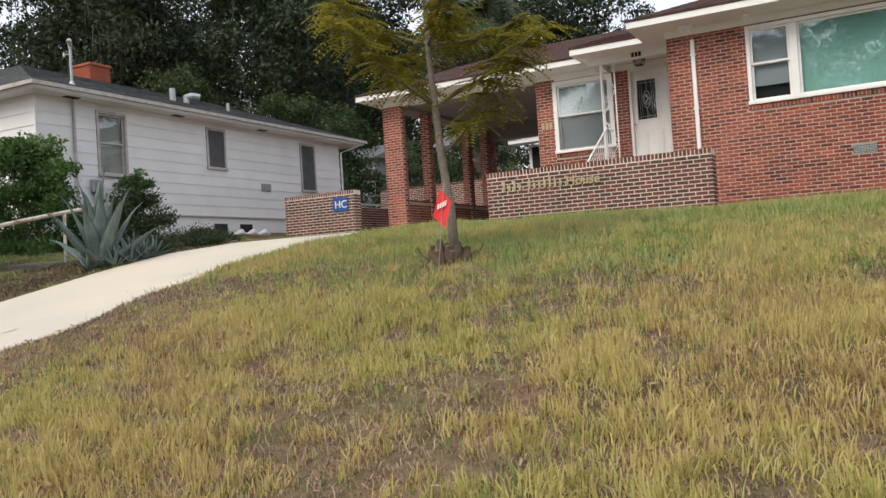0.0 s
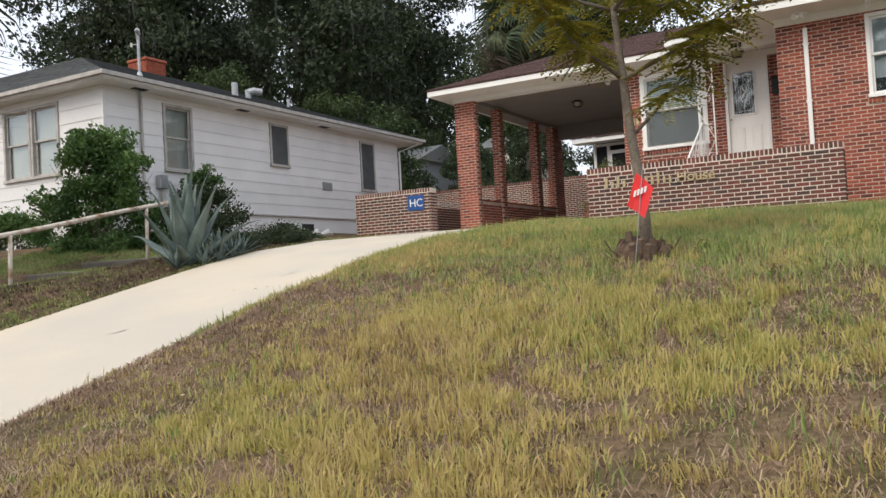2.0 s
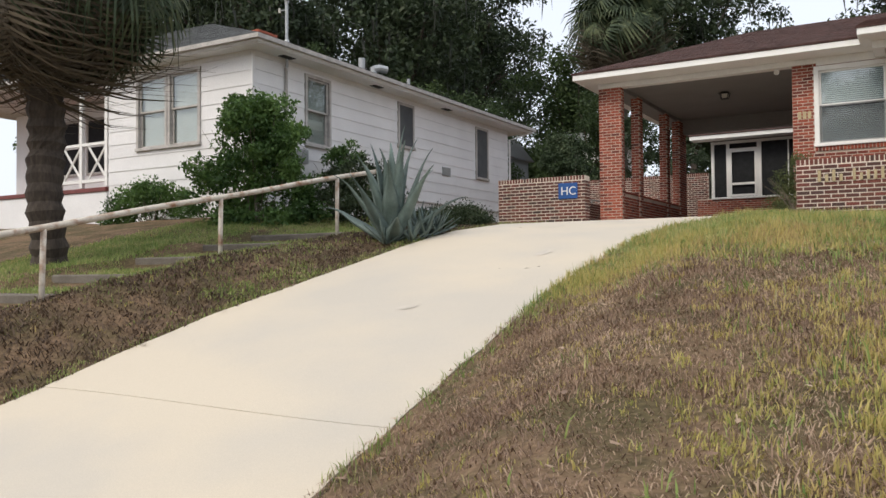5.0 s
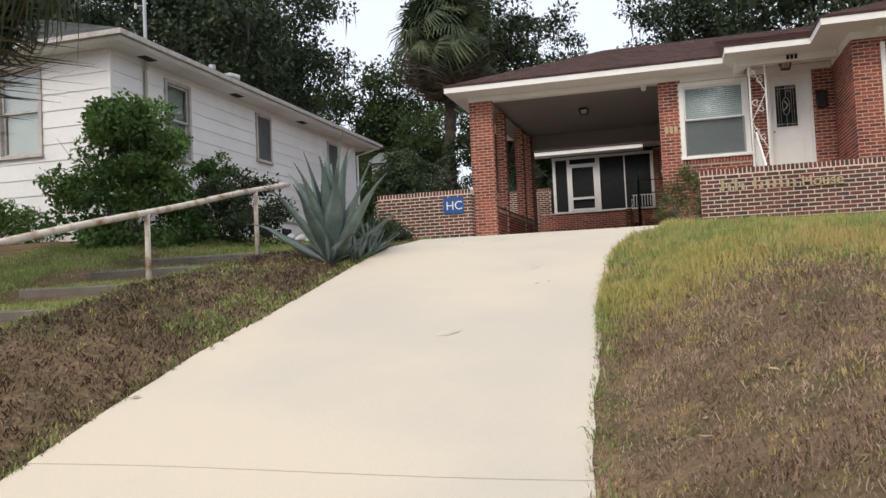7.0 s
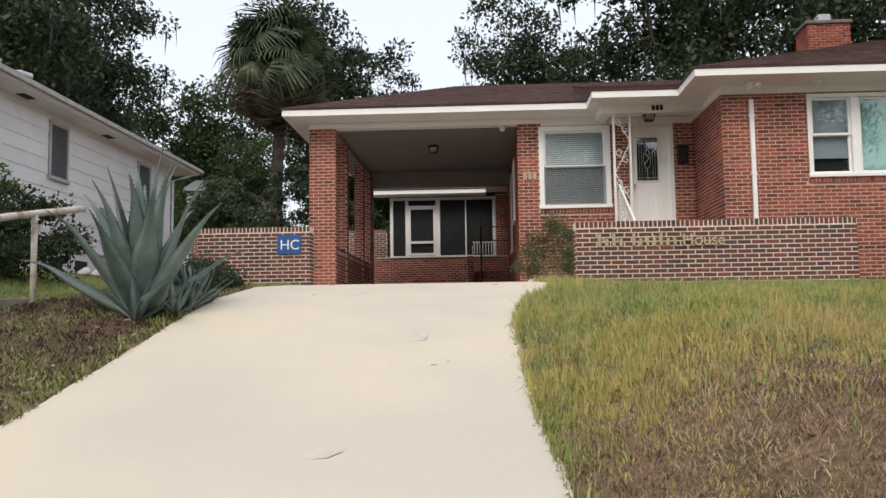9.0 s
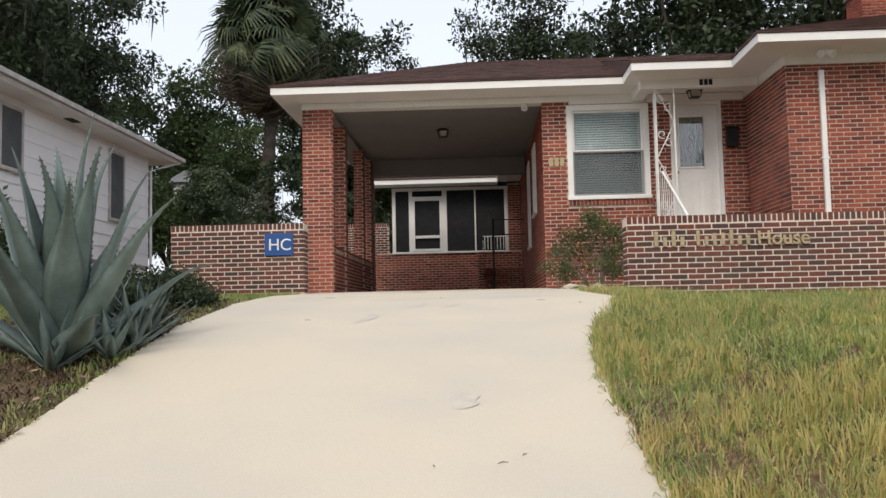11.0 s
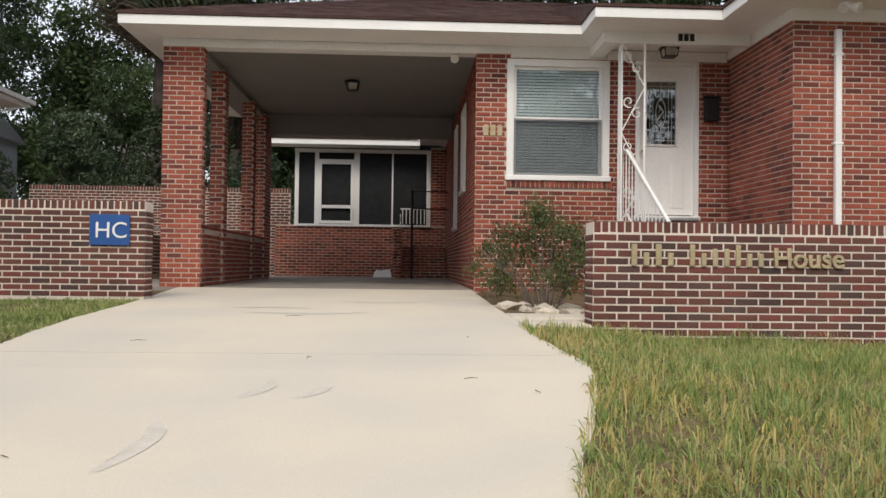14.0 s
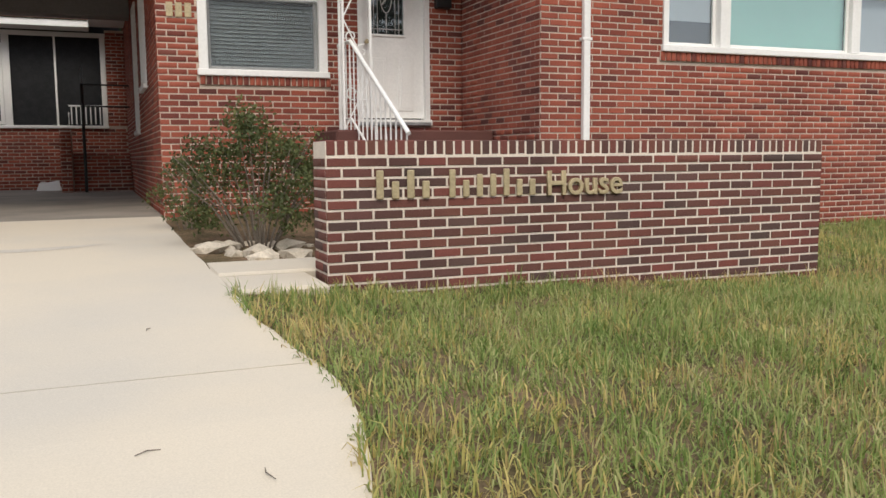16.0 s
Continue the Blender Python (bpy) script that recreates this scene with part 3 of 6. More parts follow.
part("sill_bed", Mesh().box(sill1[0], sill1[1], F1 - 0.012, F1 + 0.02, sill1[2], sill1[3] + 0.004), M_MORTAR, wall1)
# inner carport wall, with two openings
HWIN = [(21.9, 22.9, 3.95, 5.4), (24.1, 25.0, 3.4, 5.4)]
wall2 = wall_part("y", F1 + 0.244, 30.0, HX + IN, HX + 0.24, ZB, TOP + 0.02, HWIN, label="shaded red brick wall inside the carport")
WALLS_TO_LAY.append((wall2, bond(F1 + 0.02, 30.0, 2.3, TOP, HWIN, 0.1), (HX, 0, 0), (0, 1, 0), (-1, 0, 0), M_BRICK, lambda u, z: u < 21.4 and z < 4.4))
# bay: return wall and front
wall3 = wall_part("y", F2 + 0.24, F1 - 0.004, BX + IN, BX + 0.24, ZB, TOP + 0.02, label="red brick return wall of the bay")
WALLS_TO_LAY.append((wall3, bond(F2 + 0.02, F1, 2.28, TOP, (), 0.1), (BX, 0, 0), (0, 1, 0), (-1, 0, 0), M_BRICK, lambda u, z: 3.3 < z < 4.6 and u < 19.5))
VENT = (0.10, 0.52, 2.93, 3.12)
sill2 = (W2[0] - 0.03, W2[1] + 0.03, W2[2] - 0.15, W2[2] - 0.045)
HRIGHT = 8.6
wall4 = wall_part("x", BX + IN, HRIGHT, F2 + IN, F2 + 0.236, ZB - 0.2, TOP + 0.02, [W2, VENT], label="red brick front wall under the picture window")
WALLS_TO_LAY.append((wall4, bond(BX, HRIGHT, 2.0, TOP, [W2, sill2, VENT]), (0, F2, 0), (1, 0, 0), (0, -1, 0), M_BRICK,
                     lambda u, z: u < -1.2 and 3.0 < z < 4.9))
WALLS_TO_LAY.append((wall4, bond(sill2[0], sill2[1], sill2[2] + 0.004, sill2[3], soldier=True), (0, F2 - 0.022, 0), (1, 0, 0), (0, -1, 0), M_BRICK, None))
part("sill_bed", Mesh().box(sill2[0], sill2[1], F2 - 0.012, F2 + 0.02, sill2[2], sill2[3] + 0.004), M_MORTAR, wall4)
# plain walls that close the house behind
wall_part("y", F2 + 0.24, 30.0, HRIGHT - 0.24, HRIGHT, ZB - 0.2, TOP + 0.02, material=M_BRICK)
wall_part("x", HX + 0.244, HRIGHT - 0.244, 29.76, 30.0, ZB, TOP + 0.02, material=M_BRICK)
part("ceiling_board", Mesh().box(HX + 0.25, HRIGHT - 0.25, F1 + 0.25, 29.7, TOP + 0.03, TOP + 0.06), M_SOFFIT, house)

# piers of the carport
PIERS = [(PX0, PX1, F1, F1 + 0.22), (-11.13, -10.92, 21.47, 21.8), (-11.13, -10.92, 24.1, 24.45), (-11.13, -10.92, 25.5, 26.32)]
for i, (x0, x1, y0, y1) in enumerate(PIERS):
    pier = part("pier", Mesh().box(x0 + IN, x1 - IN, y0 + IN, y1 - IN, 2.2, TOP + 0.02), M_MORTAR, house, "square red brick carport pier")
    one = (lambda u, z: True) if i == 0 else None
    WALLS_TO_LAY.append((pier, bond(x0, x1, 2.3, TOP, (), 0.09), (0, y0, 0), (1, 0, 0), (0, -1, 0), M_BRICK, one))
    WALLS_TO_LAY.append((pier, bond(y0 + 0.02, y1 - 0.02, 2.3, TOP, (), 0.19), (x1, 0, 0), (0, 1, 0), (1, 0, 0), M_BRICK, one))
    WALLS_TO_LAY.append((pier, bond(y0 + 0.02, y1 - 0.02, 2.3, TOP, (), 0.19), (x0, 0, 0), (0, 1, 0), (-1, 0, 0), M_BRICK, None))
# low wall between the piers
for y0, y1 in ((F1 + 0.224, 21.466), (21.804, 24.096), (24.454, 25.496)):
    low = part("low_wall", Mesh().box(-11.14 + IN, -10.96 - IN, y0, y1, 2.2, 3.17), M_MORTAR, house, "low brick wall between carport piers")
    WALLS_TO_LAY.append((low, bond(y0, y1, 2.3, 3.09), (-10.96, 0, 0), (0, 1, 0), (1, 0, 0), M_BRICK, None))
    WALLS_TO_LAY.append((low, bond(y0, y1, 2.3, 3.09), (-11.14, 0, 0), (0, 1, 0), (-1, 0, 0), M_BRICK, None))
    part("coping", Mesh().cbox(-11.16, -10.94, y0, y1, 3.165, 3.215, 0.01), M_BRICK, low)

# beams, carport ceiling, eaves
BEAM = 0.15
part("beam", Mesh().cbox(PX0 - 0.02, HX + 0.5, F1 + 0.0, F1 + 0.26, TOP, TOP + BEAM), M_SOFFIT, house, "white boxed carport beam")
# inner beams and ceiling take the colour darkened for shade
part("beam", Mesh().cbox(PX0 + 0.02, PX1 - 0.06, F1 + 0.262, 26.5, TOP - 0.02, TOP + BEAM), M_CEILING, house, "boxed carport beam with shade in its dark grey colour")
part("beam", Mesh().cbox(PX1 - 0.058, HX - 0.01, 25.95, 26.35, TOP - 0.33, TOP + BEAM - 0.06), M_CEILING, house, "boxed carport beam with shade in its dark grey colour")
part("carport_ceiling", Mesh().box(PX1 - 0.06, HX + 0.1, F1 + 0.262, 26.3, TOP + 0.085, TOP + 0.11), M_CEILING, house, "carport ceiling with shade in its dark grey colour")

EAVE = [(-11.94, 26.7), (-11.94, 19.4), (-5.56, 19.4), (-5.56, 18.55), (-3.88, 18.55), (-3.88, 17.2), (9.2, 17.2)]
FZ0, FZ1 = 5.915, 6.05


def offset_line(line, d):
    """The line moved to the left of its way by d."""
    out = []
    for i, p in enumerate(line):
        q = Vector(p)
        ns = []
        for a, b in ((i - 1, i), (i, i + 1)):
            if a >= 0 and b < len(line):
                v = (Vector(line[b]) - Vector(line[a])).normalized()
                ns.append(Vector((-v.y, v.x)))
        n = ns[0] if len(ns) == 1 else (ns[0] + ns[1]) / (1 + ns[0].dot(ns[1]))
        out.append(tuple(q + n * d))
    return out


def band(line, d0, d1, z0, z1):
    a, b = offset_line(line, d0), offset_line(line, d1)
    m = Mesh()
    for i in range(len(line) - 1):
        p = [a[i], a[i + 1], b[i + 1], b[i]]
        m.add([(*q, z0) for q in p] + [(*q, z1) for q in p], [(3, 2, 1, 0), (4, 5, 6, 7)] + [(j, (j + 1) % 4, (j + 1) % 4 + 4, j + 4) for j in range(4)])
    return m


part("fascia", band(EAVE, 0.0, 0.03, FZ0, FZ1), M_WHITE, house, "white painted fascia board")
part("drip_edge", band(EAVE, -0.022, 0.03, FZ1 + 0.002, FZ1 + 0.03), M_ROOF, house, "dark shingle edge")
# sloping soffit from fascia to wall
so = Mesh()
inner = [(-11.42, 26.7), (-11.42, 19.97), (-5.3, 19.97), (-5.3, 19.2), (-3.26, 19.2), (-3.26, 17.87), (9.2, 17.87)]
oo = offset_line(EAVE, 0.03)
for i in range(len(EAVE) - 1):
    so.add([(*oo[i], FZ0 + 0.004), (*oo[i + 1], FZ0 + 0.004), (*inner[i + 1], TOP + 0.12), (*inner[i], TOP + 0.12)], [(0, 1, 2, 3)])
part("soffit", so, M_SOFFIT, house, "white sloping soffit")
fr = Mesh()
fr.cbox(HX + 0.5, -5.06, F1 - 0.02, F1 + 0.03, TOP - 0.055, TOP + 0.15)
fr.cbox(BX - 0.02, HRIGHT, F2 - 0.03, F2 + 0.02, TOP - 0.03, TOP + 0.16)
fr.cbox(BX - 0.03, BX + 0.02, F2 + 0.022, F1, TOP - 0.02, TOP + 0.15)
part("frieze", fr, M_WHITE, house, "white frieze board under the eaves")
part("frieze", Mesh().cbox(-5.05, BX - 0.035, F1 - 0.026, F1 + 0.02, TOP - 0.055, TOP + 0.088), M_WHITE, house)
# entry beam with the porch ceiling
part("porch_beam", Mesh().cbox(-5.32, BX - 0.04, 19.1, 19.24, TOP - 0.03, TOP + 0.15), M_WHITE, house, "white beam over the front door")
part("porch_side_beam", Mesh().cbox(-5.32, -5.1, 19.242, F1 - 0.024, TOP - 0.03, TOP + 0.15), M_WHITE, house)
part("porch_ceiling", Mesh().box(-5.098, BX - 0.03, 19.242, F1 - 0.03, TOP + 0.09, TOP + 0.11), M_SOFFIT, house)


def shingled(parent, corners, material, rows, courses_out=0.012, along=None):
    """A roof plane from its eave (two points) to its ridge (two points): a deck and lapped courses of shingle tabs."""
    e0, e1, r1, r0 = [Vector(c) for c in corners]
    n = (e1 - e0).cross(r0 - e0).normalized() if (r0 - e0).length > 0.01 else (e1 - e0).cross(r1 - e0).normalized()
    if n.z < 0:
        n = -n
    m = Mesh()
    rng = random.Random(rows)
    for i in range(rows):
        a, b = i / rows, min(1.0, (i + 1.25) / rows)
        p0, p1 = e0.lerp(r0, a), e1.lerp(r1, a)
        q0, q1 = e0.lerp(r0, b), e1.lerp(r1, b)
        cnt = max(1, int((p1 - p0).length / 0.30))
        for k in range(cnt):
            u0, u1 = k / cnt, (k + 0.985) / cnt
            h = courses_out + rng.uniform(0, 0.004)
            vs = [p0.lerp(p1, u0) + n * h, p0.lerp(p1, u1) + n * h, q0.lerp(q1, u1) + n * 0.003, q0.lerp(q1, u0) + n * 0.003]
            m.add(vs + [v - n * (h if j < 2 else 0.003) for j, v in enumerate(vs)], [(0, 1, 2, 3), (0, 4, 5, 1)])
    deck = Mesh().add([e0, e1, r1, r0, e0 - n * 0.04, e1 - n * 0.04, r1 - n * 0.04, r0 - n * 0.04],
                      [(0, 1, 2, 3), (7, 6, 5, 4), (0, 4, 5, 1), (1, 5, 6, 2), (2, 6, 7, 3), (3, 7, 4, 0)])
    d = part("roof_plane", deck, material, parent)
    s = part("shingles", m, material, d)
    tagged(s, kind="stuff")


roof = part("roof", Mesh().box(-8.0, 8.0, 22.98, 23.02, 7.35, 7.40), M_ROOF, house, "low hipped roof of dark brown shingles")
ZE = FZ1 + 0.03
RL = ZE + 0.385 * 3.65
x0, y0, y1 = -11.96, 19.38, 26.68
apex = (x0 + 3.65, 23.03, RL)
shingled(roof, [(x0, y0, ZE), (0.0, y0, ZE), (0.0, 23.03, RL), apex], M_ROOF, 24)
shingled(roof, [(x0, y1, ZE), (x0, y0, ZE), apex, apex], M_ROOF, 24)
shingled(roof, [(0.0, y1, ZE), (x0, y1, ZE), apex, (0.0, 23.03, RL)], M_ROOF, 12)
shingled(roof, [(-5.58, 18.53, ZE), (-3.0, 18.53, ZE), (-3.0, 22.0, ZE + 1.012), (-5.58, 22.0, ZE + 1.012)], M_ROOF, 18)
part("roof_cheek", Mesh().add([(-5.575, 18.53, ZE - 0.03), (-5.575, 22.0, ZE + 1.0), (-5.575, 19.4, ZE - 0.03), (-5.54, 18.53, ZE - 0.03), (-5.54, 22.0, ZE + 1.0), (-5.54, 19.4, ZE - 0.03)],
                              [(0, 1, 2), (5, 4, 3), (0, 3, 4, 1), (1, 4, 5, 2), (2, 5, 3, 0)]), M_ROOF, roof)
RM = ZE + 0.385 * 6.3
mx0, my0, my1 = -3.9, 17.18, 29.8
a1, a2 = (mx0 + 6.3, 23.5, RM), (9.2 - 5.0, 23.5, RM)
shingled(roof, [(mx0, my0, ZE), (9.2, my0, ZE), a2, a1], M_ROOF, 40)
shingled(roof, [(mx0, my1, ZE), (mx0, my0, ZE), a1, a1], M_ROOF, 40)
shingled(roof, [(9.2, my1, ZE), (mx0, my1, ZE), a1, a2], M_ROOF, 12)
shingled(roof, [(9.2, my0, ZE), (9.2, my1, ZE), a2, a2], M_ROOF, 12)
chim = part("chimney", Mesh().cbox(0.62, 1.68, 23.6, 24.4, 7.2, 9.0, 0.015), M_MORTAR, house, "red brick roof chimney with a pale cap")
part("cap", Mesh().cbox(0.56, 1.74, 23.54, 24.46, 9.002, 9.10, 0.02), M_OLDCONC, chim)
part("flue", Mesh().cbox(1.0, 1.32, 23.85, 24.15, 9.102, 9.36, 0.02), M_METAL, chim)
WALLS_TO_LAY.append((chim, bond(0.61, 1.69, 7.4, 8.99), (0, 23.59, 0), (1, 0, 0), (0, -1, 0), M_BRICK, None))
WALLS_TO_LAY.append((chim, bond(23.6, 24.4, 7.4, 8.99), (0.61, 0, 0), (0, 1, 0), (-1, 0, 0), M_BRICK, None))

# windows and door
hung_window(house, front(W1[0], F1, W1[2]), W1[1] - W1[0], W1[3] - W1[2], M_WHITE, M_BLIND, "white double-hung window with lowered blinds", True, 0.1)


def picture_window():
    w, h = W2[1] - W2[0], W2[3] - W2[2]
    t = 0.07
    win = part("window", casing(w, h, t), M_WHITE, house, "white picture window with sashes either side", at=front(W2[0], F2, W2[2]))
    sill(win, w, 0.10, 0.03, M_WHITE)
    s = 0.80
    for a in (s, w - s - 0.15):
        part("mullion", Mesh().cbox(a, a + 0.15, -0.028, 0.1, 0.032, h - t - 0.002), M_WHITE, win)
    for a in (t, w - s):
        b = a + s - t
        part("upper_sash", sash(a, b, h * 0.5 - 0.02, h - t, 0.02), M_WHITE, win)
        part("lower_sash", sash(a, b, 0.03, h * 0.5 + 0.02, 0.058), M_WHITE, win)
        pane(win, a + 0.04, b - 0.04, h * 0.5 + 0.02, h - t - 0.04, 0.034)
        pane(win, a + 0.04, b - 0.04, 0.07, h * 0.5 - 0.02, 0.072)
        part("shade", Mesh().box(a, b, 0.13, 0.138, 0.33 if a < 1 else 0.02, h - t), M_GREYSHADE, win, "grey roller shade")
    part("sash", sash(s + 0.15, w - s - 0.15, 0.03, h - t, 0.03), M_WHITE, win)
    pane(win, s + 0.19, w - s - 0.19, 0.07, h - t - 0.04, 0.045)
    part("shade", Mesh().box(s + 0.15, w - s - 0.15, 0.12, 0.128, 0.02, h - t), M_TEAL, win, "pale teal shade behind the glass")
    # near-black sheet added for the darkness of the room
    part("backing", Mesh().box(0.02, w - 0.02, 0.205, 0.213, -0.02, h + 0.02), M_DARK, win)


picture_window()
ve = part("crawl_vent", Mesh().box(VENT[0], VENT[1], F2 + 0.06, F2 + 0.07, VENT[2], VENT[3]), M_DARK, house, "grey cast vent set in the brick")
vs = Mesh()
for i in range(6):
    vs.cbox(VENT[0] + 0.01, VENT[1] - 0.01, F2 + 0.005, F2 + 0.03, VENT[2] + 0.01 + i * 0.031, VENT[2] + 0.028 + i * 0.031, 0.003)
for i in range(9):
    vs.box(VENT[0] + 0.012 + i * 0.048, VENT[0] + 0.022 + i * 0.048, F2 + 0.008, F2 + 0.028, VENT[2] + 0.005, VENT[3] - 0.005)
part("grille", vs, M_METAL, ve)


def front_door():
    w, h = DOOR[1] - DOOR[0], DOOR[3] - DOOR[2]
    d = part("door", casing(w, h, 0.06, 0.16, 0.02), M_WHITE, house, "white panelled front door with a leaded glass light", at=front(DOOR[0], F1, DOOR[2]))
    sill(d, w, 0.16, 0.02, M_WHITE, "threshold")
    leaf = Mesh()
    gx0, gx1, gz0, gz1 = 0.17, 0.62, 1.08, 2.02
    pierced(leaf, "x", 0.062, w - 0.062, 0.05, 0.095, 0.05, h - 0.062, [(gx0, gx1, gz0, gz1)])
    for a, b in ((0.17, 0.38), (0.53, 0.74)):
        for c, e in ((0.14, 0.80),):
            leaf.cbox(a, b, 0.04, 0.05, c, e, 0.008)
            leaf.cbox(a + 0.035, b - 0.035, 0.034, 0.042, c + 0.035, e - 0.035, 0.006)
    lf = part("leaf", leaf, M_WHITE, d)
    gl = sash(gx0 - 0.025, gx1 + 0.025, gz0 - 0.025, gz1 + 0.025, 0.03, 0.03)
    part("light_frame", gl, M_WHITE, d)
    pane(d, gx0, gx1, gz0, gz1, 0.07)
    came = Mesh()
    cx = (gx0 + gx1) / 2
    for x in (gx0 + 0.06, gx1 - 0.06, gx0 + 0.11, gx1 - 0.11):
        came.box(x - 0.0025, x + 0.0025, 0.062, 0.069, gz0, gz1)
    for z in (gz0 + 0.07, gz1 - 0.07):
        came.box(gx0, gx1, 0.062, 0.069, z - 0.004, z + 0.004)
    ring = [(cx + 0.075 * math.sin(q), 0.066, 1.55 + 0.2 * math.cos(q)) for q in [i * math.pi / 8 for i in range(17)]]
    came.tube(ring, 0.006, 5)
    came.tube([(cx, 0.066, gz0), (cx, 0.066, 1.35)], 0.005, 5)
    came.tube([(cx, 0.066, 1.75), (cx, 0.066, gz1)], 0.005, 5)
    came.tube([(cx - 0.05, 0.066, 1.45), (cx + 0.04, 0.066, 1.57), (cx - 0.03, 0.066, 1.67)], 0.012, 5)
    part("leading", came, M_TRIM, d)
    # dark sheet added for the unlit hall behind the door
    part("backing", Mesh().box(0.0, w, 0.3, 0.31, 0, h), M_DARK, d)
    part("door_knob", Mesh().tube([(0.11, 0.05, 0.98), (0.11, 0.0, 0.98), (0.11, -0.03, 0.98)], [0.014, 0.02, 0.028], 10), M_BRASS, d)
    part("threshold", Mesh().cbox(0.0, w, -0.06, 0.1, -0.045, 0.0), M_METAL, d)


front_door()
# downpipe
dp = Mesh().cbox(-2.745, -2.665, F2 - 0.075, F2 - 0.012, 2.4, 5.62, 0.006)
pipe = part("downpipe", dp, M_WHITE, house, "white square downpipe")
for z in (2.9, 4.2, 5.3):
    part("strap", Mesh().cbox(-2.765, -2.645, F2 - 0.079, F2 - 0.004, z, z + 0.03, 0.003), M_WHITE, pipe)


def bars(parent, x, z, y, w, h, n, material, depth=0.012):
    """Raised bars in place of figures."""
    for i in range(n):
        part("figure", Mesh().cbox(x + i * w * 1.35, x + i * w * 1.35 + w, y - depth, y, z, z + h, 0.003), material, parent)


bars(wall1, -6.87, 4.56, F1 - 0.007, 0.075, 0.16, 3, M_BRASS)
pb = next(o for o in house.children if o.name.startswith("porch_beam"))
bars(pb, -4.29, 5.77, 19.098, 0.06, 0.10, 3, M_BLACK)
# mailbox beside the door
mb = thing("mailbox", "small black metal mailbox on the brick wall", "mailbox")
part("box", Mesh().cbox(-3.62, -3.42, F1 - 0.12, F1 - 0.006, 4.82, 5.16, 0.012), M_BLACK, mb)
part("lid", Mesh().cbox(-3.64, -3.40, F1 - 0.14, F1 - 0.006, 5.162, 5.19, 0.008), M_BLACK, mb)


def ceiling_lamp(x, y, z, glass=True):
    t = thing("ceiling_light", "small dark metal ceiling lantern", "lamp", pose(x, y, z), group="ceiling lanterns")
    part("canopy", Mesh().tube([(0, 0, 0), (0, 0, -0.03)], [0.10, 0.09], 12), M_BLACK, t)
    c = Mesh()
    for a in (-0.11, 0.11):
        for b in (-0.11, 0.11):
            c.tube([(a, b, -0.03), (a * 0.75, b * 0.75, -0.17)], 0.009, 5)
    c.cbox(-0.13, 0.13, -0.13, 0.13, -0.05, -0.03, 0.004)
    c.cbox(-0.09, 0.09, -0.09, 0.09, -0.18, -0.168, 0.004)
    part("cage", c, M_BLACK, t)
    part("shade", Mesh().tube([(0, 0, -0.052), (0, 0, -0.16)], [0.105, 0.08], 4), M_LAMPGLASS, t)


ceiling_lamp(-8.93, 22.4, TOP + 0.085)
ceiling_lamp(-4.25, 19.6, TOP + 0.09)


def spotlight(x, y, z, heads):
    t = thing("floodlight", "white outdoor floodlight fixed under the eaves", "lamp", pose(x, y, z))
    part("plate", Mesh().tube([(0, 0, 0), (0, 0, -0.03)], 0.05, 10), M_WHITE, t)
    for s in heads:
        h = part("head", Mesh().tube([(0, 0, -0.03), (s * 0.06, -0.04, -0.06), (s * 0.10, -0.10, -0.09)], [0.02, 0.05, 0.06], 10), M_WHITE, t)
        part("lens", Mesh().tube([(s * 0.10, -0.10, -0.09), (s * 0.104, -0.106, -0.094)], 0.052, 10), M_LAMPGLASS, h)


spotlight(-2.75, 17.55, 5.86, (-1, 1))
spotlight(-7.3, F1 + 0.1, TOP, (0,))
spotlight(-1.6, 17.55, 5.86, (0,))

# ---- front stoop, steps and ironwork ----
stoop = thing("front_stoop", "brick stoop with steps up to the front door", "steps")
part("landing", Mesh().cbox(-5.2, BX - 0.03, 18.98, F1 - 0.02, 2.1, 3.27, 0.02), M_DARKBRICK, stoop)
for i in range(5):
    part("tread", Mesh().cbox(-5.2, -3.9, 18.98 - (i + 1) * 0.3, 18.976 - i * 0.3, 2.0, 3.1 - i * 0.18, 0.012), M_DARKBRICK, stoop)


def scroll(cx, cz, r, turn, y, x_dir=1):
    return [(cx + x_dir * r * (1 - q / 16) * math.cos(turn + q * 0.55), y, cz + r * (1 - q / 16) * math.sin(turn + q * 0.55)) for q in range(13)]


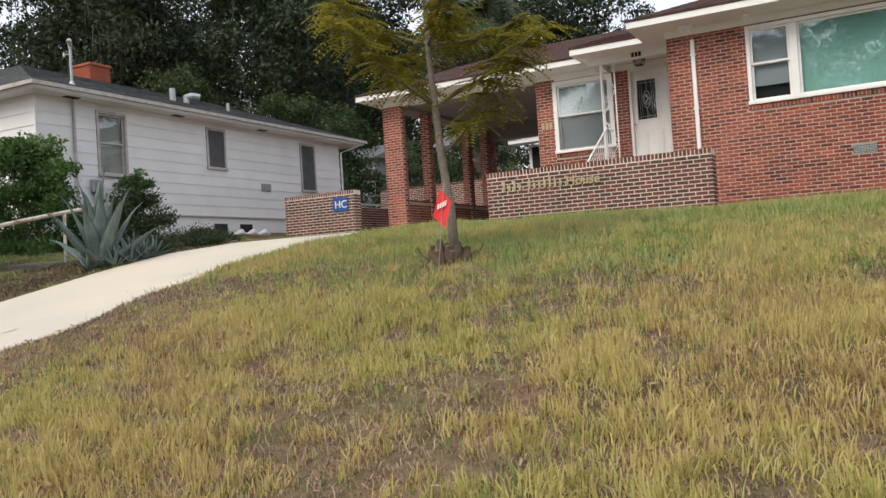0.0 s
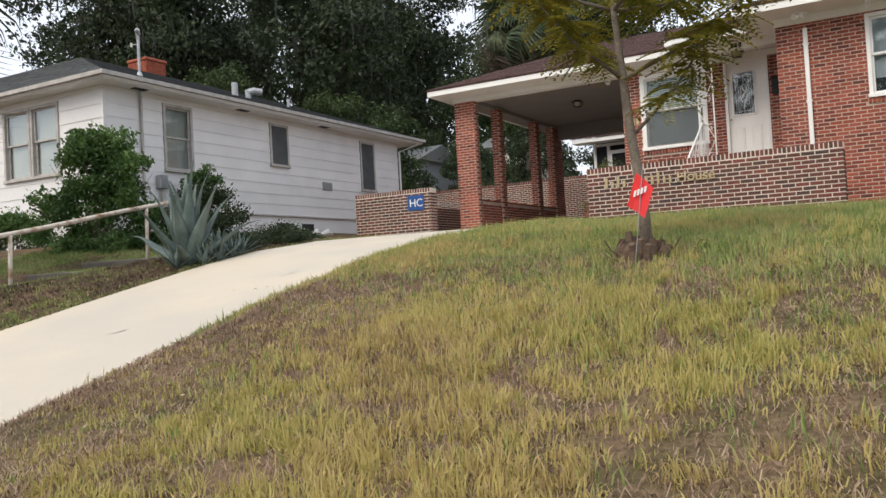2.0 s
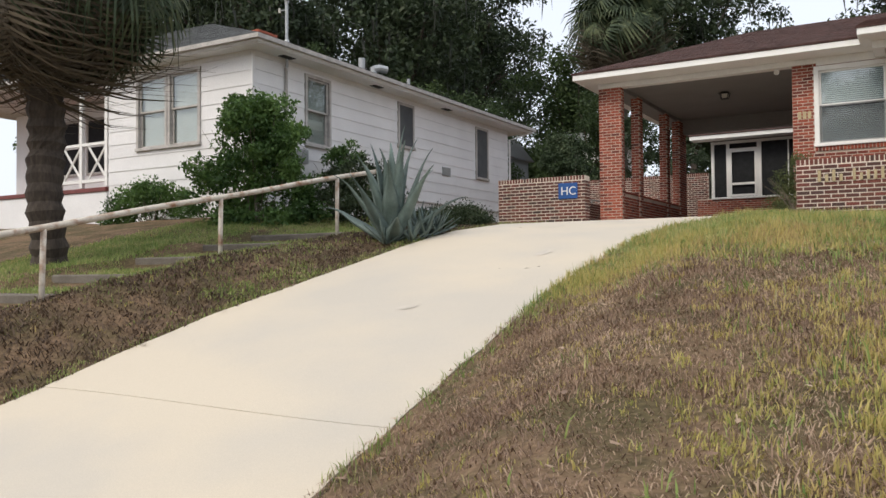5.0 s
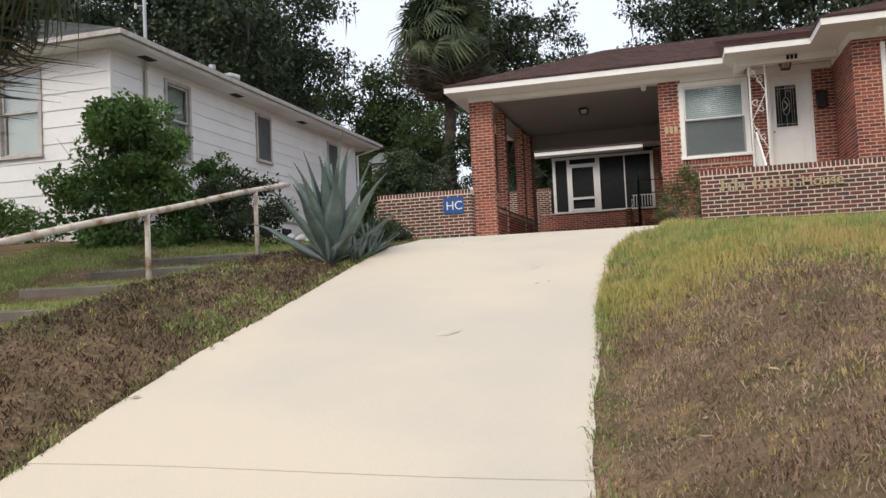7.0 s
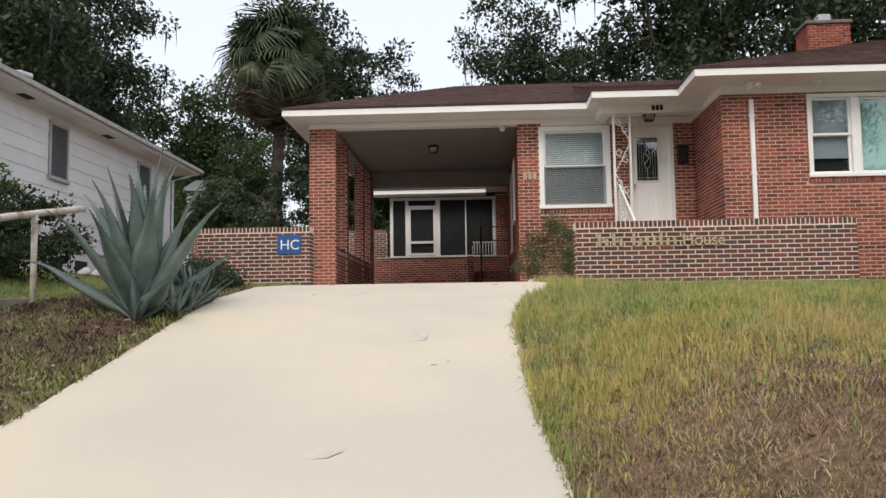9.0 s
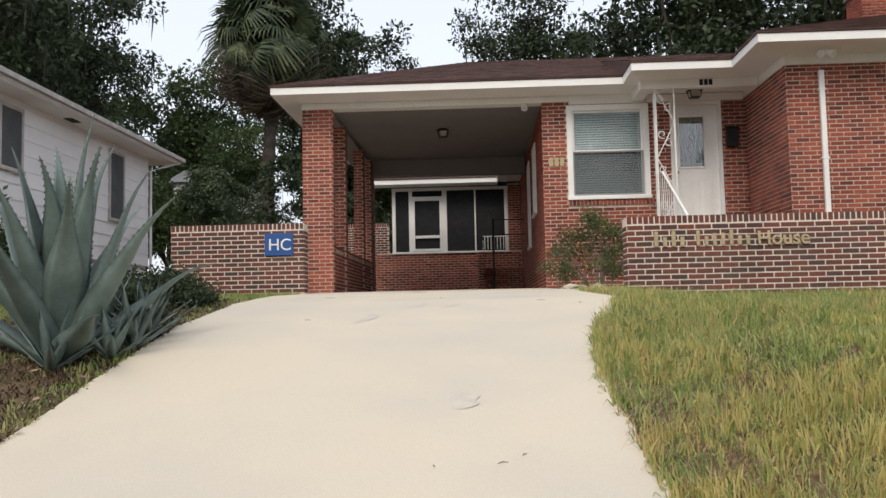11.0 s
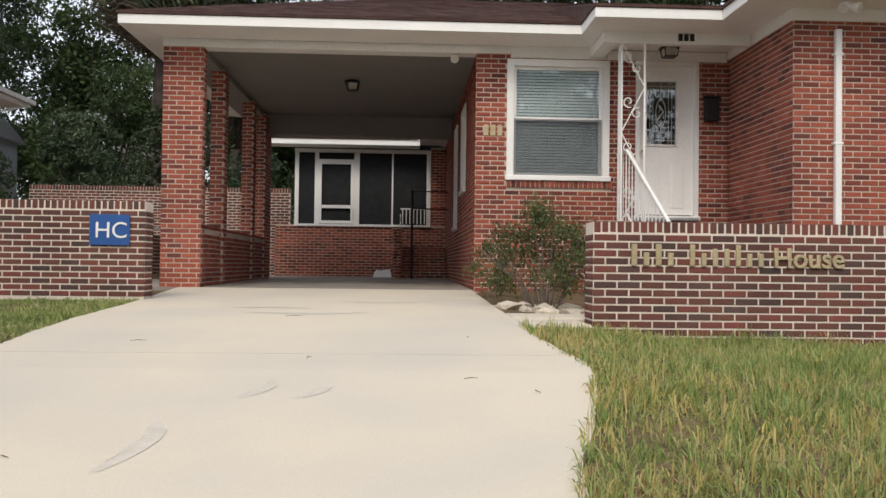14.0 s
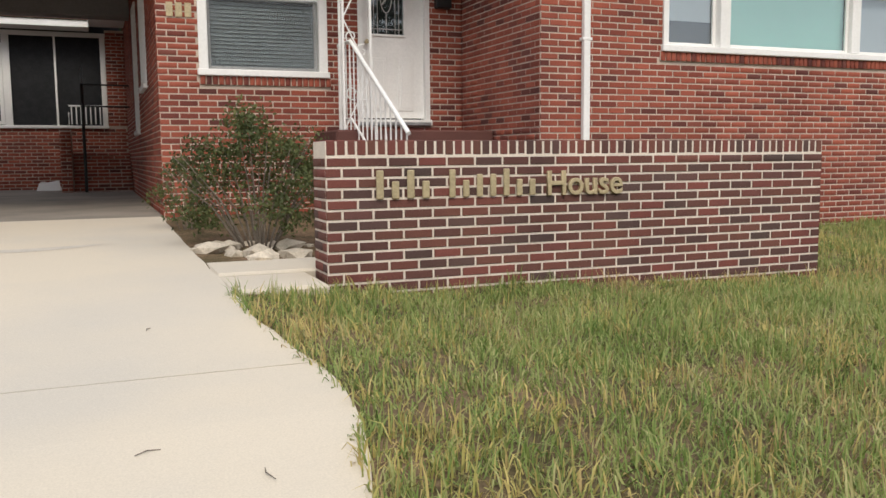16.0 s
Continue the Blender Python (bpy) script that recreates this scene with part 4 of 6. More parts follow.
def trellis():
    """An open corner post of white iron: flat bars with scrolls between."""
    t = thing("iron_porch_post", "white wrought-iron porch post with scrollwork", "post")
    x0, x1, y, z0, z1 = -5.05, -4.73, 19.17, 3.27, TOP + 0.0
    for x in (x0, x1):
        part("upright", Mesh().cbox(x - 0.014, x + 0.014, y - 0.014, y + 0.014, z0, z1, 0.003), M_WHITE, t)
    part("upright", Mesh().cbox(x0 - 0.014, x0 + 0.014, y + 0.12, y + 0.148, z0, z1, 0.003), M_WHITE, t)
    for face in range(2):
        m = Mesh()
        for k in range(4):
            a, b = z0 + k * (z1 - z0) / 4, z0 + (k + 1) * (z1 - z0) / 4
            line = [(x0, a), (x1, b)] if k % 2 == 0 else [(x1, a), (x0, b)]
            pts = [(line[0][0], y, line[0][1]), (line[1][0], y, line[1][1])]
            pts2 = scroll((x0 + x1) / 2 + 0.06, a + 0.42 * (b - a), 0.085, 1.2, y), scroll((x0 + x1) / 2 - 0.06, a + 0.68 * (b - a), 0.085, 4.3, y, -1)
            rows = [pts, *pts2]
            if face:
                rows = [[(x0, y + (px - x0) * 0.40, pz) for px, py, pz in row] for row in rows]
            for row in rows:
                m.tube(row, 0.009, 5)
        part("scrollwork", m, M_WHITE, t)


trellis()


def stair_rail():
    t = thing("stair_railing", "white wrought-iron stair railing with twisted balusters", "railing")
    x = -4.98
    pts = [(x, 19.62, 4.26), (x, 19.12, 4.26), (x, 17.25, 3.18)]
    part("handrail", Mesh().tube(pts, 0.022, 8), M_WHITE, t)
    low = [(x, 19.62, 3.40), (x, 19.12, 3.40), (x, 17.45, 2.52)]
    part("bottom_rail", Mesh().tube(low, 0.014, 6), M_WHITE, t)
    n = 15
    for i in range(n + 1):
        y = 19.62 - (19.62 - 17.3) * i / n
        zt = 4.26 if y > 19.12 else 4.26 - (19.12 - y) * (1.08 / 1.87)
        zb = 3.27 if y > 18.98 else 3.27 - math.floor((18.98 - y) / 0.3 + 1) * 0.19
        m = Mesh().tube([(x, y, zb), (x, y, zt)], 0.009, 5)
        if i % 2:
            c = (zb + zt) / 2
            for s in (-1, 1):
                m.tube([(x, y + s * 0.04 * math.sin(q * math.pi / 6), c - 0.2 + 0.4 * q / 6) for q in range(7)], 0.006, 4)
        part("baluster", m, M_WHITE, t)


stair_rail()

# ---- name wall ----
SY = 15.2
name_wall = thing("name_wall", "low dark brick garden wall with raised brass lettering", "wall")
nb = part("core", Mesh().box(-6.31 + IN, -2.03 - IN, SY + IN, SY + 0.33 - IN, 1.7, 3.07 - IN), M_PALEMORTAR, name_wall)
SZ = 2.965
WALLS_TO_LAY.append((nb, wide_bond(-6.31, -2.03, SZ - 15 * COURSE, SZ), (0, SY, 0), (1, 0, 0), (0, -1, 0), M_DARKBRICK, lambda u, z: True))
WALLS_TO_LAY.append((nb, wide_bond(SY + 0.02, SY + 0.33, SZ - 15 * COURSE, SZ, (), 0.1), (-6.31, 0, 0), (0, 1, 0), (-1, 0, 0), M_DARKBRICK, None))
WALLS_TO_LAY.append((nb, wide_bond(SY + 0.02, SY + 0.33, SZ - 15 * COURSE, SZ, (), 0.1), (-2.03, 0, 0), (0, 1, 0), (1, 0, 0), M_DARKBRICK, None))
for i, (ua, ub, za, zb) in enumerate(wide_bond(-6.31, -2.03, SZ + 0.004, 3.075, soldier=True, gap=0.010)):
    part("cap_brick", Mesh().cbox(ua, ub, SY - 0.004 + 0.002 * (i % 3), SY + 0.332, za + 0.006, zb + 0.002 * (i % 2), 0.006), M_DARKBRICK, nb)


def lettering():
    """Raised brass writing: bars where a person's name stands, and the word after it."""
    y = SY - 0.012
    for x0, x1, talls in ((-6.0, -5.56, (0.195, 0.12, 0.195, 0.12)), (-5.47, -4.74, (0.195, 0.12, 0.16, 0.16, 0.195, 0.12, 0.12))):
        w = (x1 - x0) / len(talls)
        for k, h in enumerate(talls):
            part("letter_bar", Mesh().cbox(x0 + k * w + 0.028, x0 + (k + 1) * w - 0.03, y - 0.018, y, 2.68, 2.68 + h, 0.006), M_BRASS, name_wall)
    cu = bpy.data.curves.new("word", "FONT")
    cu.body, cu.size, cu.extrude, cu.bevel_depth = "House", 0.25, 0.010, 0.004
    tmp = bpy.data.objects.new("word", cu)
    scene.collection.objects.link(tmp)
    me = bpy.data.meshes.new_from_object(tmp.evaluated_get(bpy.context.evaluated_depsgraph_get()))
    bpy.data.objects.remove(tmp)
    me.materials.clear()
    me.materials.append(M_BRASS)
    part("word", me, M_BRASS, name_wall, "raised brass word", at=pose(-4.685, y - 0.006, 2.68, 90, 0, 0))


lettering()

# ---- drive wall with the blue sign, and the boundary wall ----
HY = 17.51
sign_wall = thing("drive_wall", "short dark brick wall with a soldier-course top", "wall")
hb = part("core", Mesh().box(-13.07 + IN, -10.95 - IN, HY + IN, HY + 0.3, 2.0, 3.35 - IN), M_PALEMORTAR, sign_wall)
hz = 3.245
WALLS_TO_LAY.append((hb, wide_bond(-13.07, -10.95, hz - 14 * COURSE, hz), (0, HY, 0), (1, 0, 0), (0, -1, 0), M_DARKBRICK, lambda u, z: True))
WALLS_TO_LAY.append((hb, wide_bond(HY + 0.02, HY + 0.3, hz - 14 * COURSE, hz, (), 0.1), (-10.95, 0, 0), (0, 1, 0), (1, 0, 0), M_DARKBRICK, None))
for i, (ua, ub, za, zb) in enumerate(wide_bond(-13.07, -10.95, hz + 0.004, 3.352, soldier=True, gap=0.010)):
    part("cap_brick", Mesh().cbox(ua, ub, HY - 0.004 + 0.002 * (i % 3), HY + 0.302, za + 0.006, zb + 0.002 * (i % 2), 0.006), M_DARKBRICK, hb)
plate = thing("blue_sign", "square blue sign with two white letters", "sign")
part("plate", Mesh().cbox(-11.565, -11.115, HY - 0.032, HY - 0.014, 2.845, 3.195, 0.004), M_BLUE, plate)
cu = bpy.data.curves.new("letters", "FONT")
cu.body, cu.size, cu.extrude = "HC", 0.26, 0.004
tmp = bpy.data.objects.new("letters", cu)
scene.collection.objects.link(tmp)
me = bpy.data.meshes.new_from_object(tmp.evaluated_get(bpy.context.evaluated_depsgraph_get()))
bpy.data.objects.remove(tmp)
me.materials.clear()
me.materials.append(M_SIGNWHITE)
part("letters", me, M_SIGNWHITE, plate, "white letters", at=pose(-11.51, HY - 0.037, 2.93, 90, 0, 0))

side_wall = thing("boundary_wall", "dark brick boundary wall running back beside the carport", "wall")
sb = part("core", Mesh().box(-13.07 + IN, -12.85 - IN, HY + 0.304, 28.9, 2.0, 3.20), M_PALEMORTAR, side_wall)
WALLS_TO_LAY.append((sb, wide_bond(HY + 0.32, 28.9, 2.2, 3.19), (-12.85, 0, 0), (0, 1, 0), (1, 0, 0), M_DARKBRICK, None))
part("rail", Mesh().tube([(-12.95, HY + 0.3, 3.27), (-12.95, 28.7, 3.36)], 0.024, 8), M_METAL, side_wall, "grey pipe rail")
for y in (18.2, 20.8, 23.4, 26.0, 28.5):
    part("rail_post", Mesh().tube([(-12.95, y, 3.15), (-12.95, y, 3.27 + (y - HY) * 0.008)], 0.02, 8), M_METAL, side_wall)
back_wall = thing("rear_garden_wall", "rear brick wall with thick pale mortar", "wall")
bb = part("core", Mesh().box(-17.2, -10.84 - IN, 28.95 + IN, 29.2, 2.2, 4.52), M_PALEMORTAR, back_wall)
WALLS_TO_LAY.append((bb, wide_bond(-17.2, -10.84, 2.3, 4.40), (0, 28.95, 0), (1, 0, 0), (0, -1, 0), M_DARKBRICK, None))
WALLS_TO_LAY.append((bb, wide_bond(-17.2, -10.84, 4.415, 4.525, soldier=True), (0, 28.94, 0), (1, 0, 0), (0, -1, 0), M_DARKBRICK, None))

# ---- screened porch behind the carport ----
porch = thing("screened_porch", "screened back porch with white frames on a brick base", "porch")
pbase = part("base", Mesh().box(-11.2, HX - 0.01, 28.9 + IN, 29.1, 2.1, 3.64), M_MORTAR, porch)
WALLS_TO_LAY.append((pbase, bond(-11.2, HX - 0.01, 2.34, 3.60), (0, 28.9, 0), (1, 0, 0), (0, -1, 0), M_BRICK, None))
for x0, x1 in ((-10.73, -10.63), (-9.27, -9.13), (-10.24, -10.14), (-8.33, -8.29), (-7.46, -7.36)):
    part("stud", Mesh().cbox(x0, x1, 28.88, 28.96, 3.66, 5.44, 0.006), M_WHITE, porch)
jb = part("jamb_wall", Mesh().box(-7.355, HX - 0.01, 28.9 + IN, 29.1, 3.642, 5.6), M_MORTAR, porch)
WALLS_TO_LAY.append((jb, bond(-7.355, HX - 0.01, 3.65, 5.56), (0, 28.9, 0), (1, 0, 0), (0, -1, 0), M_BRICK, None))
part("sill", Mesh().cbox(-10.74, -7.35, 28.85, 28.97, 3.60, 3.66, 0.008), M_WHITE, porch)
part("head", Mesh().cbox(-10.74, -7.35, 28.875, 28.965, 5.44, 5.53, 0.006), M_WHITE, porch)
sd = part("screen_door", sash(-10.14, -9.27, 3.67, 5.22, 28.86, 0.075), M_WHITE, porch, "white screen door")
part("rail", Mesh().cbox(-10.06, -9.35, 28.862, 28.89, 4.05, 4.13, 0.004), M_WHITE, sd)
part("transom", Mesh().cbox(-10.14, -9.27, 28.87, 28.95, 5.222, 5.27, 0.004), M_WHITE, porch)
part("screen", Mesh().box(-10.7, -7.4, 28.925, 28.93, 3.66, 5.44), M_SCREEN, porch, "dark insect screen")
part("fascia", Mesh().cbox(-11.3, -7.65, 28.30, 28.34, 5.56, 5.69, 0.005), M_WHITE, porch)
part("soffit", Mesh().box(-11.3, -7.65, 28.342, 28.9, 5.56, 5.575), M_SOFFIT, porch)
part("roof", Mesh().add([(-11.35, 28.27, 5.70), (-7.0, 28.27, 5.70), (-7.0, 30.6, 6.2), (-11.35, 30.6, 6.2),
                         (-11.35, 28.27, 5.72), (-7.0, 28.27, 5.72), (-7.0, 30.6, 6.24), (-11.35, 30.6, 6.24)],
                        [(3, 2, 1, 0), (4, 5, 6, 7), (0, 1, 5, 4), (1, 2, 6, 5), (2, 3, 7, 6), (3, 0, 4, 7)]), M_ROOF, porch)
# inner walls coloured near-black in place of the shade inside the porch
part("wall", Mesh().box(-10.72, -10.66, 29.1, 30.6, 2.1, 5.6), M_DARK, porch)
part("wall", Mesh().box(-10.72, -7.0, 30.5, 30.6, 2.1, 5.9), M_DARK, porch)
part("side_eave", Mesh().cbox(-7.66, HX - 0.004, 26.72, 28.9, 5.66, 5.80, 0.01), M_SOFFIT, porch, "white boxed side eave")

# openings in the inner carport wall
for ya, yb, za, zb in HWIN:
    hung_window(house, pose(HX, yb, za, 0, 0, -90), yb - ya, zb - za, M_WHITE, M_GREYSHADE, "white window on the carport wall", t=0.07)


def back_steps():
    t = thing("back_steps", "brick back steps behind the carport", "steps")
    for i in range(4):
        part("tread", Mesh().cbox(-8.05, HX - 0.02, 27.2 + i * 0.3, 27.496 + i * 0.3, 2.25, 2.5 + i * 0.2, 0.012), M_MORTAR, t)
        WALLS_TO_LAY.append((t, bond(-8.05, HX - 0.02, 2.3 + i * 0.2, 2.5 + i * 0.2), (0, 27.198 + i * 0.3, 0), (1, 0, 0), (0, -1, 0), M_BRICK, None))
    part("cheek", Mesh().cbox(-8.25, -8.06, 27.1, 28.5, 2.25, 3.5, 0.012), M_MORTAR, t)
    WALLS_TO_LAY.append((t, bond(-8.25, -8.06, 2.3, 3.49), (0, 27.098, 0), (1, 0, 0), (0, -1, 0), M_BRICK, None))
    WALLS_TO_LAY.append((t, bond(27.11, 28.5, 2.3, 3.49), (-8.252, 0, 0), (0, 1, 0), (-1, 0, 0), M_BRICK, None))
    r = thing("black_railing", "thin black iron handrail beside the back steps", "railing")
    x = -7.83
    part("post", Mesh().tube([(x, 27.05, 2.3), (x, 27.05, 4.35)], 0.03, 8), M_BLACK, r)
    for z in (3.95, 4.35):
        part("bar", Mesh().tube([(x, 27.05, z), (HX - 0.02, 27.2, z)], 0.016, 6), M_BLACK, r)
    for y in (27.5, 27.95, 28.4):
        part("baluster", Mesh().tube([(x, y, 2.9), (x, y, 4.35 + (y - 27.05) * 0.3)], 0.012, 6), M_BLACK, r)
    part("handrail", Mesh().tube([(x, 27.05, 4.35), (x, 28.6, 4.8)], 0.02, 6), M_BLACK, r)
    c = thing("garden_chair", "white slatted metal chair on the porch", "chair")
    for i in range(7):
        part("slat", Mesh().tube([(-8.05 + i * 0.09, 28.72, 3.68), (-8.05 + i * 0.09, 28.75, 4.05)], 0.013, 6), M_WHITE, c)
    part("top_rail", Mesh().tube([(-8.1, 28.74, 4.05), (-7.45, 28.74, 4.05)], 0.016, 6), M_WHITE, c)
    part("arm", Mesh().tube([(-8.1, 28.74, 3.9), (-8.1, 28.5, 3.9), (-8.1, 28.5, 3.66)], 0.014, 6), M_WHITE, c)
    b = thing("crumpled_box", "small crumpled white carton on the concrete", "box")
    part("carton", Mesh().add([(-8.75, 28.2, 2.36), (-8.3, 28.15, 2.36), (-8.28, 28.5, 2.36), (-8.72, 28.52, 2.36),
                               (-8.70, 28.22, 2.50), (-8.33, 28.2, 2.56), (-8.34, 28.46, 2.47), (-8.66, 28.5, 2.54)],
                              [(3, 2, 1, 0), (4, 5, 6, 7), (0, 1, 5, 4), (1, 2, 6, 5), (2, 3, 7, 6), (3, 0, 4, 7)]), M_WHITE, b)


back_steps()

# ---- white house ----
WX, WY0, WY1, WXL = -16.47, 12.95, 25.1, -27.0
WT, WB = 5.78, 3.2
white_house = thing("white_house", "white sided bungalow with a low grey hipped roof", "house")
SW = [(14.62, 15.55, 4.13, 5.72), (18.43, 19.22, 4.58, 5.74), (22.8, 23.62, 4.14, 5.72)]
FW = [(-19.93, -17.93, 4.06, 5.72)]
SPLIT = -20.9                         # the porch begins here
wside = part("wall", pierced(Mesh(), "y", WY0 + 0.2, WY1, WX - 0.2, WX - 0.02, 2.2, WT, SW), M_OLDWHITE, white_house)
wfront = part("wall", pierced(Mesh(), "x", SPLIT, WX - 0.02, WY0 + 0.02, WY0 + 0.2, 2.2, WT, FW), M_OLDWHITE, white_house)
part("wall", Mesh().box(WXL, SPLIT - 0.004, WY0 + 1.7, WY0 + 1.9, 2.2, WT), M_OLDWHITE, white_house)
part("wall", Mesh().box(SPLIT, SPLIT + 0.1, WY0 + 0.204, WY0 + 1.7, 2.2, WT), M_OLDWHITE, white_house)
part("wall", Mesh().box(WXL, WX - 0.21, WY1 - 0.2, WY1, 2.2, WT), M_OLDWHITE, white_house)
part("foundation", Mesh().box(WX - 0.16, WX - 0.012, WY0 + 0.02, WY1 + 0.01, 2.0, WB - 0.03), M_OLDWHITE, wside)
part("foundation", Mesh().box(WXL, WX - 0.17, WY0 + 0.012, WY0 + 0.1, 2.0, WB - 0.2), M_OLDWHITE, wfront)


def siding(parent, axis, a0, a1, face, out, z0, z1, holes, rise=0.295):
    """Lapped siding: one tilted board a course, broken round the openings."""
    n = round((z1 - z0) / rise)
    h = (z1 - z0) / n
    for i in range(n):
        za, zb = z0 + i * h, z0 + (i + 1) * h
        cuts = [(a0, a1, za, zb)]
        for ha, hb, hc, hd in holes:
            new_cuts = []
            for a, b, c, d in cuts:
                if d <= hc + 0.01 or c >= hd - 0.01 or b <= ha or a >= hb:
                    new_cuts.append((a, b, c, d))
                else:
                    new_cuts += [q for q in ((a, ha, c, d), (hb, b, c, d), (ha, hb, c, hc), (ha, hb, hd, d)) if q[1] - q[0] > 0.01 and q[3] - q[2] > 0.01]
            cuts = new_cuts
        for a, b, c, d in cuts:
            m = Mesh()
            lo, hi = face + out * (0.019 - 0.014 * (c - za) / h), face + out * (0.019 - 0.014 * (d - za) / h)
            base = face - out * 0.02
            if axis == "y":
                vs = [(base, a, c), (lo, a, c), (hi, a, d), (base, a, d), (base, b, c), (lo, b, c), (hi, b, d), (base, b, d)]
            else:
                vs = [(a, base, c), (a, lo, c), (a, hi, d), (a, base, d), (b, base, c), (b, lo, c), (b, hi, d), (b, base, d)]
            m.add(vs, [(0, 1, 2, 3), (7, 6, 5, 4), (0, 4, 5, 1), (1, 5, 6, 2), (2, 6, 7, 3), (3, 7, 4, 0)])
            part("siding_board", m, M_OLDWHITE, parent)


siding(wside, "y", WY0, WY1, WX, 1, WB, WT, SW)
siding(wfront, "x", SPLIT, WX - 0.002, WY0, -1, WB - 0.2, WT, FW)
part("water_table", Mesh().cbox(WX - 0.01, WX + 0.045, WY0, WY1, WB - 0.045, WB - 0.002, 0.006), M_TRIM, wside)
part("corner_board", Mesh().cbox(WX - 0.004, WX + 0.034, WY0 - 0.034, WY0 + 0.05, WB, WT, 0.006), M_OLDWHITE, wside)
for k, (ya, yb, za, zb) in enumerate(SW):
    at = pose(WX + 0.02, ya, za, 0, 0, 90)
    hung_window(white_house, at, yb - ya, zb - za, M_TRIM, M_OLDSHADE if k == 0 else M_OLDSCREEN,
                "weathered sash window with a drawn shade" if k == 0 else "narrow window behind a dark screen", t=0.07)
    if k:
        part("screen", Mesh().box(WX + 0.028, WX + 0.034, ya + 0.04, yb - 0.04, za + 0.02, zb - 0.04), M_OLDSCREEN, wside)
for a, b in ((-19.93, -18.94), (-18.92, -17.93)):
    hung_window(white_house, pose(a, WY0 - 0.02, 4.06), b - a, 1.66, M_TRIM, M_OLDSHADE, "weathered front sash window with drawn shades", t=0.07)
# eaves and roof
WE = [(-28.0, 12.54), (-15.95, 12.54), (-15.95, 26.0), (-28.0, 26.0)]
part("fascia", band(WE, 0.0, 0.03, 5.90, 6.0), M_OLDWHITE, white_house, "white fascia board with peeling gutter")
part("gutter", band(WE, -0.09, -0.004, 5.95, 6.04), M_TRIM, white_house, "weathered metal gutter")
part("soffit", Mesh().box(-28.0, -15.98, 12.57, 25.97, WT + 0.10, WT + 0.12), M_OLDWHITE, white_house)
part("frieze", Mesh().box(WX - 0.02, WX + 0.02, WY0, WY1, WT, WT + 0.1), M_OLDWHITE, white_house)
part("frieze", Mesh().box(SPLIT, WX - 0.021, WY0 - 0.02, WY0 + 0.02, WT, WT + 0.1), M_OLDWHITE, white_house)
wroof = part("roof", Mesh().box(-27.9, -16.1, 12.7, 25.9, 6.0, 6.02), M_GREYROOF, white_house, "low hipped roof of grey shingles")
RW = 7.49                             # its ridge
p0, p1, p2, p3 = (-15.88, 12.47, 6.04), (-15.88, 26.07, 6.04), (-29, 26.07, 6.04), (-29, 12.47, 6.04)
q0, q1 = (-19.83, 15.12, RW), (-19.83, 22.1, RW)
q0b, q1b = (-25, 15.12, RW), (-25, 22.1, RW)
shingled(wroof, [p0, p1, q1, q0], M_GREYROOF, 26)
shingled(wroof, [p3, p0, q0, q0b], M_GREYROOF, 26)
shingled(wroof, [p1, p2, q1b, q1], M_GREYROOF, 8)
part("ridge_deck", Mesh().box(-25, -19.83, 15.12, 22.1, RW - 0.04, RW - 0.01), M_GREYROOF, wroof)
wc = part("chimney", Mesh().cbox(-23.05, -22.25, 19.5, 20.3, 7.3, 8.70, 0.02), M_REDCHIM, white_house, "painted orange-red brick chimney")
part("cap", Mesh().cbox(-23.1, -22.2, 19.45, 20.35, 8.702, 8.8, 0.02), M_REDCHIM, wc)
WALLS_TO_LAY.append((wc, bond(-23.06, -22.24, 7.4, 8.69), (0, 19.49, 0), (1, 0, 0), (0, -1, 0), M_REDCHIM, None))
WALLS_TO_LAY.append((wc, bond(19.5, 20.3, 7.4, 8.69), (-22.24, 0, 0), (0, 1, 0), (1, 0, 0), M_REDCHIM, None))


def roof_vent(x, y, z, r, h, hood):
    v = part("roof_vent", Mesh().tube([(x, y, z - 0.2), (x, y, z + h)], r, 10), M_METAL, white_house, "galvanised roof vent pipe")
    if hood:
        part("hood", Mesh().tube([(x, y, z + h * 0.7), (x + 0.1, y + 0.12, z + h * 0.9), (x + 0.25, y + 0.3, z + h * 0.75)], r * 1.15, 10), M_METAL, v)


roof_vent(-17.5, 18.3, 6.65, 0.09, 0.34, False)
roof_vent(-17.5, 18.85, 6.65, 0.09, 0.22, True)
roof_vent(-17.5, 20.64, 6.65, 0.05, 0.24, False)
mast = thing("service_mast", "galvanised electric service mast rising through the eaves", "mast")
MX, MY = -16.37, 13.92
part("pipe", Mesh().tube([(MX, MY, 5.7), (MX, MY, 7.12)], 0.034, 10), M_METAL, mast)
part("flashing", Mesh().tube([(MX, MY, 6.12), (MX, MY, 6.3)], [0.11, 0.045], 10), M_METAL, mast)
part("weatherhead", Mesh().tube([(MX, MY, 7.09), (MX, MY, 7.2), (MX + 0.04, MY - 0.05, 7.25), (MX + 0.10, MY - 0.12, 7.2)], [0.045, 0.06, 0.062, 0.045], 10), M_METAL, mast)
part("bracket", Mesh().tube([(MX, MY, 6.95), (MX - 0.16, MY - 0.05, 6.95)], 0.014, 6), M_METAL, mast)
part("insulator", Mesh().tube([(MX - 0.16, MY - 0.05, 6.90), (MX - 0.16, MY - 0.05, 7.0)], [0.03, 0.022], 8), M_LAMPGLASS, mast)
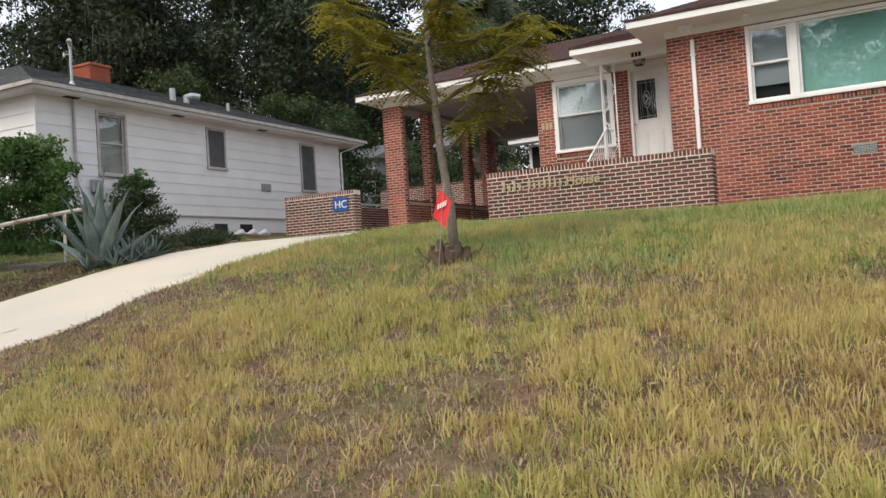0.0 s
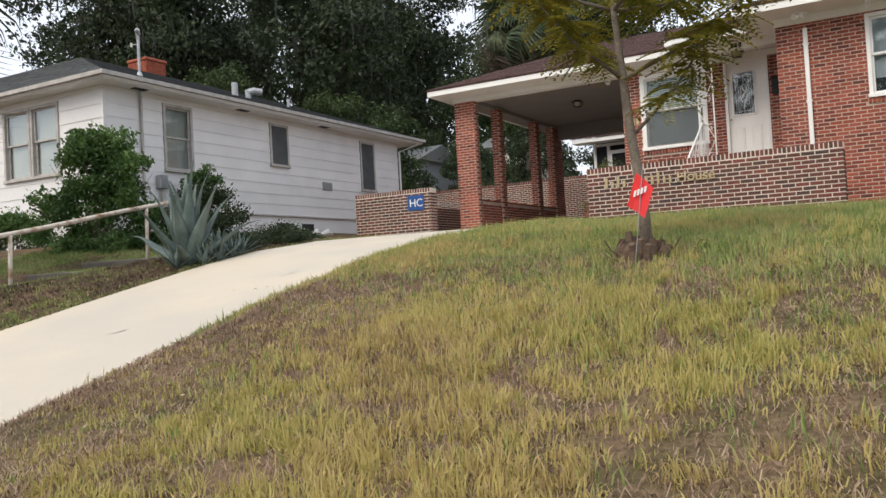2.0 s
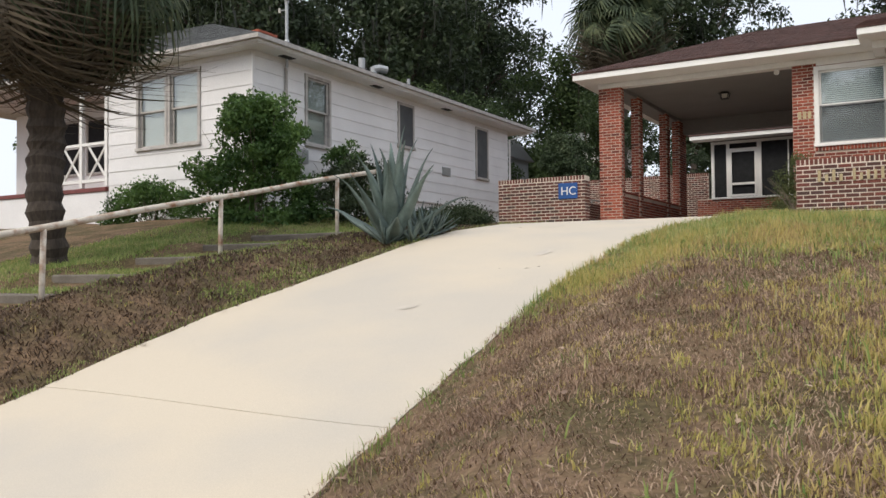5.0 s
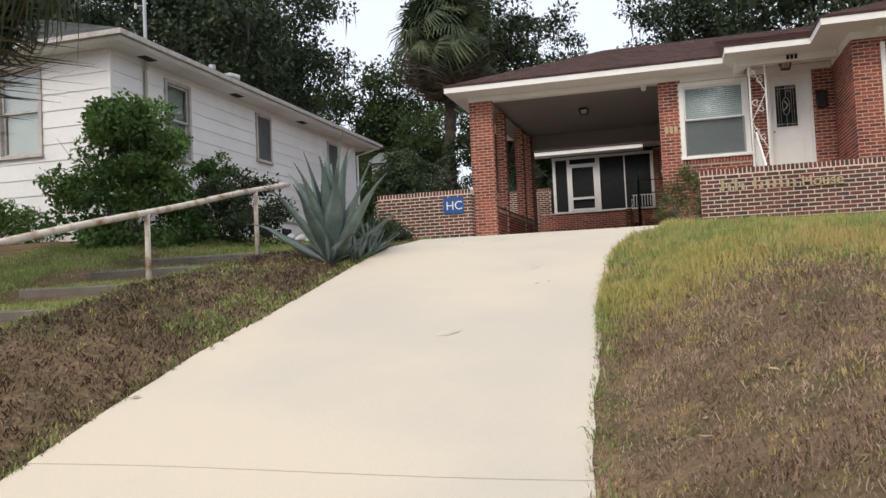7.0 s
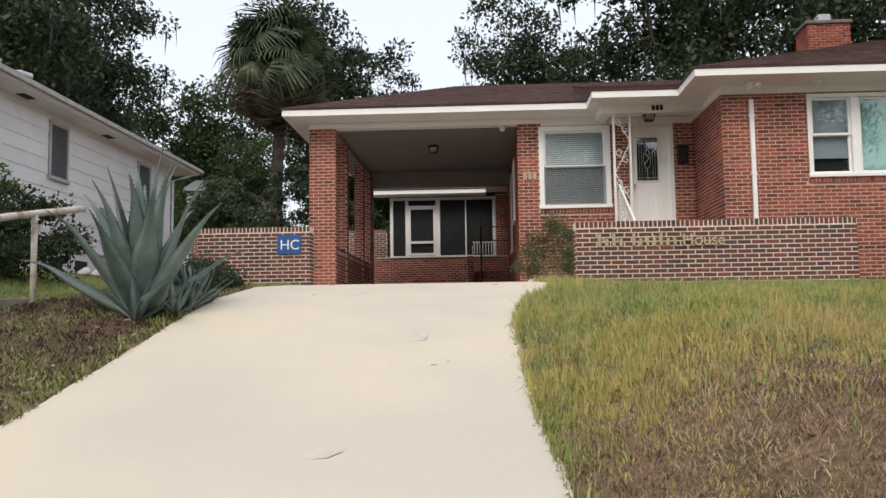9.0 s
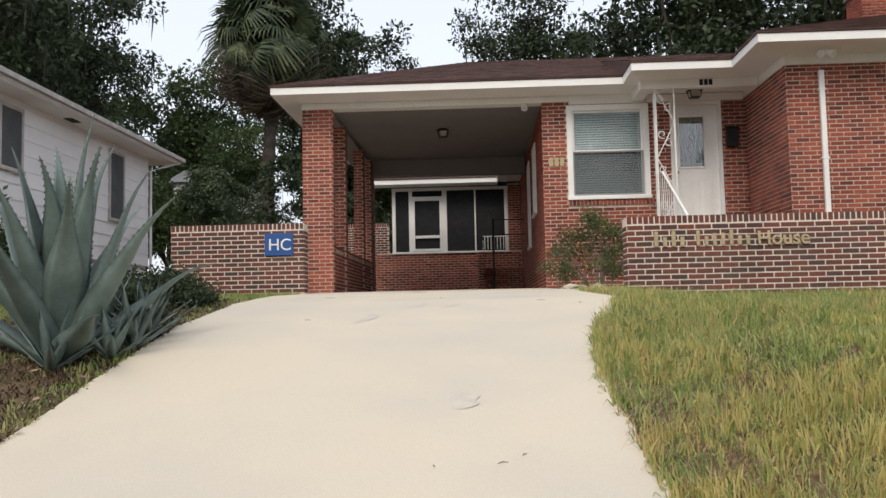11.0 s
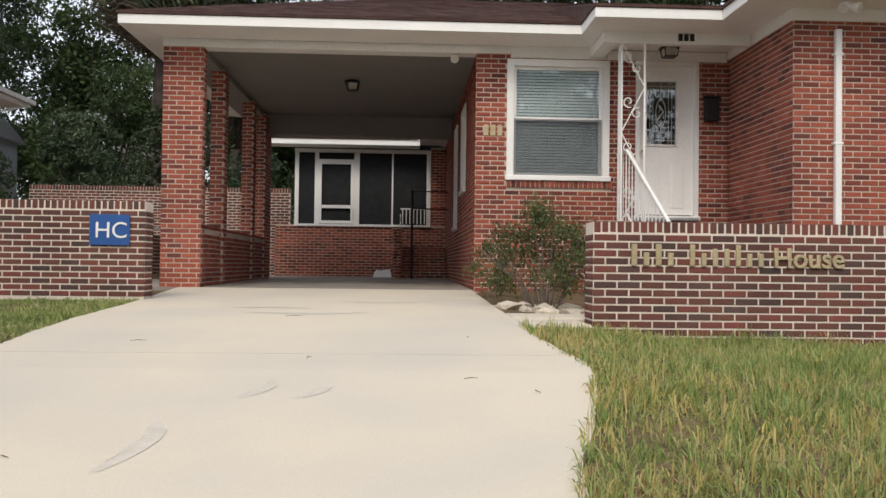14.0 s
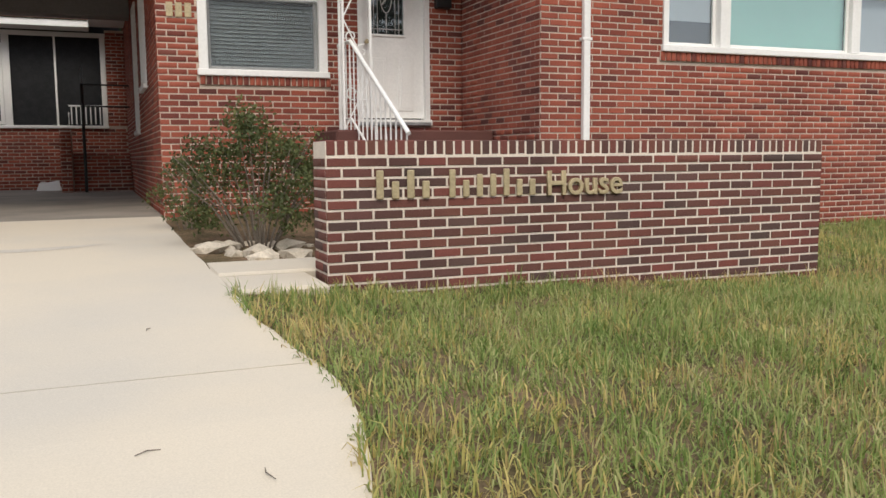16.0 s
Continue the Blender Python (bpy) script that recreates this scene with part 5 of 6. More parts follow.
part("drip_loop", Mesh().tube([(MX + 0.10 + 0.13 * math.sin(q * 0.42), MY - 0.12 + 0.02 * q, 7.18 - 0.075 * q) for q in range(8)] + [(MX + 0.02, MY + 0.02, 6.62), (MX - 0.16, MY - 0.05, 6.95)], 0.009, 5), M_BLACK, mast)
# fittings on the side wall
part("conduit", Mesh().tube([(WX + 0.06, 13.95, 3.4), (WX + 0.06, 13.95, 5.695)], 0.035, 8), M_TRIM, white_house, "grey electrical conduit")
part("conduit", Mesh().tube([(WX + 0.05, 14.45, 2.9), (WX + 0.05, 14.45, 3.9)], 0.025, 8), M_TRIM, white_house)
part("meter_box", Mesh().cbox(WX + 0.03, WX + 0.16, 14.33, 14.58, 3.66, 3.98, 0.01), M_METAL, white_house, "grey electric meter box")
part("wall_vent", Mesh().cbox(WX + 0.0, WX + 0.045, 20.75, 21.2, 4.02, 4.26, 0.006), M_METAL, white_house, "pale metal wall vent")
for y in (13.6, 17.0, 20.5):
    part("soffit_vent", Mesh().cbox(WX + 0.12, WX + 0.30, y, y + 0.4, WT + 0.09, WT + 0.105, 0.004), M_DARK, white_house)
# flat near-black plates painted for the shade in the foundation openings
for y in (18.6, 19.7):
    part("crawl_opening", Mesh().box(WX - 0.02, WX + 0.0, y, y + 0.55, 2.62, 2.98), M_DARK, white_house, "flat near-black plate for a shaded foundation opening")
part("downspout", Mesh().tube([(-15.98, 25.9, 5.92), (-16.2, 25.6, 5.78), (-16.42, 25.16, 5.6), (-16.42, 25.16, 2.7), (-16.3, 25.16, 2.62)], 0.035, 8), M_OLDWHITE, white_house)
# front porch of the white house
pr = part("porch_rail", Mesh().cbox(-23.4, SPLIT - 0.05, WY0, WY0 + 0.06, 4.30, 4.37, 0.006), M_WHITE, white_house, "white porch rail with crossed braces")
part("bottom_rail", Mesh().cbox(-23.4, SPLIT - 0.05, WY0, WY0 + 0.06, 3.42, 3.5, 0.006), M_WHITE, pr)
for x in (-21.0, -21.9, -22.7):
    part("brace", Mesh().tube([(x, WY0 + 0.03, 3.46), (x - 0.7, WY0 + 0.03, 4.33)], 0.03, 4), M_WHITE, pr)
    part("brace", Mesh().tube([(x - 0.7, WY0 + 0.03, 3.46), (x, WY0 + 0.03, 4.33)], 0.03, 4), M_WHITE, pr)
    part("post", Mesh().cbox(x - 0.06, x + 0.04, WY0 - 0.01, WY0 + 0.08, 3.3, WT + 0.1, 0.006), M_WHITE, pr)
part("porch_floor", Mesh().cbox(WXL, SPLIT - 0.01, WY0 - 0.1, WY0 + 1.7, 3.18, 3.28, 0.01), M_PORCHRED, white_house, "faded red porch floor")
part("porch_skirt", Mesh().box(WXL, SPLIT - 0.01, WY0 - 0.06, WY0 + 0.1, 2.0, 3.178), M_OLDWHITE, white_house)
pd_ = part("door", sash(-22.25, -21.15, 3.30, 5.42, WY0 + 1.655, 0.11), M_WHITE, white_house, "white screen door under the porch")
part("screen", Mesh().box(-22.15, -21.25, WY0 + 1.67, WY0 + 1.675, 3.4, 5.32), M_SCREEN, pd_)
for k in range(2):
    px0 = -23.9 - k * 1.35
    pw_ = part("window", sash(px0, px0 + 1.1, 3.9, 5.42, WY0 + 1.655, 0.07), M_TRIM, white_house, "dark porch window")
    part("pane", Mesh().box(px0 + 0.06, px0 + 1.04, WY0 + 1.675, WY0 + 1.68, 3.96, 5.36), M_SCREEN, pw_)
    part("glazing_bar", Mesh().cbox(px0 + 0.07, px0 + 1.03, WY0 + 1.66, WY0 + 1.674, 4.64, 4.68, 0.003), M_WHITE, pw_)

# ---- plants ----


def rot_frames(n, rng, up=0.0):
    """n random pairs of perpendicular unit vectors."""
    d = rng.normal(size=(n, 3))
    d[:, 2] += up
    d /= np.linalg.norm(d, axis=1)[:, None]
    e = rng.normal(size=(n, 3))
    e -= d * (e * d).sum(1)[:, None]
    e /= np.linalg.norm(e, axis=1)[:, None]
    return d, e


def leaves_at(P, size, rng, width=0.5, droop=0.0):
    """Rhombic leaves, one at each point."""
    n = len(P)
    d, e = rot_frames(n, rng, -droop)
    s = size * rng.uniform(0.6, 1.3, n)[:, None]
    fold = np.cross(d, e) * s * 0.12
    V = np.stack([P, P + d * s * 0.45 + e * s * width / 2 + fold, P + d * s, P + d * s * 0.45 - e * s * width / 2 + fold], 1)
    return V.reshape(-1, 3)


def leaf_mesh(name, V, material):
    return tri_mesh(name, V, np.arange(len(V)).reshape(-1, 4), material)


def clump_points(centres, radii, per, rng, shell=0.45):
    out = []
    for c, r in zip(centres, radii):
        q = rng.normal(size=(per, 3))
        q /= np.linalg.norm(q, axis=1)[:, None]
        q *= (shell + (1 - shell) * rng.uniform(0, 1, per))[:, None]
        out.append(np.array(c) + q * np.array(r))
    return np.concatenate(out)


def make_tree(seed, height, spread, bole, leaf, clumps, per, material, bark, label, moss=0):
    """A broad tree: tapered trunk, forked limbs, and clumps of leaves at the limbs' ends with gaps between."""
    rng = np.random.RandomState(seed)
    t = thing("tree", label, "tree")
    m = Mesh()
    fork = Vector((0.3, 0.1, bole))
    r0 = 0.028 * height * 0.55
    m.tube([(0, 0, -0.4), (0.05, 0, 0.3), (0.15, 0.05, bole * 0.5), fork], [r0 * 1.4, r0 * 1.05, r0 * 0.9, r0 * 0.75], 10)
    cents, rads = [], []
    n_l = 9
    for i in range(n_l):
        a = 2 * math.pi * i / n_l + rng.uniform(-0.3, 0.3)
        lift = rng.uniform(0.25, 0.98)
        out = spread * (1.05 - lift * 0.6) * rng.uniform(0.7, 1.05)
        end = Vector((math.cos(a) * out, math.sin(a) * out, bole + (height - bole) * lift))
        mid = fork.lerp(end, 0.5) + Vector((rng.uniform(-0.5, 0.5), rng.uniform(-0.5, 0.5), 0.12 * height * rng.uniform(0, 1)))
        m.tube([fork, mid, end], [r0 * 0.5, r0 * 0.3, r0 * 0.08], 7)
        for k in range(clumps // n_l):
            u = rng.uniform(0.35, 1.08)
            p = (fork.lerp(mid, u * 2) if u < 0.5 else mid.lerp(end, u * 2 - 1)) + Vector(rng.normal(size=3) * spread * 0.19)
            cents.append(p[:])
            rr = spread * rng.uniform(0.11, 0.25)
            rads.append((rr * 1.2, rr * 1.2, rr * 0.75))
            if k % 3 == 0:
                m.tube([mid.lerp(end, max(0, u * 2 - 1)), p], [r0 * 0.12, r0 * 0.03], 5)
    part("trunk", m, bark, t, smooth=True)
    P = clump_points(cents, rads, per, rng)
    part("crown", leaf_mesh("crown", leaves_at(P, leaf, rng), material), material, t)
    if moss:
        pick = rng.choice(len(P), moss)
        B = P[pick]
        L = rng.uniform(0.6, 1.9, moss)
        w = rng.uniform(0.03, 0.09, moss)
        a = rng.uniform(0, 6.28, moss)
        s = np.stack([np.cos(a) * w, np.sin(a) * w, np.zeros(moss)], 1)
        dn = np.stack([rng.normal(0, 0.1, moss), rng.normal(0, 0.1, moss), -L], 1)
        V = np.stack([B - s, B + s, B + s * 0.6 + dn * 0.6, B + dn, ], 1).reshape(-1, 3)
        tagged(part("moss", leaf_mesh("moss", V, M_MOSS), M_MOSS, t, "grey hanging moss"), kind="stuff")
    return t


OAK = "tall dark evergreen oak hung with grey moss"
oak_a = make_tree(3, 20, 6.8, 6.0, 0.34, 153, 130, M_OAKLEAF, M_BARK, OAK, 300)
oak_b = make_tree(8, 21, 6.2, 6.0, 0.33, 153, 130, M_OAKLEAF, M_BARK, OAK, 240)
oak_c = make_tree(12, 14, 5.4, 2.2, 0.30, 135, 130, M_LIGHTLEAF, M_BARK, "mid-green broad-leaved tree behind the houses")
tagged(oak_a, group="background oaks"), tagged(oak_b, group="background oaks"), tagged(oak_c, group="background broadleaf trees")


def place(src, spots):
    for i, (x, y, s, r) in enumerate(spots):
        m = pose(x, y, gz(x, y) - 0.1, 0, 0, r)
        ob = src if i == 0 else copy_thing(src, m)
        ob.matrix_basis = m @ Matrix.Diagonal((s, s, s, 1))


place(oak_a, [(-32.5, 43, 1.05, 0), (-46, 76, 1.35, 50), (-44, 40, 1.1, 80), (-56, 46, 1.1, 160), (-17, 52, 0.9, 40), (3.5, 50, 1.1, 200), (3, -30, 1.0, 120), (-19, -34, 1.0, 60), (15, -28, 0.95, 210), (-45, 62, 1.2, 300), (-3.5, 58, 1.0, 20)])
place(oak_b, [(-38, 35, 0.98, 0), (-36, 58, 1.1, 70), (-50, 55, 1.15, 150), (10.5, 46, 1.08, 220), (-9, -36, 0.95, 10), (-3.5, -27, 0.8, 200)])
place(oak_c, [(-24.5, 52, 0.94, 0), (-20.5, 44, 0.62, 90), (-26.5, 36, 0.62, 200), (-9, 58, 1.12, 140), (-32.5, 33, 0.7, 40), (-12.5, 62, 1.05, 320), (-18, 66, 1.0, 260), (-41, 30, 0.75, 75), (-21.5, 33, 0.42, 10), (-29, 60, 0.95, 100), (-15.5, 58, 0.98, 180)])


def fan_leaf(rng, radius, blades=26, droop=0.35, wide=0.05):
    """One palm fan along +x from the origin, in narrow blades; returns quads."""
    V = []
    for i in range(blades):
        a = (i / (blades - 1) - 0.5) * 3.9
        L = radius * (1 - 0.18 * abs(a) / 2) * rng.uniform(0.85, 1.08)
        w = radius * wide
        d = np.array([math.cos(a), math.sin(a), 0.0])
        s = np.array([-math.sin(a), math.cos(a), 0.0]) * w
        k = droop * rng.uniform(0.7, 1.3)
        p0, p1 = d * 0.04, d * L * 0.52 + np.array([0, 0, -k * 0.2 * L])
        p2 = d * L * 0.8 + np.array([0, 0, -k * 0.8 * L])
        p3 = d * L * 0.86 + np.array([0, 0, -k * 1.45 * L])
        V += [p0 - s * 0.3, p0 + s * 0.3, p1 + s, p1 - s, p1 - s, p1 + s, p2 + s * 0.6, p2 - s * 0.6, p2 - s * 0.6, p2 + s * 0.6, p3 + s * 0.05, p3 - s * 0.05]
    return np.array(V)


def palm(x, y, trunk_h, radius, fans, dead, seed, thick, label, low, bark, blades=24, wide=0.05, e_low=-45, hang=1.0):
    rng = np.random.RandomState(seed)
    z0 = gz(x, y) - 0.1
    t = thing("palm_tree", label, "palm", pose(x, y, z0))
    n = 40
    m = Mesh().tube([(0.06 * math.sin(i * 0.3), 0.05 * math.cos(i * 0.4), trunk_h * i / n) for i in range(n + 1)],
                    [thick * (1.15 if i == 0 else 0.95 + 0.16 * (i % 2) + rng.uniform(-0.05, 0.05)) for i in range(n + 1)], 12)
    part("trunk", m, bark, t)
    for nm, count, e0, e1, material in (("fan", fans, e_low, 88, M_PALMLEAF), ("dead_fan", dead, low - 25, low + 28, M_DEADLEAF)):
        for i in range(count):
            u = (i + 0.5) / count
            az_, e = i * 2.39996 + rng.uniform(-0.2, 0.2), radians(e0 + (e1 - e0) * u + rng.uniform(-6, 6))
            pet = radius * rng.uniform(0.4, 0.95) * (1.05 if nm == "dead_fan" else 1)
            dirv = Vector((math.cos(az_) * math.cos(e), math.sin(az_) * math.cos(e), math.sin(e)))
            base = Vector((0, 0, trunk_h - 0.1))
            tip = base + dirv * pet + Vector((0, 0, -0.12 * pet))
            e2 = e - radians(40)
            M = np.array(Euler((rng.uniform(-1.2, 1.2), -e2 + rng.uniform(-0.3, 0.3), az_ + rng.uniform(-0.5, 0.5))).to_matrix())
            V = fan_leaf(rng, radius * rng.uniform(0.5, 0.85), blades, hang * (rng.uniform(0.35, 0.75) if nm == "fan" else rng.uniform(0.6, 1.0)), wide) @ M.T + np.array(tip)
            f = part(nm, leaf_mesh(nm, V, material), material, t, "dead brown fan" if nm == "dead_fan" else "")
            part("stalk", Mesh().tube([base, base + dirv * pet * 0.5 + Vector((0, 0, 0.03)), tip], [0.03, 0.02, 0.014], 5), material, f)


palm(-16.25, 36.5, 9.7, 2.1, 66, 60, 5, 0.24, "tall cabbage palm with a skirt of dead fans", -82, M_BARK, 30, 0.032, -55)
palm(-15.2, 7.35, 4.9, 1.75, 44, 34, 9, 0.24, "cabbage palm with drooping dry fans", -55, M_BARK, 40, 0.017, -50, 1.2)


def shrub(name, x, y, h, r, seed, leaf, per, material, label, stems=9, loose=0.25, clumps=40, sink=0.0, ry=None):
    rng = np.random.RandomState(seed)
    t = thing(name, label, "shrub", pose(x, y, gz(x, y) - 0.05))
    ry = ry or r
    cents, rads = [], []
    for i in range(stems):
        a = 2 * math.pi * i / stems + rng.uniform(-0.4, 0.4)
        q = rng.uniform(0.35, 0.95)
        end = (math.cos(a) * r * q, math.sin(a) * ry * q, h * (1 - 0.35 * q) * rng.uniform(0.75, 1))
        part("stem", Mesh().tube([(end[0] * 0.12, end[1] * 0.12, -0.05), (end[0] * 0.5, end[1] * 0.5, end[2] * 0.55), end], [0.012 * min(1, r), 0.008 * min(1, r), 0.003], 5), M_GREYBARK, t)
    for i in range(clumps):
        a, q = rng.uniform(0, 6.28), rng.uniform(0, 1) ** 0.5
        zz = rng.uniform(sink, 1)
        k = math.sqrt(max(0.05, 1 - (zz * 0.95) ** 2.2))
        cents.append((math.cos(a) * r * q * k * 0.85, math.sin(a) * ry * q * k * 0.85, 0.05 + zz * h * 0.88))
        rr = r * rng.uniform(loose * 0.6, loose * 1.25)
        rads.append((rr, rr, rr * 0.8))
    part("foliage", leaf_mesh("foliage", leaves_at(clump_points(cents, rads, per, rng, 0.35), leaf, rng), material), material, t)
    return t


shrub("shrub", -15.4, 11.9, 2.6, 1.42, 21, 0.10, 230, M_BUSHLEAF, "large rounded glossy green shrub against the white house", 10, 0.24, 90)
shrub("shrub", -15.6, 14.9, 1.85, 0.72, 22, 0.075, 130, M_BUSHLEAF, "upright loose green shrub by the white siding", 14, 0.24, 46)
shrub("shrub", -14.3, 13.6, 1.35, 1.15, 23, 0.08, 150, M_OAKLEAF, "dark low shrub behind the pipe railing", 9, 0.26, 46)
shrub("shrub", -18.6, 12.2, 0.8, 1.7, 24, 0.075, 140, M_BUSHLEAF, "low clipped hedge along the white house", 12, 0.18, 60, ry=0.5)
shrub("shrub", -12.0, 13.5, 0.27, 0.75, 25, 0.05, 150, M_OAKLEAF, "low green ground-cover mound", 8, 0.3, 36)
shrub("shrub", -11.4, 12.6, 0.30, 0.75, 26, 0.04, 220, M_OAKLEAF, "dense low ground cover beside the driveway", 8, 0.3, 40)
shrub("shrub", -11.2, 11.3, 0.30, 0.5, 27, 0.05, 140, M_OAKLEAF, "dense low ground cover beside the driveway", 8, 0.32, 28)
shrub("shrub", -6.4, 17.2, 1.3, 0.85, 28, 0.045, 150, M_OLIVELEAF, "sparse twiggy shrub in front of the brick wall", 26, 0.24, 44, 0.2)
shrub("shrub", -6.85, 18.6, 0.8, 0.42, 29, 0.042, 60, M_OLIVELEAF, "sparse twiggy shrub at the carport corner", 12, 0.3, 18, 0.2)
shrub("shrub", -16.6, 31.0, 3.9, 1.9, 30, 0.12, 210, M_OLDLEAF, "big dark evergreen shrub behind the rear wall", 10, 0.22, 90)
shrub("shrub", -21.5, 29.5, 4.4, 2.6, 31, 0.16, 150, M_OAKLEAF, "big dark evergreen shrub behind the white house", 10, 0.22, 70)
shrub("shrub", -14.9, 34.0, 5.2, 1.9, 34, 0.14, 150, M_OAKLEAF, "tall dark evergreen shrub beside the palm trunk", 8, 0.24, 70)
shrub("shrub", -12.2, 32.6, 3.6, 1.9, 32, 0.14, 140, M_OAKLEAF, "dark evergreen shrub behind the porch", 8, 0.24, 60)


def agave(x, y):
    """A rosette of thick, cupped leaves: upright in the heart, lying out at the foot, with long curling tips."""
    rng = np.random.RandomState(4)
    t = thing("agave", "large blue-grey agave with thick spiny leaves", "agave", pose(x, y, gz(x, y)))
    n, seg = 20, 14
    for i in range(n):
        u = i / (n - 1)
        az_ = i * 2.39996 + rng.uniform(-0.15, 0.15)
        ang = radians(4 + 56 * u ** 1.25 + (22 * (u - 0.75) / 0.25 if u > 0.75 else 0)) + rng.uniform(-0.05, 0.05)
        L = (1.40 - 0.30 * u) * rng.uniform(0.9, 1.1)
        W = (0.138 - 0.035 * u) * rng.uniform(0.88, 1.1)
        m, rows = Mesh(), []
        d = Vector((math.cos(az_), math.sin(az_), 0))
        s = Vector((-math.sin(az_), math.cos(az_), 0))
        p = d * (0.03 + 0.07 * u) + Vector((0, 0, 0.14 * (1 - u) - 0.02))
        rise, curl, tw = rng.uniform(0.0, 0.22) * u, rng.uniform(0.15, 0.75), rng.uniform(-0.35, 0.35)
        for k in range(seg + 1):
            v = k / seg
            w = W * (0.66 + 0.52 * math.sin(math.pi * min(1.0, v * 1.25))) * (1 - v ** 1.9) + 0.0025
            w *= 1 + 0.05 * math.sin(9 * v + i)
            fwd = d * math.sin(ang) + Vector((0, 0, math.cos(ang)))
            nrm = d * -math.cos(ang) + Vector((0, 0, math.sin(ang)))
            ss = (s + nrm * tw * v).normalized()
            th = 0.034 * (1 - v) + 0.003
            cup = w * 0.5 * (1 - 0.5 * v)
            rows.append([p - ss * w + nrm * cup, p - ss * w * 0.5 + nrm * cup * 0.25, p, p + ss * w * 0.5 + nrm * cup * 0.25, p + ss * w + nrm * cup,
                         p + ss * w * 0.5 - nrm * (th - cup * 0.2), p - nrm * th * 1.4, p - ss * w * 0.5 - nrm * (th - cup * 0.2)])
            p = p + fwd * (L / seg)
            ang += -rise / seg * 1.6 if v < 0.6 else curl / seg * 2.5 * (1 if v < 0.9 else -1.2)
        for r in rows:
            m.v += [tuple(q) for q in r]
        for k in range(seg):
            for j in range(8):
                j2 = (j + 1) % 8
                m.f.append((k * 8 + j, k * 8 + j2, (k + 1) * 8 + j2, (k + 1) * 8 + j))
        for r in range(1, seg):
            for side, o in ((0, -1), (4, 1)):
                c, e = rows[r][side], rows[r + 1][side]
                for q in (0.0, 0.5):
                    a = c.lerp(e, q)
                    m.add([a, a + (e - c) * 0.22, a + s * o * 0.011 + (e - c) * 0.12], [(0, 1, 2)])
        part("leaf", m, M_AGAVE, t, smooth=True)


agave(-10.97, 9.85)


def pups():
    """Small offsets at the foot of the agave."""
    rng = np.random.RandomState(14)
    for j, (x, y, s) in enumerate(((-10.62, 10.15, 0.40), (-10.66, 10.5, 0.34), (-10.86, 9.5, 0.34), (-11.1, 10.7, 0.4), (-10.64, 9.85, 0.30), (-10.8, 10.85, 0.32))):
        t = thing("agave_offset", "small agave offset at the foot of the large plant", "agave", pose(x, y, gz(x, y)), group="agave offsets")
        for i in range(12):
            a, ln = i * 2.4, radians(15 + 5 * i)
            d, sd = Vector((math.cos(a), math.sin(a), 0)), Vector((-math.sin(a), math.cos(a), 0))
            m = Mesh()
            pts = [(d * math.sin(ln) + Vector((0, 0, math.cos(ln)))) * s * v * 1.3 for v in (0, 0.35, 0.7, 1)]
            ws = (0.028, 0.036, 0.022, 0.001)
            for p, w in zip(pts, ws):
                m.v += [tuple(p - sd * w), tuple(p + sd * w), tuple(p + Vector((0, 0, -0.015)))]
            for k in range(3):
                for q in range(3):
                    q2 = (q + 1) % 3
                    m.f.append((k * 3 + q, k * 3 + q2, k * 3 + 3 + q2, k * 3 + 3 + q))
            part("leaf", m, M_AGAVE, t, smooth=True)


pups()


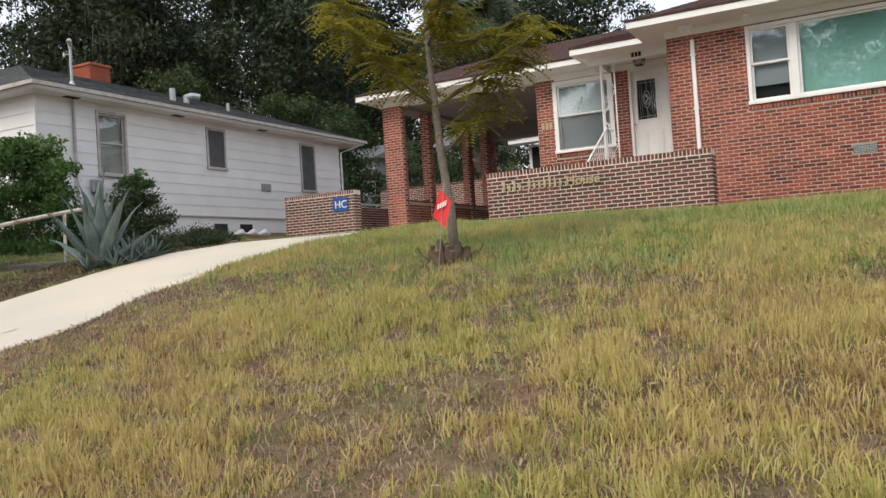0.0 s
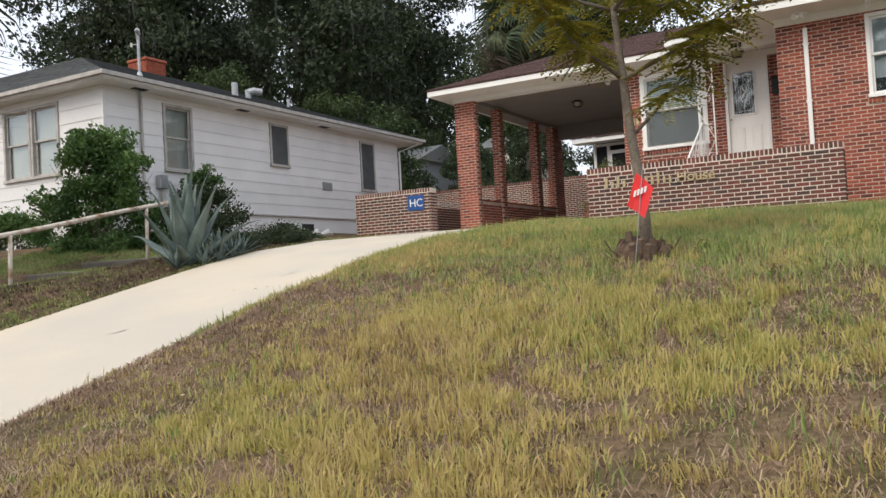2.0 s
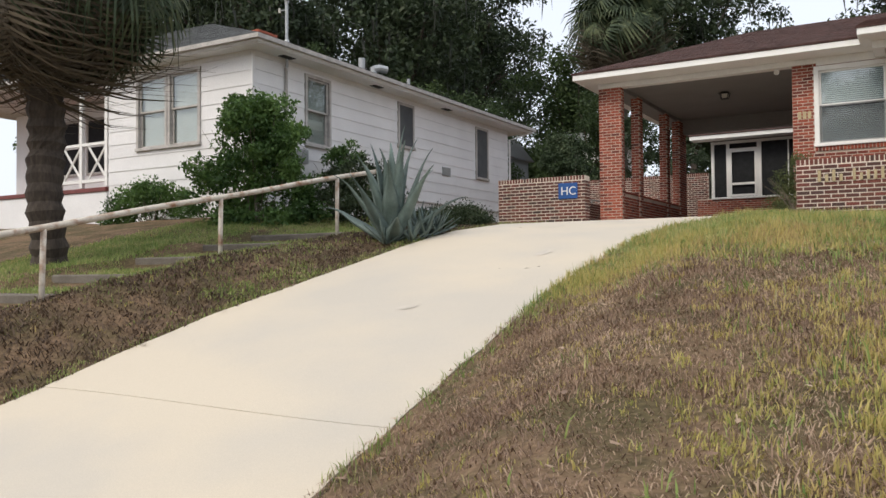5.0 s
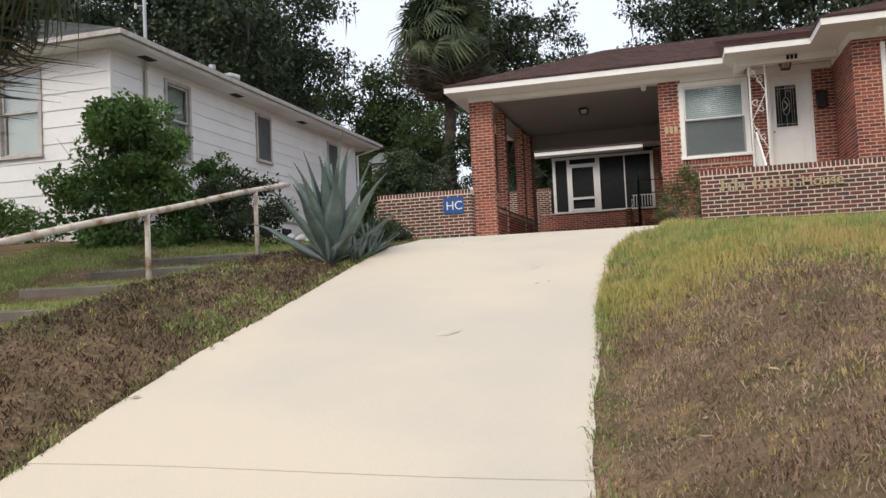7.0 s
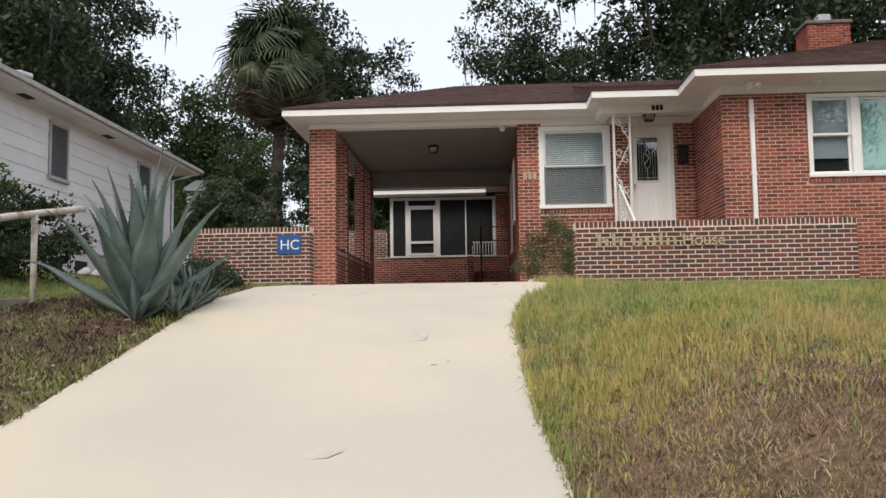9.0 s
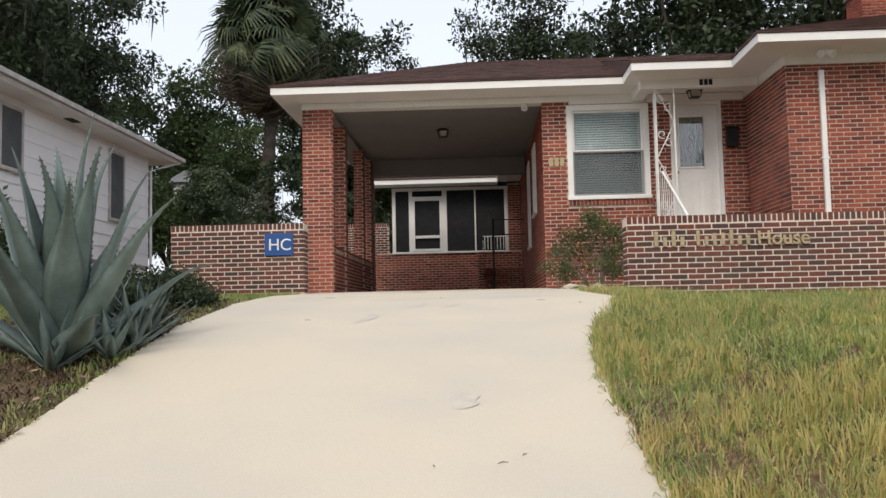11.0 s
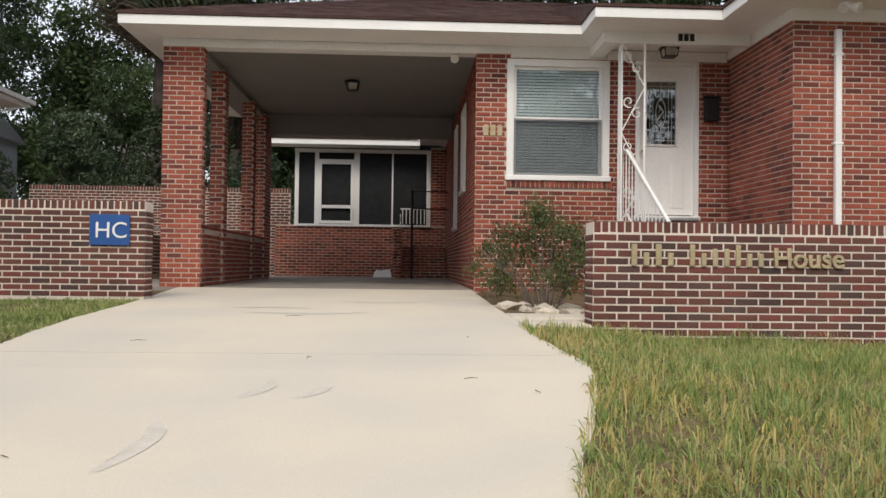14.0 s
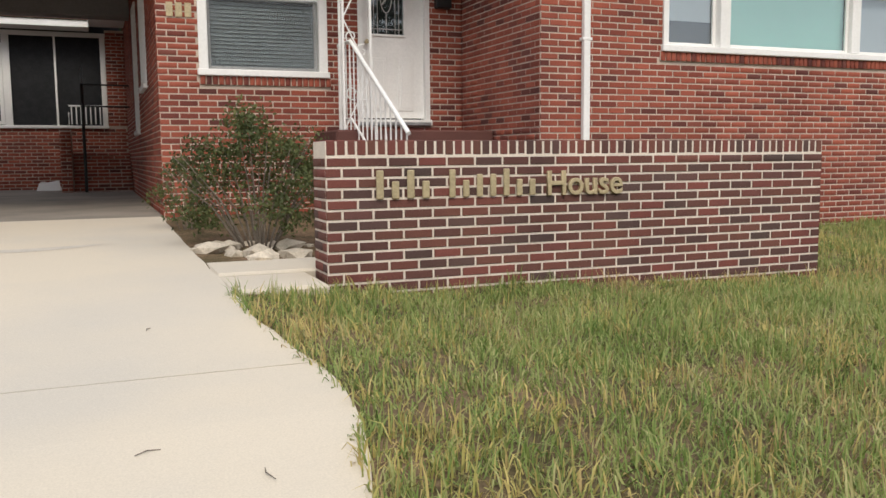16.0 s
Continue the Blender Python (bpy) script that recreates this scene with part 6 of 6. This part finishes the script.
def young_tree(x, y):
    rng = np.random.RandomState(6)
    z0 = gz(x, y)
    t = thing("young_tree", "slender young tree with yellowing feathery leaves", "tree", pose(x, y, z0))
    m = Mesh()
    trunk = [(0.05, 0, -0.1), (0.03, 0, 0.5), (-0.03, 0, 1.0), (-0.08, 0.03, 1.5), (-0.13, 0.05, 2.1), (-0.12, 0.05, 2.8), (-0.1, 0, 3.6)]
    m.tube(trunk, [0.055, 0.044, 0.040, 0.035, 0.027, 0.018, 0.007], 9)
    limbs = []
    spec = [(2, 0.5, 0.75, 0.9, 0), (3, 2.7, 0.5, 0.6, 0), (3, 0.1, 1.1, 0.6, 1), (4, 3.4, 0.95, 0.55, 1), (4, 5.5, 0.8, 0.4, 1), (4, 1.6, 0.8, 0.5, 1), (5, 3.0, 0.8, 0.5, 1),
            (5, 0.3, 0.9, 0.5, 1), (5, 4.6, 0.7, 0.6, 1), (5, 2.0, 0.7, 0.5, 1), (6, 1.0, 0.6, 0.3, 1), (6, 4.0, 0.6, 0.35, 1), (3, 4.0, 0.9, 0.75, 1), (4, 0.6, 1.0, 0.25, 1)]
    for k, a, ln, up, leafy in spec:
        b = Vector(trunk[k])
        e = b + Vector((math.cos(a) * ln, math.sin(a) * ln, up))
        mid = b.lerp(e, 0.5) + Vector((0, 0, -0.08))
        m.tube([b, mid, e], [0.018, 0.012, 0.005], 6)
        limbs.append((b, mid, e))
    part("trunk", m, M_GREYBARK, t, smooth=True)
    V = []
    for b, mid, e in limbs:
        for k in range(64):
            u = rng.uniform(0.35, 1.05)
            p = np.array(mid.lerp(e, u * 2 - 1) if u > 0.5 else b.lerp(mid, u * 2))
            a = rng.uniform(0, 6.28)
            d = np.array([math.cos(a), math.sin(a), rng.uniform(-0.5, 0.35)])
            d /= np.linalg.norm(d)
            s = np.cross(d, [0, 0, 1])
            s /= np.linalg.norm(s)
            L = rng.uniform(0.2, 0.36)
            for q in range(9):
                v = (q + 1) / 9
                c = p + d * L * v + np.array([0, 0, -0.10 * v * v])
                for side in (-1, 1):
                    ld = (s * side + d * 0.5)
                    ld /= np.linalg.norm(ld)
                    ll = 0.088 * (1 - 0.4 * v)
                    wd = d * 0.017
                    V += [c, c + ld * ll * 0.5 + wd, c + ld * ll + np.array([0, 0, -0.012]), c + ld * ll * 0.5 - wd]
    part("foliage", leaf_mesh("foliage", np.array(V), M_YELLEAF), M_YELLEAF, t)
    s = thing("cut_stump", "ring of dark cut stems round the young trunk", "stump", pose(x, y, z0))
    for i in range(17):
        a = i * 2.4 + rng.uniform(-0.2, 0.2)
        r = 0.05 + 0.012 * i * rng.uniform(0.7, 1)
        h = rng.uniform(0.10, 0.27) * (1.1 - 0.03 * i)
        lean = rng.uniform(1.0, 1.5)
        part("stub", Mesh().tube([(math.cos(a) * r, math.sin(a) * r, -0.06), (math.cos(a) * r * 1.1, math.sin(a) * r * 1.1, h * 0.55), (math.cos(a) * r * lean, math.sin(a) * r * lean, h)],
                                 [0.055, 0.042, 0.026], 6), M_STUMP, s)
    for i in range(4):
        a = i * 1.7 + 0.4
        part("twig", Mesh().tube([(math.cos(a) * 0.18, math.sin(a) * 0.18, 0), (math.cos(a) * 0.27, math.sin(a) * 0.27, 0.07), (math.cos(a) * 0.32, math.sin(a) * 0.32, 0.15)], 0.007, 5), M_STUMP, s)
    f = thing("red_yard_flag", "small red plastic yard flag with white marks", "flag", pose(x + 0.03, y - 0.3, z0, 0, 8, 0))
    part("stake", Mesh().tube([(0, 0, -0.1), (0, 0, 0.72)], 0.004, 6), M_METAL, f)
    fl = Mesh()
    for i in range(5):
        a, b = -0.09 + i * 0.047, 0.014 * math.sin(i * 1.2)
        fl.v += [(a - 0.03, b, 0.40 - 0.022 * i), (a + 0.03, b, 0.67 - 0.03 * i)]
    fl.f = [(2 * i, 2 * i + 2, 2 * i + 3, 2 * i + 1) for i in range(4)]
    so_ = part("sheet", fl, M_RED, f)
    so_.rotation_euler = (0, 0, radians(-20))
    for i in range(4):
        x0, z0_ = -0.06 + i * 0.032, 0.475 + 0.012 * i
        part("mark", Mesh().add([(x0, -0.012, z0_), (x0 + 0.02, -0.012, z0_ + 0.006), (x0 + 0.026, -0.012, z0_ + 0.055), (x0 + 0.006, -0.012, z0_ + 0.05),
                                 (x0, -0.008, z0_), (x0 + 0.02, -0.008, z0_ + 0.006), (x0 + 0.026, -0.008, z0_ + 0.055), (x0 + 0.006, -0.008, z0_ + 0.05)],
                                [(0, 1, 2, 3), (7, 6, 5, 4), (0, 4, 5, 1), (1, 5, 6, 2), (2, 6, 7, 3), (3, 7, 4, 0)]), M_SIGNWHITE, so_)


young_tree(-3.12, 7.2)

# ---- pipe railing and old garden steps ----
rail = thing("pipe_railing", "rusty white-painted pipe handrail beside old steps", "railing")


def rail_z(y):
    return 1.705 + (y - 5.2) * 0.1965


part("handrail", Mesh().tube([(-12.2 + 0.006 * math.sin(y * 3), y, rail_z(y) + 0.008 * math.sin(y * 2.1)) for y in np.arange(1.4, 11.3, 0.49)], 0.036, 10), M_RUST, rail, smooth=True)
for y in (2.75, 5.23, 7.73, 10.18):
    part("post", Mesh().tube([(-12.17, y - 0.05, gz(-12.2, y) - 0.2), (-12.2, y, rail_z(y))], 0.03, 10), M_RUST, rail, smooth=True)
old_steps = thing("garden_steps", "sunken old concrete garden steps in the grass bank", "steps")
for i, (y, z) in enumerate(zip(STEP_Y, STEP_Z)):
    xl = -14.15 + 0.06 * math.sin(i * 2.3)
    st = Mesh().cbox(xl, -12.30, y - 0.02, y + 0.24, z - 0.10, z + 0.025, 0.018)
    st.box(xl + 0.02, -12.32, y + 0.005, y + 0.22, z - 0.35, z - 0.101)
    part("step", st, M_OLDCONC, old_steps)

for i, (x, y, l, w, a) in enumerate(((-8.75, 12.35, 0.45, 0.05, 70), (-8.45, 12.3, 0.4, 0.045, 60), (-9.1, 11.4, 0.7, 0.06, 85), (-8.3, 9.0, 0.35, 0.12, 100), (-8.9, 15.9, 1.3, 0.09, 4),
                                     (-9.3, 16.6, 0.9, 0.07, 176), (-8.2, 17.4, 1.1, 0.1, 8), (-8.6, 6.4, 0.3, 0.1, 20))):
    sm2, rr2 = Mesh(), random.Random(i)
    n2 = 14
    ring = [(l / 2 * math.cos(q) * rr2.uniform(0.8, 1.1), w * math.sin(q) * rr2.uniform(0.6, 1.2) + 0.12 * l * math.cos(q) ** 2, 0) for q in [2 * math.pi * k / n2 for k in range(n2)]]
    sm2.add([(0, 0.03 * l, 0)] + ring, [(0, k + 1, (k + 1) % n2 + 1) for k in range(n2)])
    slope = math.degrees(math.atan((float(drive_z(y + 0.3, x)) - float(drive_z(y - 0.3, x))) / 0.6))
    ob = part("scuff", sm2, M_STAIN, driveway, "faint grey tyre scuff")
    ob.matrix_basis = pose(x, y, float(drive_z(y, x)) + 0.0145, slope, 0, 0) @ pose(0, 0, 0, 0, 0, a)

# ---- small things ----
walkway = thing("walkway", "short concrete walkway behind the name wall", "path", kind="structure")
part("slab", Mesh().cbox(-6.98, -5.4, 15.62, 16.3, 2.0, 2.185, 0.02), M_CONC, walkway)
part("slab", Mesh().cbox(-6.98, -6.36, 14.95, 15.61, 2.0, 2.165, 0.02), M_CONC, walkway)
rng0 = random.Random(5)
for i in range(22):
    x, y, s = rng0.uniform(-6.95, -5.7), rng0.uniform(16.35, 17.4), rng0.uniform(0.05, 0.17)
    bm = bmesh.new()
    bmesh.ops.create_icosphere(bm, subdivisions=1, radius=s)
    for v in bm.verts:
        v.co = Vector((v.co.x * rng0.uniform(0.8, 1.3), v.co.y * rng0.uniform(0.7, 1.2), v.co.z * rng0.uniform(0.3, 0.6)))
    me = bpy.data.meshes.new("rock")
    bm.to_mesh(me)
    bm.free()
    me.materials.append(M_SAND)
    ob = tagged(new("rock", me), "pale broken limestone rock in the shrub bed", "rock", group="rocks in the shrub bed")
    ob.matrix_basis = pose(x, y, gz(x, y) + s * 0.15, 0, 0, rng0.uniform(0, 360))
for i, (x, y, l, a) in enumerate(((-7.6, 12.6, 0.16, 20), (-8.6, 13.2, 0.22, 80), (-9.6, 11.2, 0.12, 140), (-8.1, 8.1, 0.1, 30), (-8.4, 8.05, 0.08, 100), (-8.0, 8.2, 0.07, 60), (-9.0, 15.6, 0.3, 5),
                                    (-7.5, 14.2, 0.12, 70), (-9.9, 13.9, 0.2, 15), (-7.25, 12.35, 0.22, 95))):
    l *= 0.55
    tw = Mesh().tube([(-l / 2, 0, 0.006), (0, l * 0.12, 0.010), (l / 2, 0, 0.006)], [0.0018, 0.0025, 0.0012], 5)
    ob = part("twig", tw, M_GREYBARK)
    tagged(ob, "thin fallen twig on the concrete drive", "twig", "twigs on the drive")
    ob.matrix_basis = pose(x, y, float(drive_z(y, x)) + 0.010, 0, 0, a)
for i, (x, y, w, a) in enumerate(((-12.35, 9.3, 0.5, 20), (-11.2, 13.2, 0.35, 60))):
    ob = part("flat_stone", Mesh().cbox(-w / 2, w / 2, -0.13, 0.13, -0.03, 0.035, 0.015), M_OLDCONC)
    tagged(ob, "flat weathered stone lying in the grass", "stone")
    ob.matrix_basis = pose(x, y, gz(x, y) + 0.03, 0, 0, a)
bag = Mesh()
for i in range(3):
    bag.tube([(WX + 0.45 + 0.06 * i, 18.9 + 0.45 * i, 2.62), (WX + 0.5 + 0.06 * i, 19.15 + 0.45 * i, 2.70), (WX + 0.5 + 0.06 * i, 19.4 + 0.45 * i, 2.60)], [0.05, 0.10, 0.03], 8)
tagged(part("plastic_sheet", bag, M_WHITE), "crumpled white plastic sheet by the foundation", "sheet")


def far_house(x, y, z, w, d, h, material, label):
    t = thing("far_house", label, "house", pose(x, y, z))
    part("wall", pierced(Mesh(), "x", -w / 2, w / 2, -d / 2, -d / 2 + 0.2, -1, h, [(-0.5, 0.4, 0.9, 2.0)]), material, t)
    part("wall", Mesh().box(w / 2 - 0.2, w / 2, -d / 2 + 0.2, d / 2, -1, h), material, t)
    part("wall", Mesh().box(-w / 2, -w / 2 + 0.2, -d / 2 + 0.2, d / 2, -1, h), material, t)
    wn_ = part("window", casing(0.9, 1.1, 0.08), M_WHITE, t, at=pose(-0.5, -d / 2, 0.9))
    sill(wn_, 0.9, 0.10, 0.03, M_WHITE)
    part("pane", Mesh().box(0.05, 0.85, 0.08, 0.09, 0.02, 1.05), M_DARK, wn_)
    part("corner_board", Mesh().cbox(w / 2 - 0.14, w / 2 + 0.01, -d / 2 - 0.02, -d / 2 + 0.0, -1, h, 0.004), M_WHITE, t)
    e = 0.3
    part("roof", Mesh().add([(-w / 2 - e, -d / 2 - e, h), (w / 2 + e, -d / 2 - e, h), (w / 2 + e, d / 2 + e, h), (-w / 2 - e, d / 2 + e, h), (-w / 2 - e, 0, h + d * 0.22), (w / 2 + e, 0, h + d * 0.22)],
                            [(3, 2, 1, 0), (0, 1, 5, 4), (2, 3, 4, 5), (1, 2, 5), (3, 0, 4)]), M_METAL, t, "pale metal roof")


far_house(-28.3, 45, 5.0, 5.0, 5.0, 3.0, M_GREYHOUSE, "small grey house with white trim seen far behind")
far_house(-21.7, 48, 5.0, 3.4, 4.5, 3.6, M_OLDWHITE, "small white outbuilding seen far through the carport")

# ---- grass ----


def value_noise(x, y, s, seed):
    r = np.random.RandomState(seed).uniform(0, 1, (64, 64))
    u, v = x / s, y / s
    i, j = np.floor(u).astype(int), np.floor(v).astype(int)
    a, b = u - i, v - j
    a, b = a * a * (3 - 2 * a), b * b * (3 - 2 * b)
    g = lambda p, q: r[p % 64, q % 64]
    return (g(i, j) * (1 - a) + g(i + 1, j) * a) * (1 - b) + (g(i, j + 1) * (1 - a) + g(i + 1, j + 1) * a) * b


def blades(n_tufts, per, x0, x1, y0, y1, keep, length, width, seed, spread=0.05, lean=0.55, flat=0.0):
    """Tufts of bent, tapered blades over a stretch of ground. keep: chance and length by place."""
    rng = np.random.RandomState(seed)
    x, y = rng.uniform(x0, x1, n_tufts), rng.uniform(y0, y1, n_tufts)
    c, scale = keep(x, y)
    on = rng.uniform(0, 1, n_tufts) < c
    x, y, scale = x[on], y[on], scale[on]
    k = len(x)
    x = np.repeat(x, per) + rng.normal(0, spread, k * per)
    y = np.repeat(y, per) + rng.normal(0, spread, k * per)
    eL, eR = np.interp(y, EDGE_Y, EDGE_L), np.interp(y, EDGE_Y, EDGE_R)
    ok = ~((x > eL + 0.015) & (x < eR - 0.03))
    L = length * np.repeat(scale * rng.uniform(0.6, 1.25, k), per) * rng.uniform(0.55, 1.15, k * per)
    x, y, L = x[ok], y[ok], L[ok]
    n = len(x)
    z = ground_z(x, y) - 0.008
    a = 4 * math.pi * value_noise(x + 20, y + 20, 0.2, seed + 7) + rng.normal(0, 1.1, n)
    ln = flat + np.abs(rng.normal(0, lean, n))
    d = np.stack([np.cos(a), np.sin(a), np.zeros(n)], 1)
    f = rng.uniform(0, 2 * math.pi, n)
    s = np.stack([np.cos(f), np.sin(f), np.zeros(n)], 1) * (width * rng.uniform(0.6, 1.3, n) / 2)[:, None]
    P = np.stack([x, y, z], 1)
    up = np.array([0, 0, 1.0])
    mid = P + (d * np.sin(ln * 0.6)[:, None] + up * np.cos(ln * 0.6)[:, None]) * (L * 0.55)[:, None]
    tip = mid + (d * np.sin(ln * 1.8)[:, None] + up * np.cos(ln * 1.8)[:, None]) * (L * 0.45)[:, None]
    return np.stack([P - s, P + s, mid - s * 0.85, mid + s * 0.85, tip], 1).reshape(-1, 3)


def clear_of_walls(x, y):
    wall = (x > -6.33) & (x < -2.0) & (y > SY - 0.03)
    bed = (y > 17.85) & (x > -3.3)
    behind = (y > 14.95) & (x < -6.3) & (x > -7.2)
    far = (y > 15.2) & (x < -3.3) & (x > -7.1)
    hc = (y > HY - 0.03) & (x > -13.1) & (x < -10.8)
    steps = (x > -14.2) & (x < -12.32) & (np.min([np.abs(y - q + 0.02) for q in STEP_Y], axis=0) < 0.26)
    house_ = (x < WX + 0.03) & (y > WY0 - 0.03)
    return ~(wall | bed | behind | far | hc | steps | house_)


def dry_keep(x, y):
    p = 0.34 * value_noise(x + 1.5, y, 1.3, 1) + 0.26 * value_noise(x + 1.5, y, 0.45, 2) + 0.40 * value_noise(x, y + 9, 0.15, 3)
    bare = np.clip((p - 0.41) * 10.0, 0.06, 1)
    bank = 1 - 0.9 * ease(4.0, 1.6, x + 7.4) * ease(7.4, 6.0, y) * (x > -8)
    left = np.where(x < -9, np.where(x > -12.2, 0.07, 0.25), 1.0)
    c = bare * bank * left * np.interp(y, [0, 6.5, 10.5, 20], [1, 1, 0.5, 0.4])
    return c * clear_of_walls(x, y), np.clip(0.55 + p * 0.9, 0.5, 1.3) * np.where(x < -9, 0.6, 0.35 + 0.65 * bank)


def green_keep(x, y):
    p = 0.6 * value_noise(x, y, 1.7, 5) + 0.4 * value_noise(x, y, 0.5, 6)
    c = np.interp(y, [0, 4.5, 6.8, 8.6, 20], [0.10, 0.16, 0.55, 1, 1]) * np.clip(0.3 + (p - 0.25) * 2.5, np.where(y > 9, 0.35, 0.1), 1)
    bank = 1 - 0.85 * ease(3.6, 1.4, x + 7.4) * ease(7.5, 6.2, y) * (x > -8)
    edge = np.minimum(np.abs(x - np.interp(y, EDGE_Y, EDGE_R)), np.abs(x - np.interp(y, EDGE_Y, EDGE_L)))
    c = c * bank * np.where(x < -9, np.where(y > 13.2, 0.9, np.where(x < -12.1, 1.6, 0.2)), 1)
    c = np.maximum(c, np.maximum(0.8 * (edge < 0.16), 0.9 * (edge < 0.6) * (p > 0.55)))
    return c * clear_of_walls(x, y), np.clip(0.6 + p * 0.6, 0.5, 1.3) * np.where(x < -9, 0.75, 1)


def thatch_keep(x, y):
    p = value_noise(x, y, 0.9, 9)
    left = (x < -10) & (x > -12.3)
    bank = (x > -8) & (x < -3.8) & (y < 7.2)
    return np.where(left, 0.95, np.where(bank, 0.9, 0.7)) * clear_of_walls(x, y), 0.7 + 0.6 * p


def bank_keep(x, y):
    p = 0.5 * value_noise(x, y, 0.9, 19) + 0.5 * value_noise(x, y, 0.3, 20)
    return np.clip((p - 0.3) * 3.5, 0.1, 1) * ease(7.9, 6.7, y) * clear_of_walls(x, y), 0.6 + 0.9 * p


def grass(name, sets, material, label):
    V = np.concatenate(sets)
    k = np.arange(len(V) // 5)[:, None] * 5
    F = np.concatenate([k + np.array(q) for q in ((0, 1, 2), (1, 3, 2), (2, 3, 4))])
    tagged(new(name, tri_mesh(name, V, F, material)), label, "grass", kind="stuff")


grass("dry_lawn", [blades(34000, 14, -7.6, 3.5, 2.0, 11.0, dry_keep, 0.105, 0.0068, 41, 0.030, 0.7),
                   blades(20000, 6, -7.6, 3.5, 11.0, 18.0, dry_keep, 0.125, 0.0075, 42, 0.05, 1.1),
                   blades(7000, 5, -16.5, -9.8, 2.0, 14.0, dry_keep, 0.10, 0.009, 43),
                   blades(9000, 4, 3.0, 12.0, -1.5, 17.0, dry_keep, 0.12, 0.011, 44),
                   blades(6000, 4, -6.0, 3.5, -1.8, 2.2, dry_keep, 0.12, 0.010, 45)], M_GRASS, "dry yellowing lawn grass in tufts")
grass("green_grass", [blades(42000, 8, -7.6, 3.0, 6.2, 18.2, green_keep, 0.14, 0.0072, 51, 0.045, 1.6),
                      blades(9000, 6, -7.6, 4.0, 2.0, 7.5, green_keep, 0.12, 0.008, 52),
                      blades(9000, 4, 2.5, 11.0, 5.0, 17.8, green_keep, 0.13, 0.011, 54),
                      blades(36000, 5, -16.3, -9.9, 3.0, 18.0, green_keep, 0.10, 0.011, 53, 0.05, 0.8)], M_GREENGRASS, "longer green grass near the walls and drive")
grass("dead_thatch", [blades(34000, 5, -7.6, 3.0, 1.6, 9.0, thatch_keep, 0.085, 0.0055, 61, 0.05, 0.4, 0.75),
                      blades(17000, 6, -7.6, -2.6, 3.5, 9.5, bank_keep, 0.055, 0.006, 63, 0.035, 0.8)], M_THATCH, "brown dead thatch lying on the soil")
grass("leaf_litter", [blades(11000, 5, -12.4, -10.0, 1.0, 14.0, thatch_keep, 0.085, 0.011, 62, 0.06, 0.35, 0.8)], M_MULCH, "dark brown litter on the bank beside the drive")
rl = np.random.RandomState(77)
lx = np.concatenate([rl.uniform(-7.3, 2.5, 380), rl.uniform(-12.2, -10.4, 120)])
ly = np.concatenate([rl.uniform(2.5, 10, 380), rl.uniform(3, 12, 120)])
LP = np.stack([lx, ly, ground_z(lx, ly) + 0.035], 1)
fallen = leaves_at(LP, 0.075, rl, 0.45)
fallen[:, 2] = np.repeat(LP[:, 2], 4) + (fallen[:, 2] - np.repeat(LP[:, 2], 4)) * 0.3
tagged(new("fallen_leaves", leaf_mesh("fallen_leaves", fallen, M_THATCH)), "scattered dry fallen leaves on the lawn", "leaves", kind="stuff")

# ---- brickwork ----
for wall, stack, origin, along, out, material, pieces in WALLS_TO_LAY:
    lay(wall, stack, origin, along, out, material, pieces=pieces)
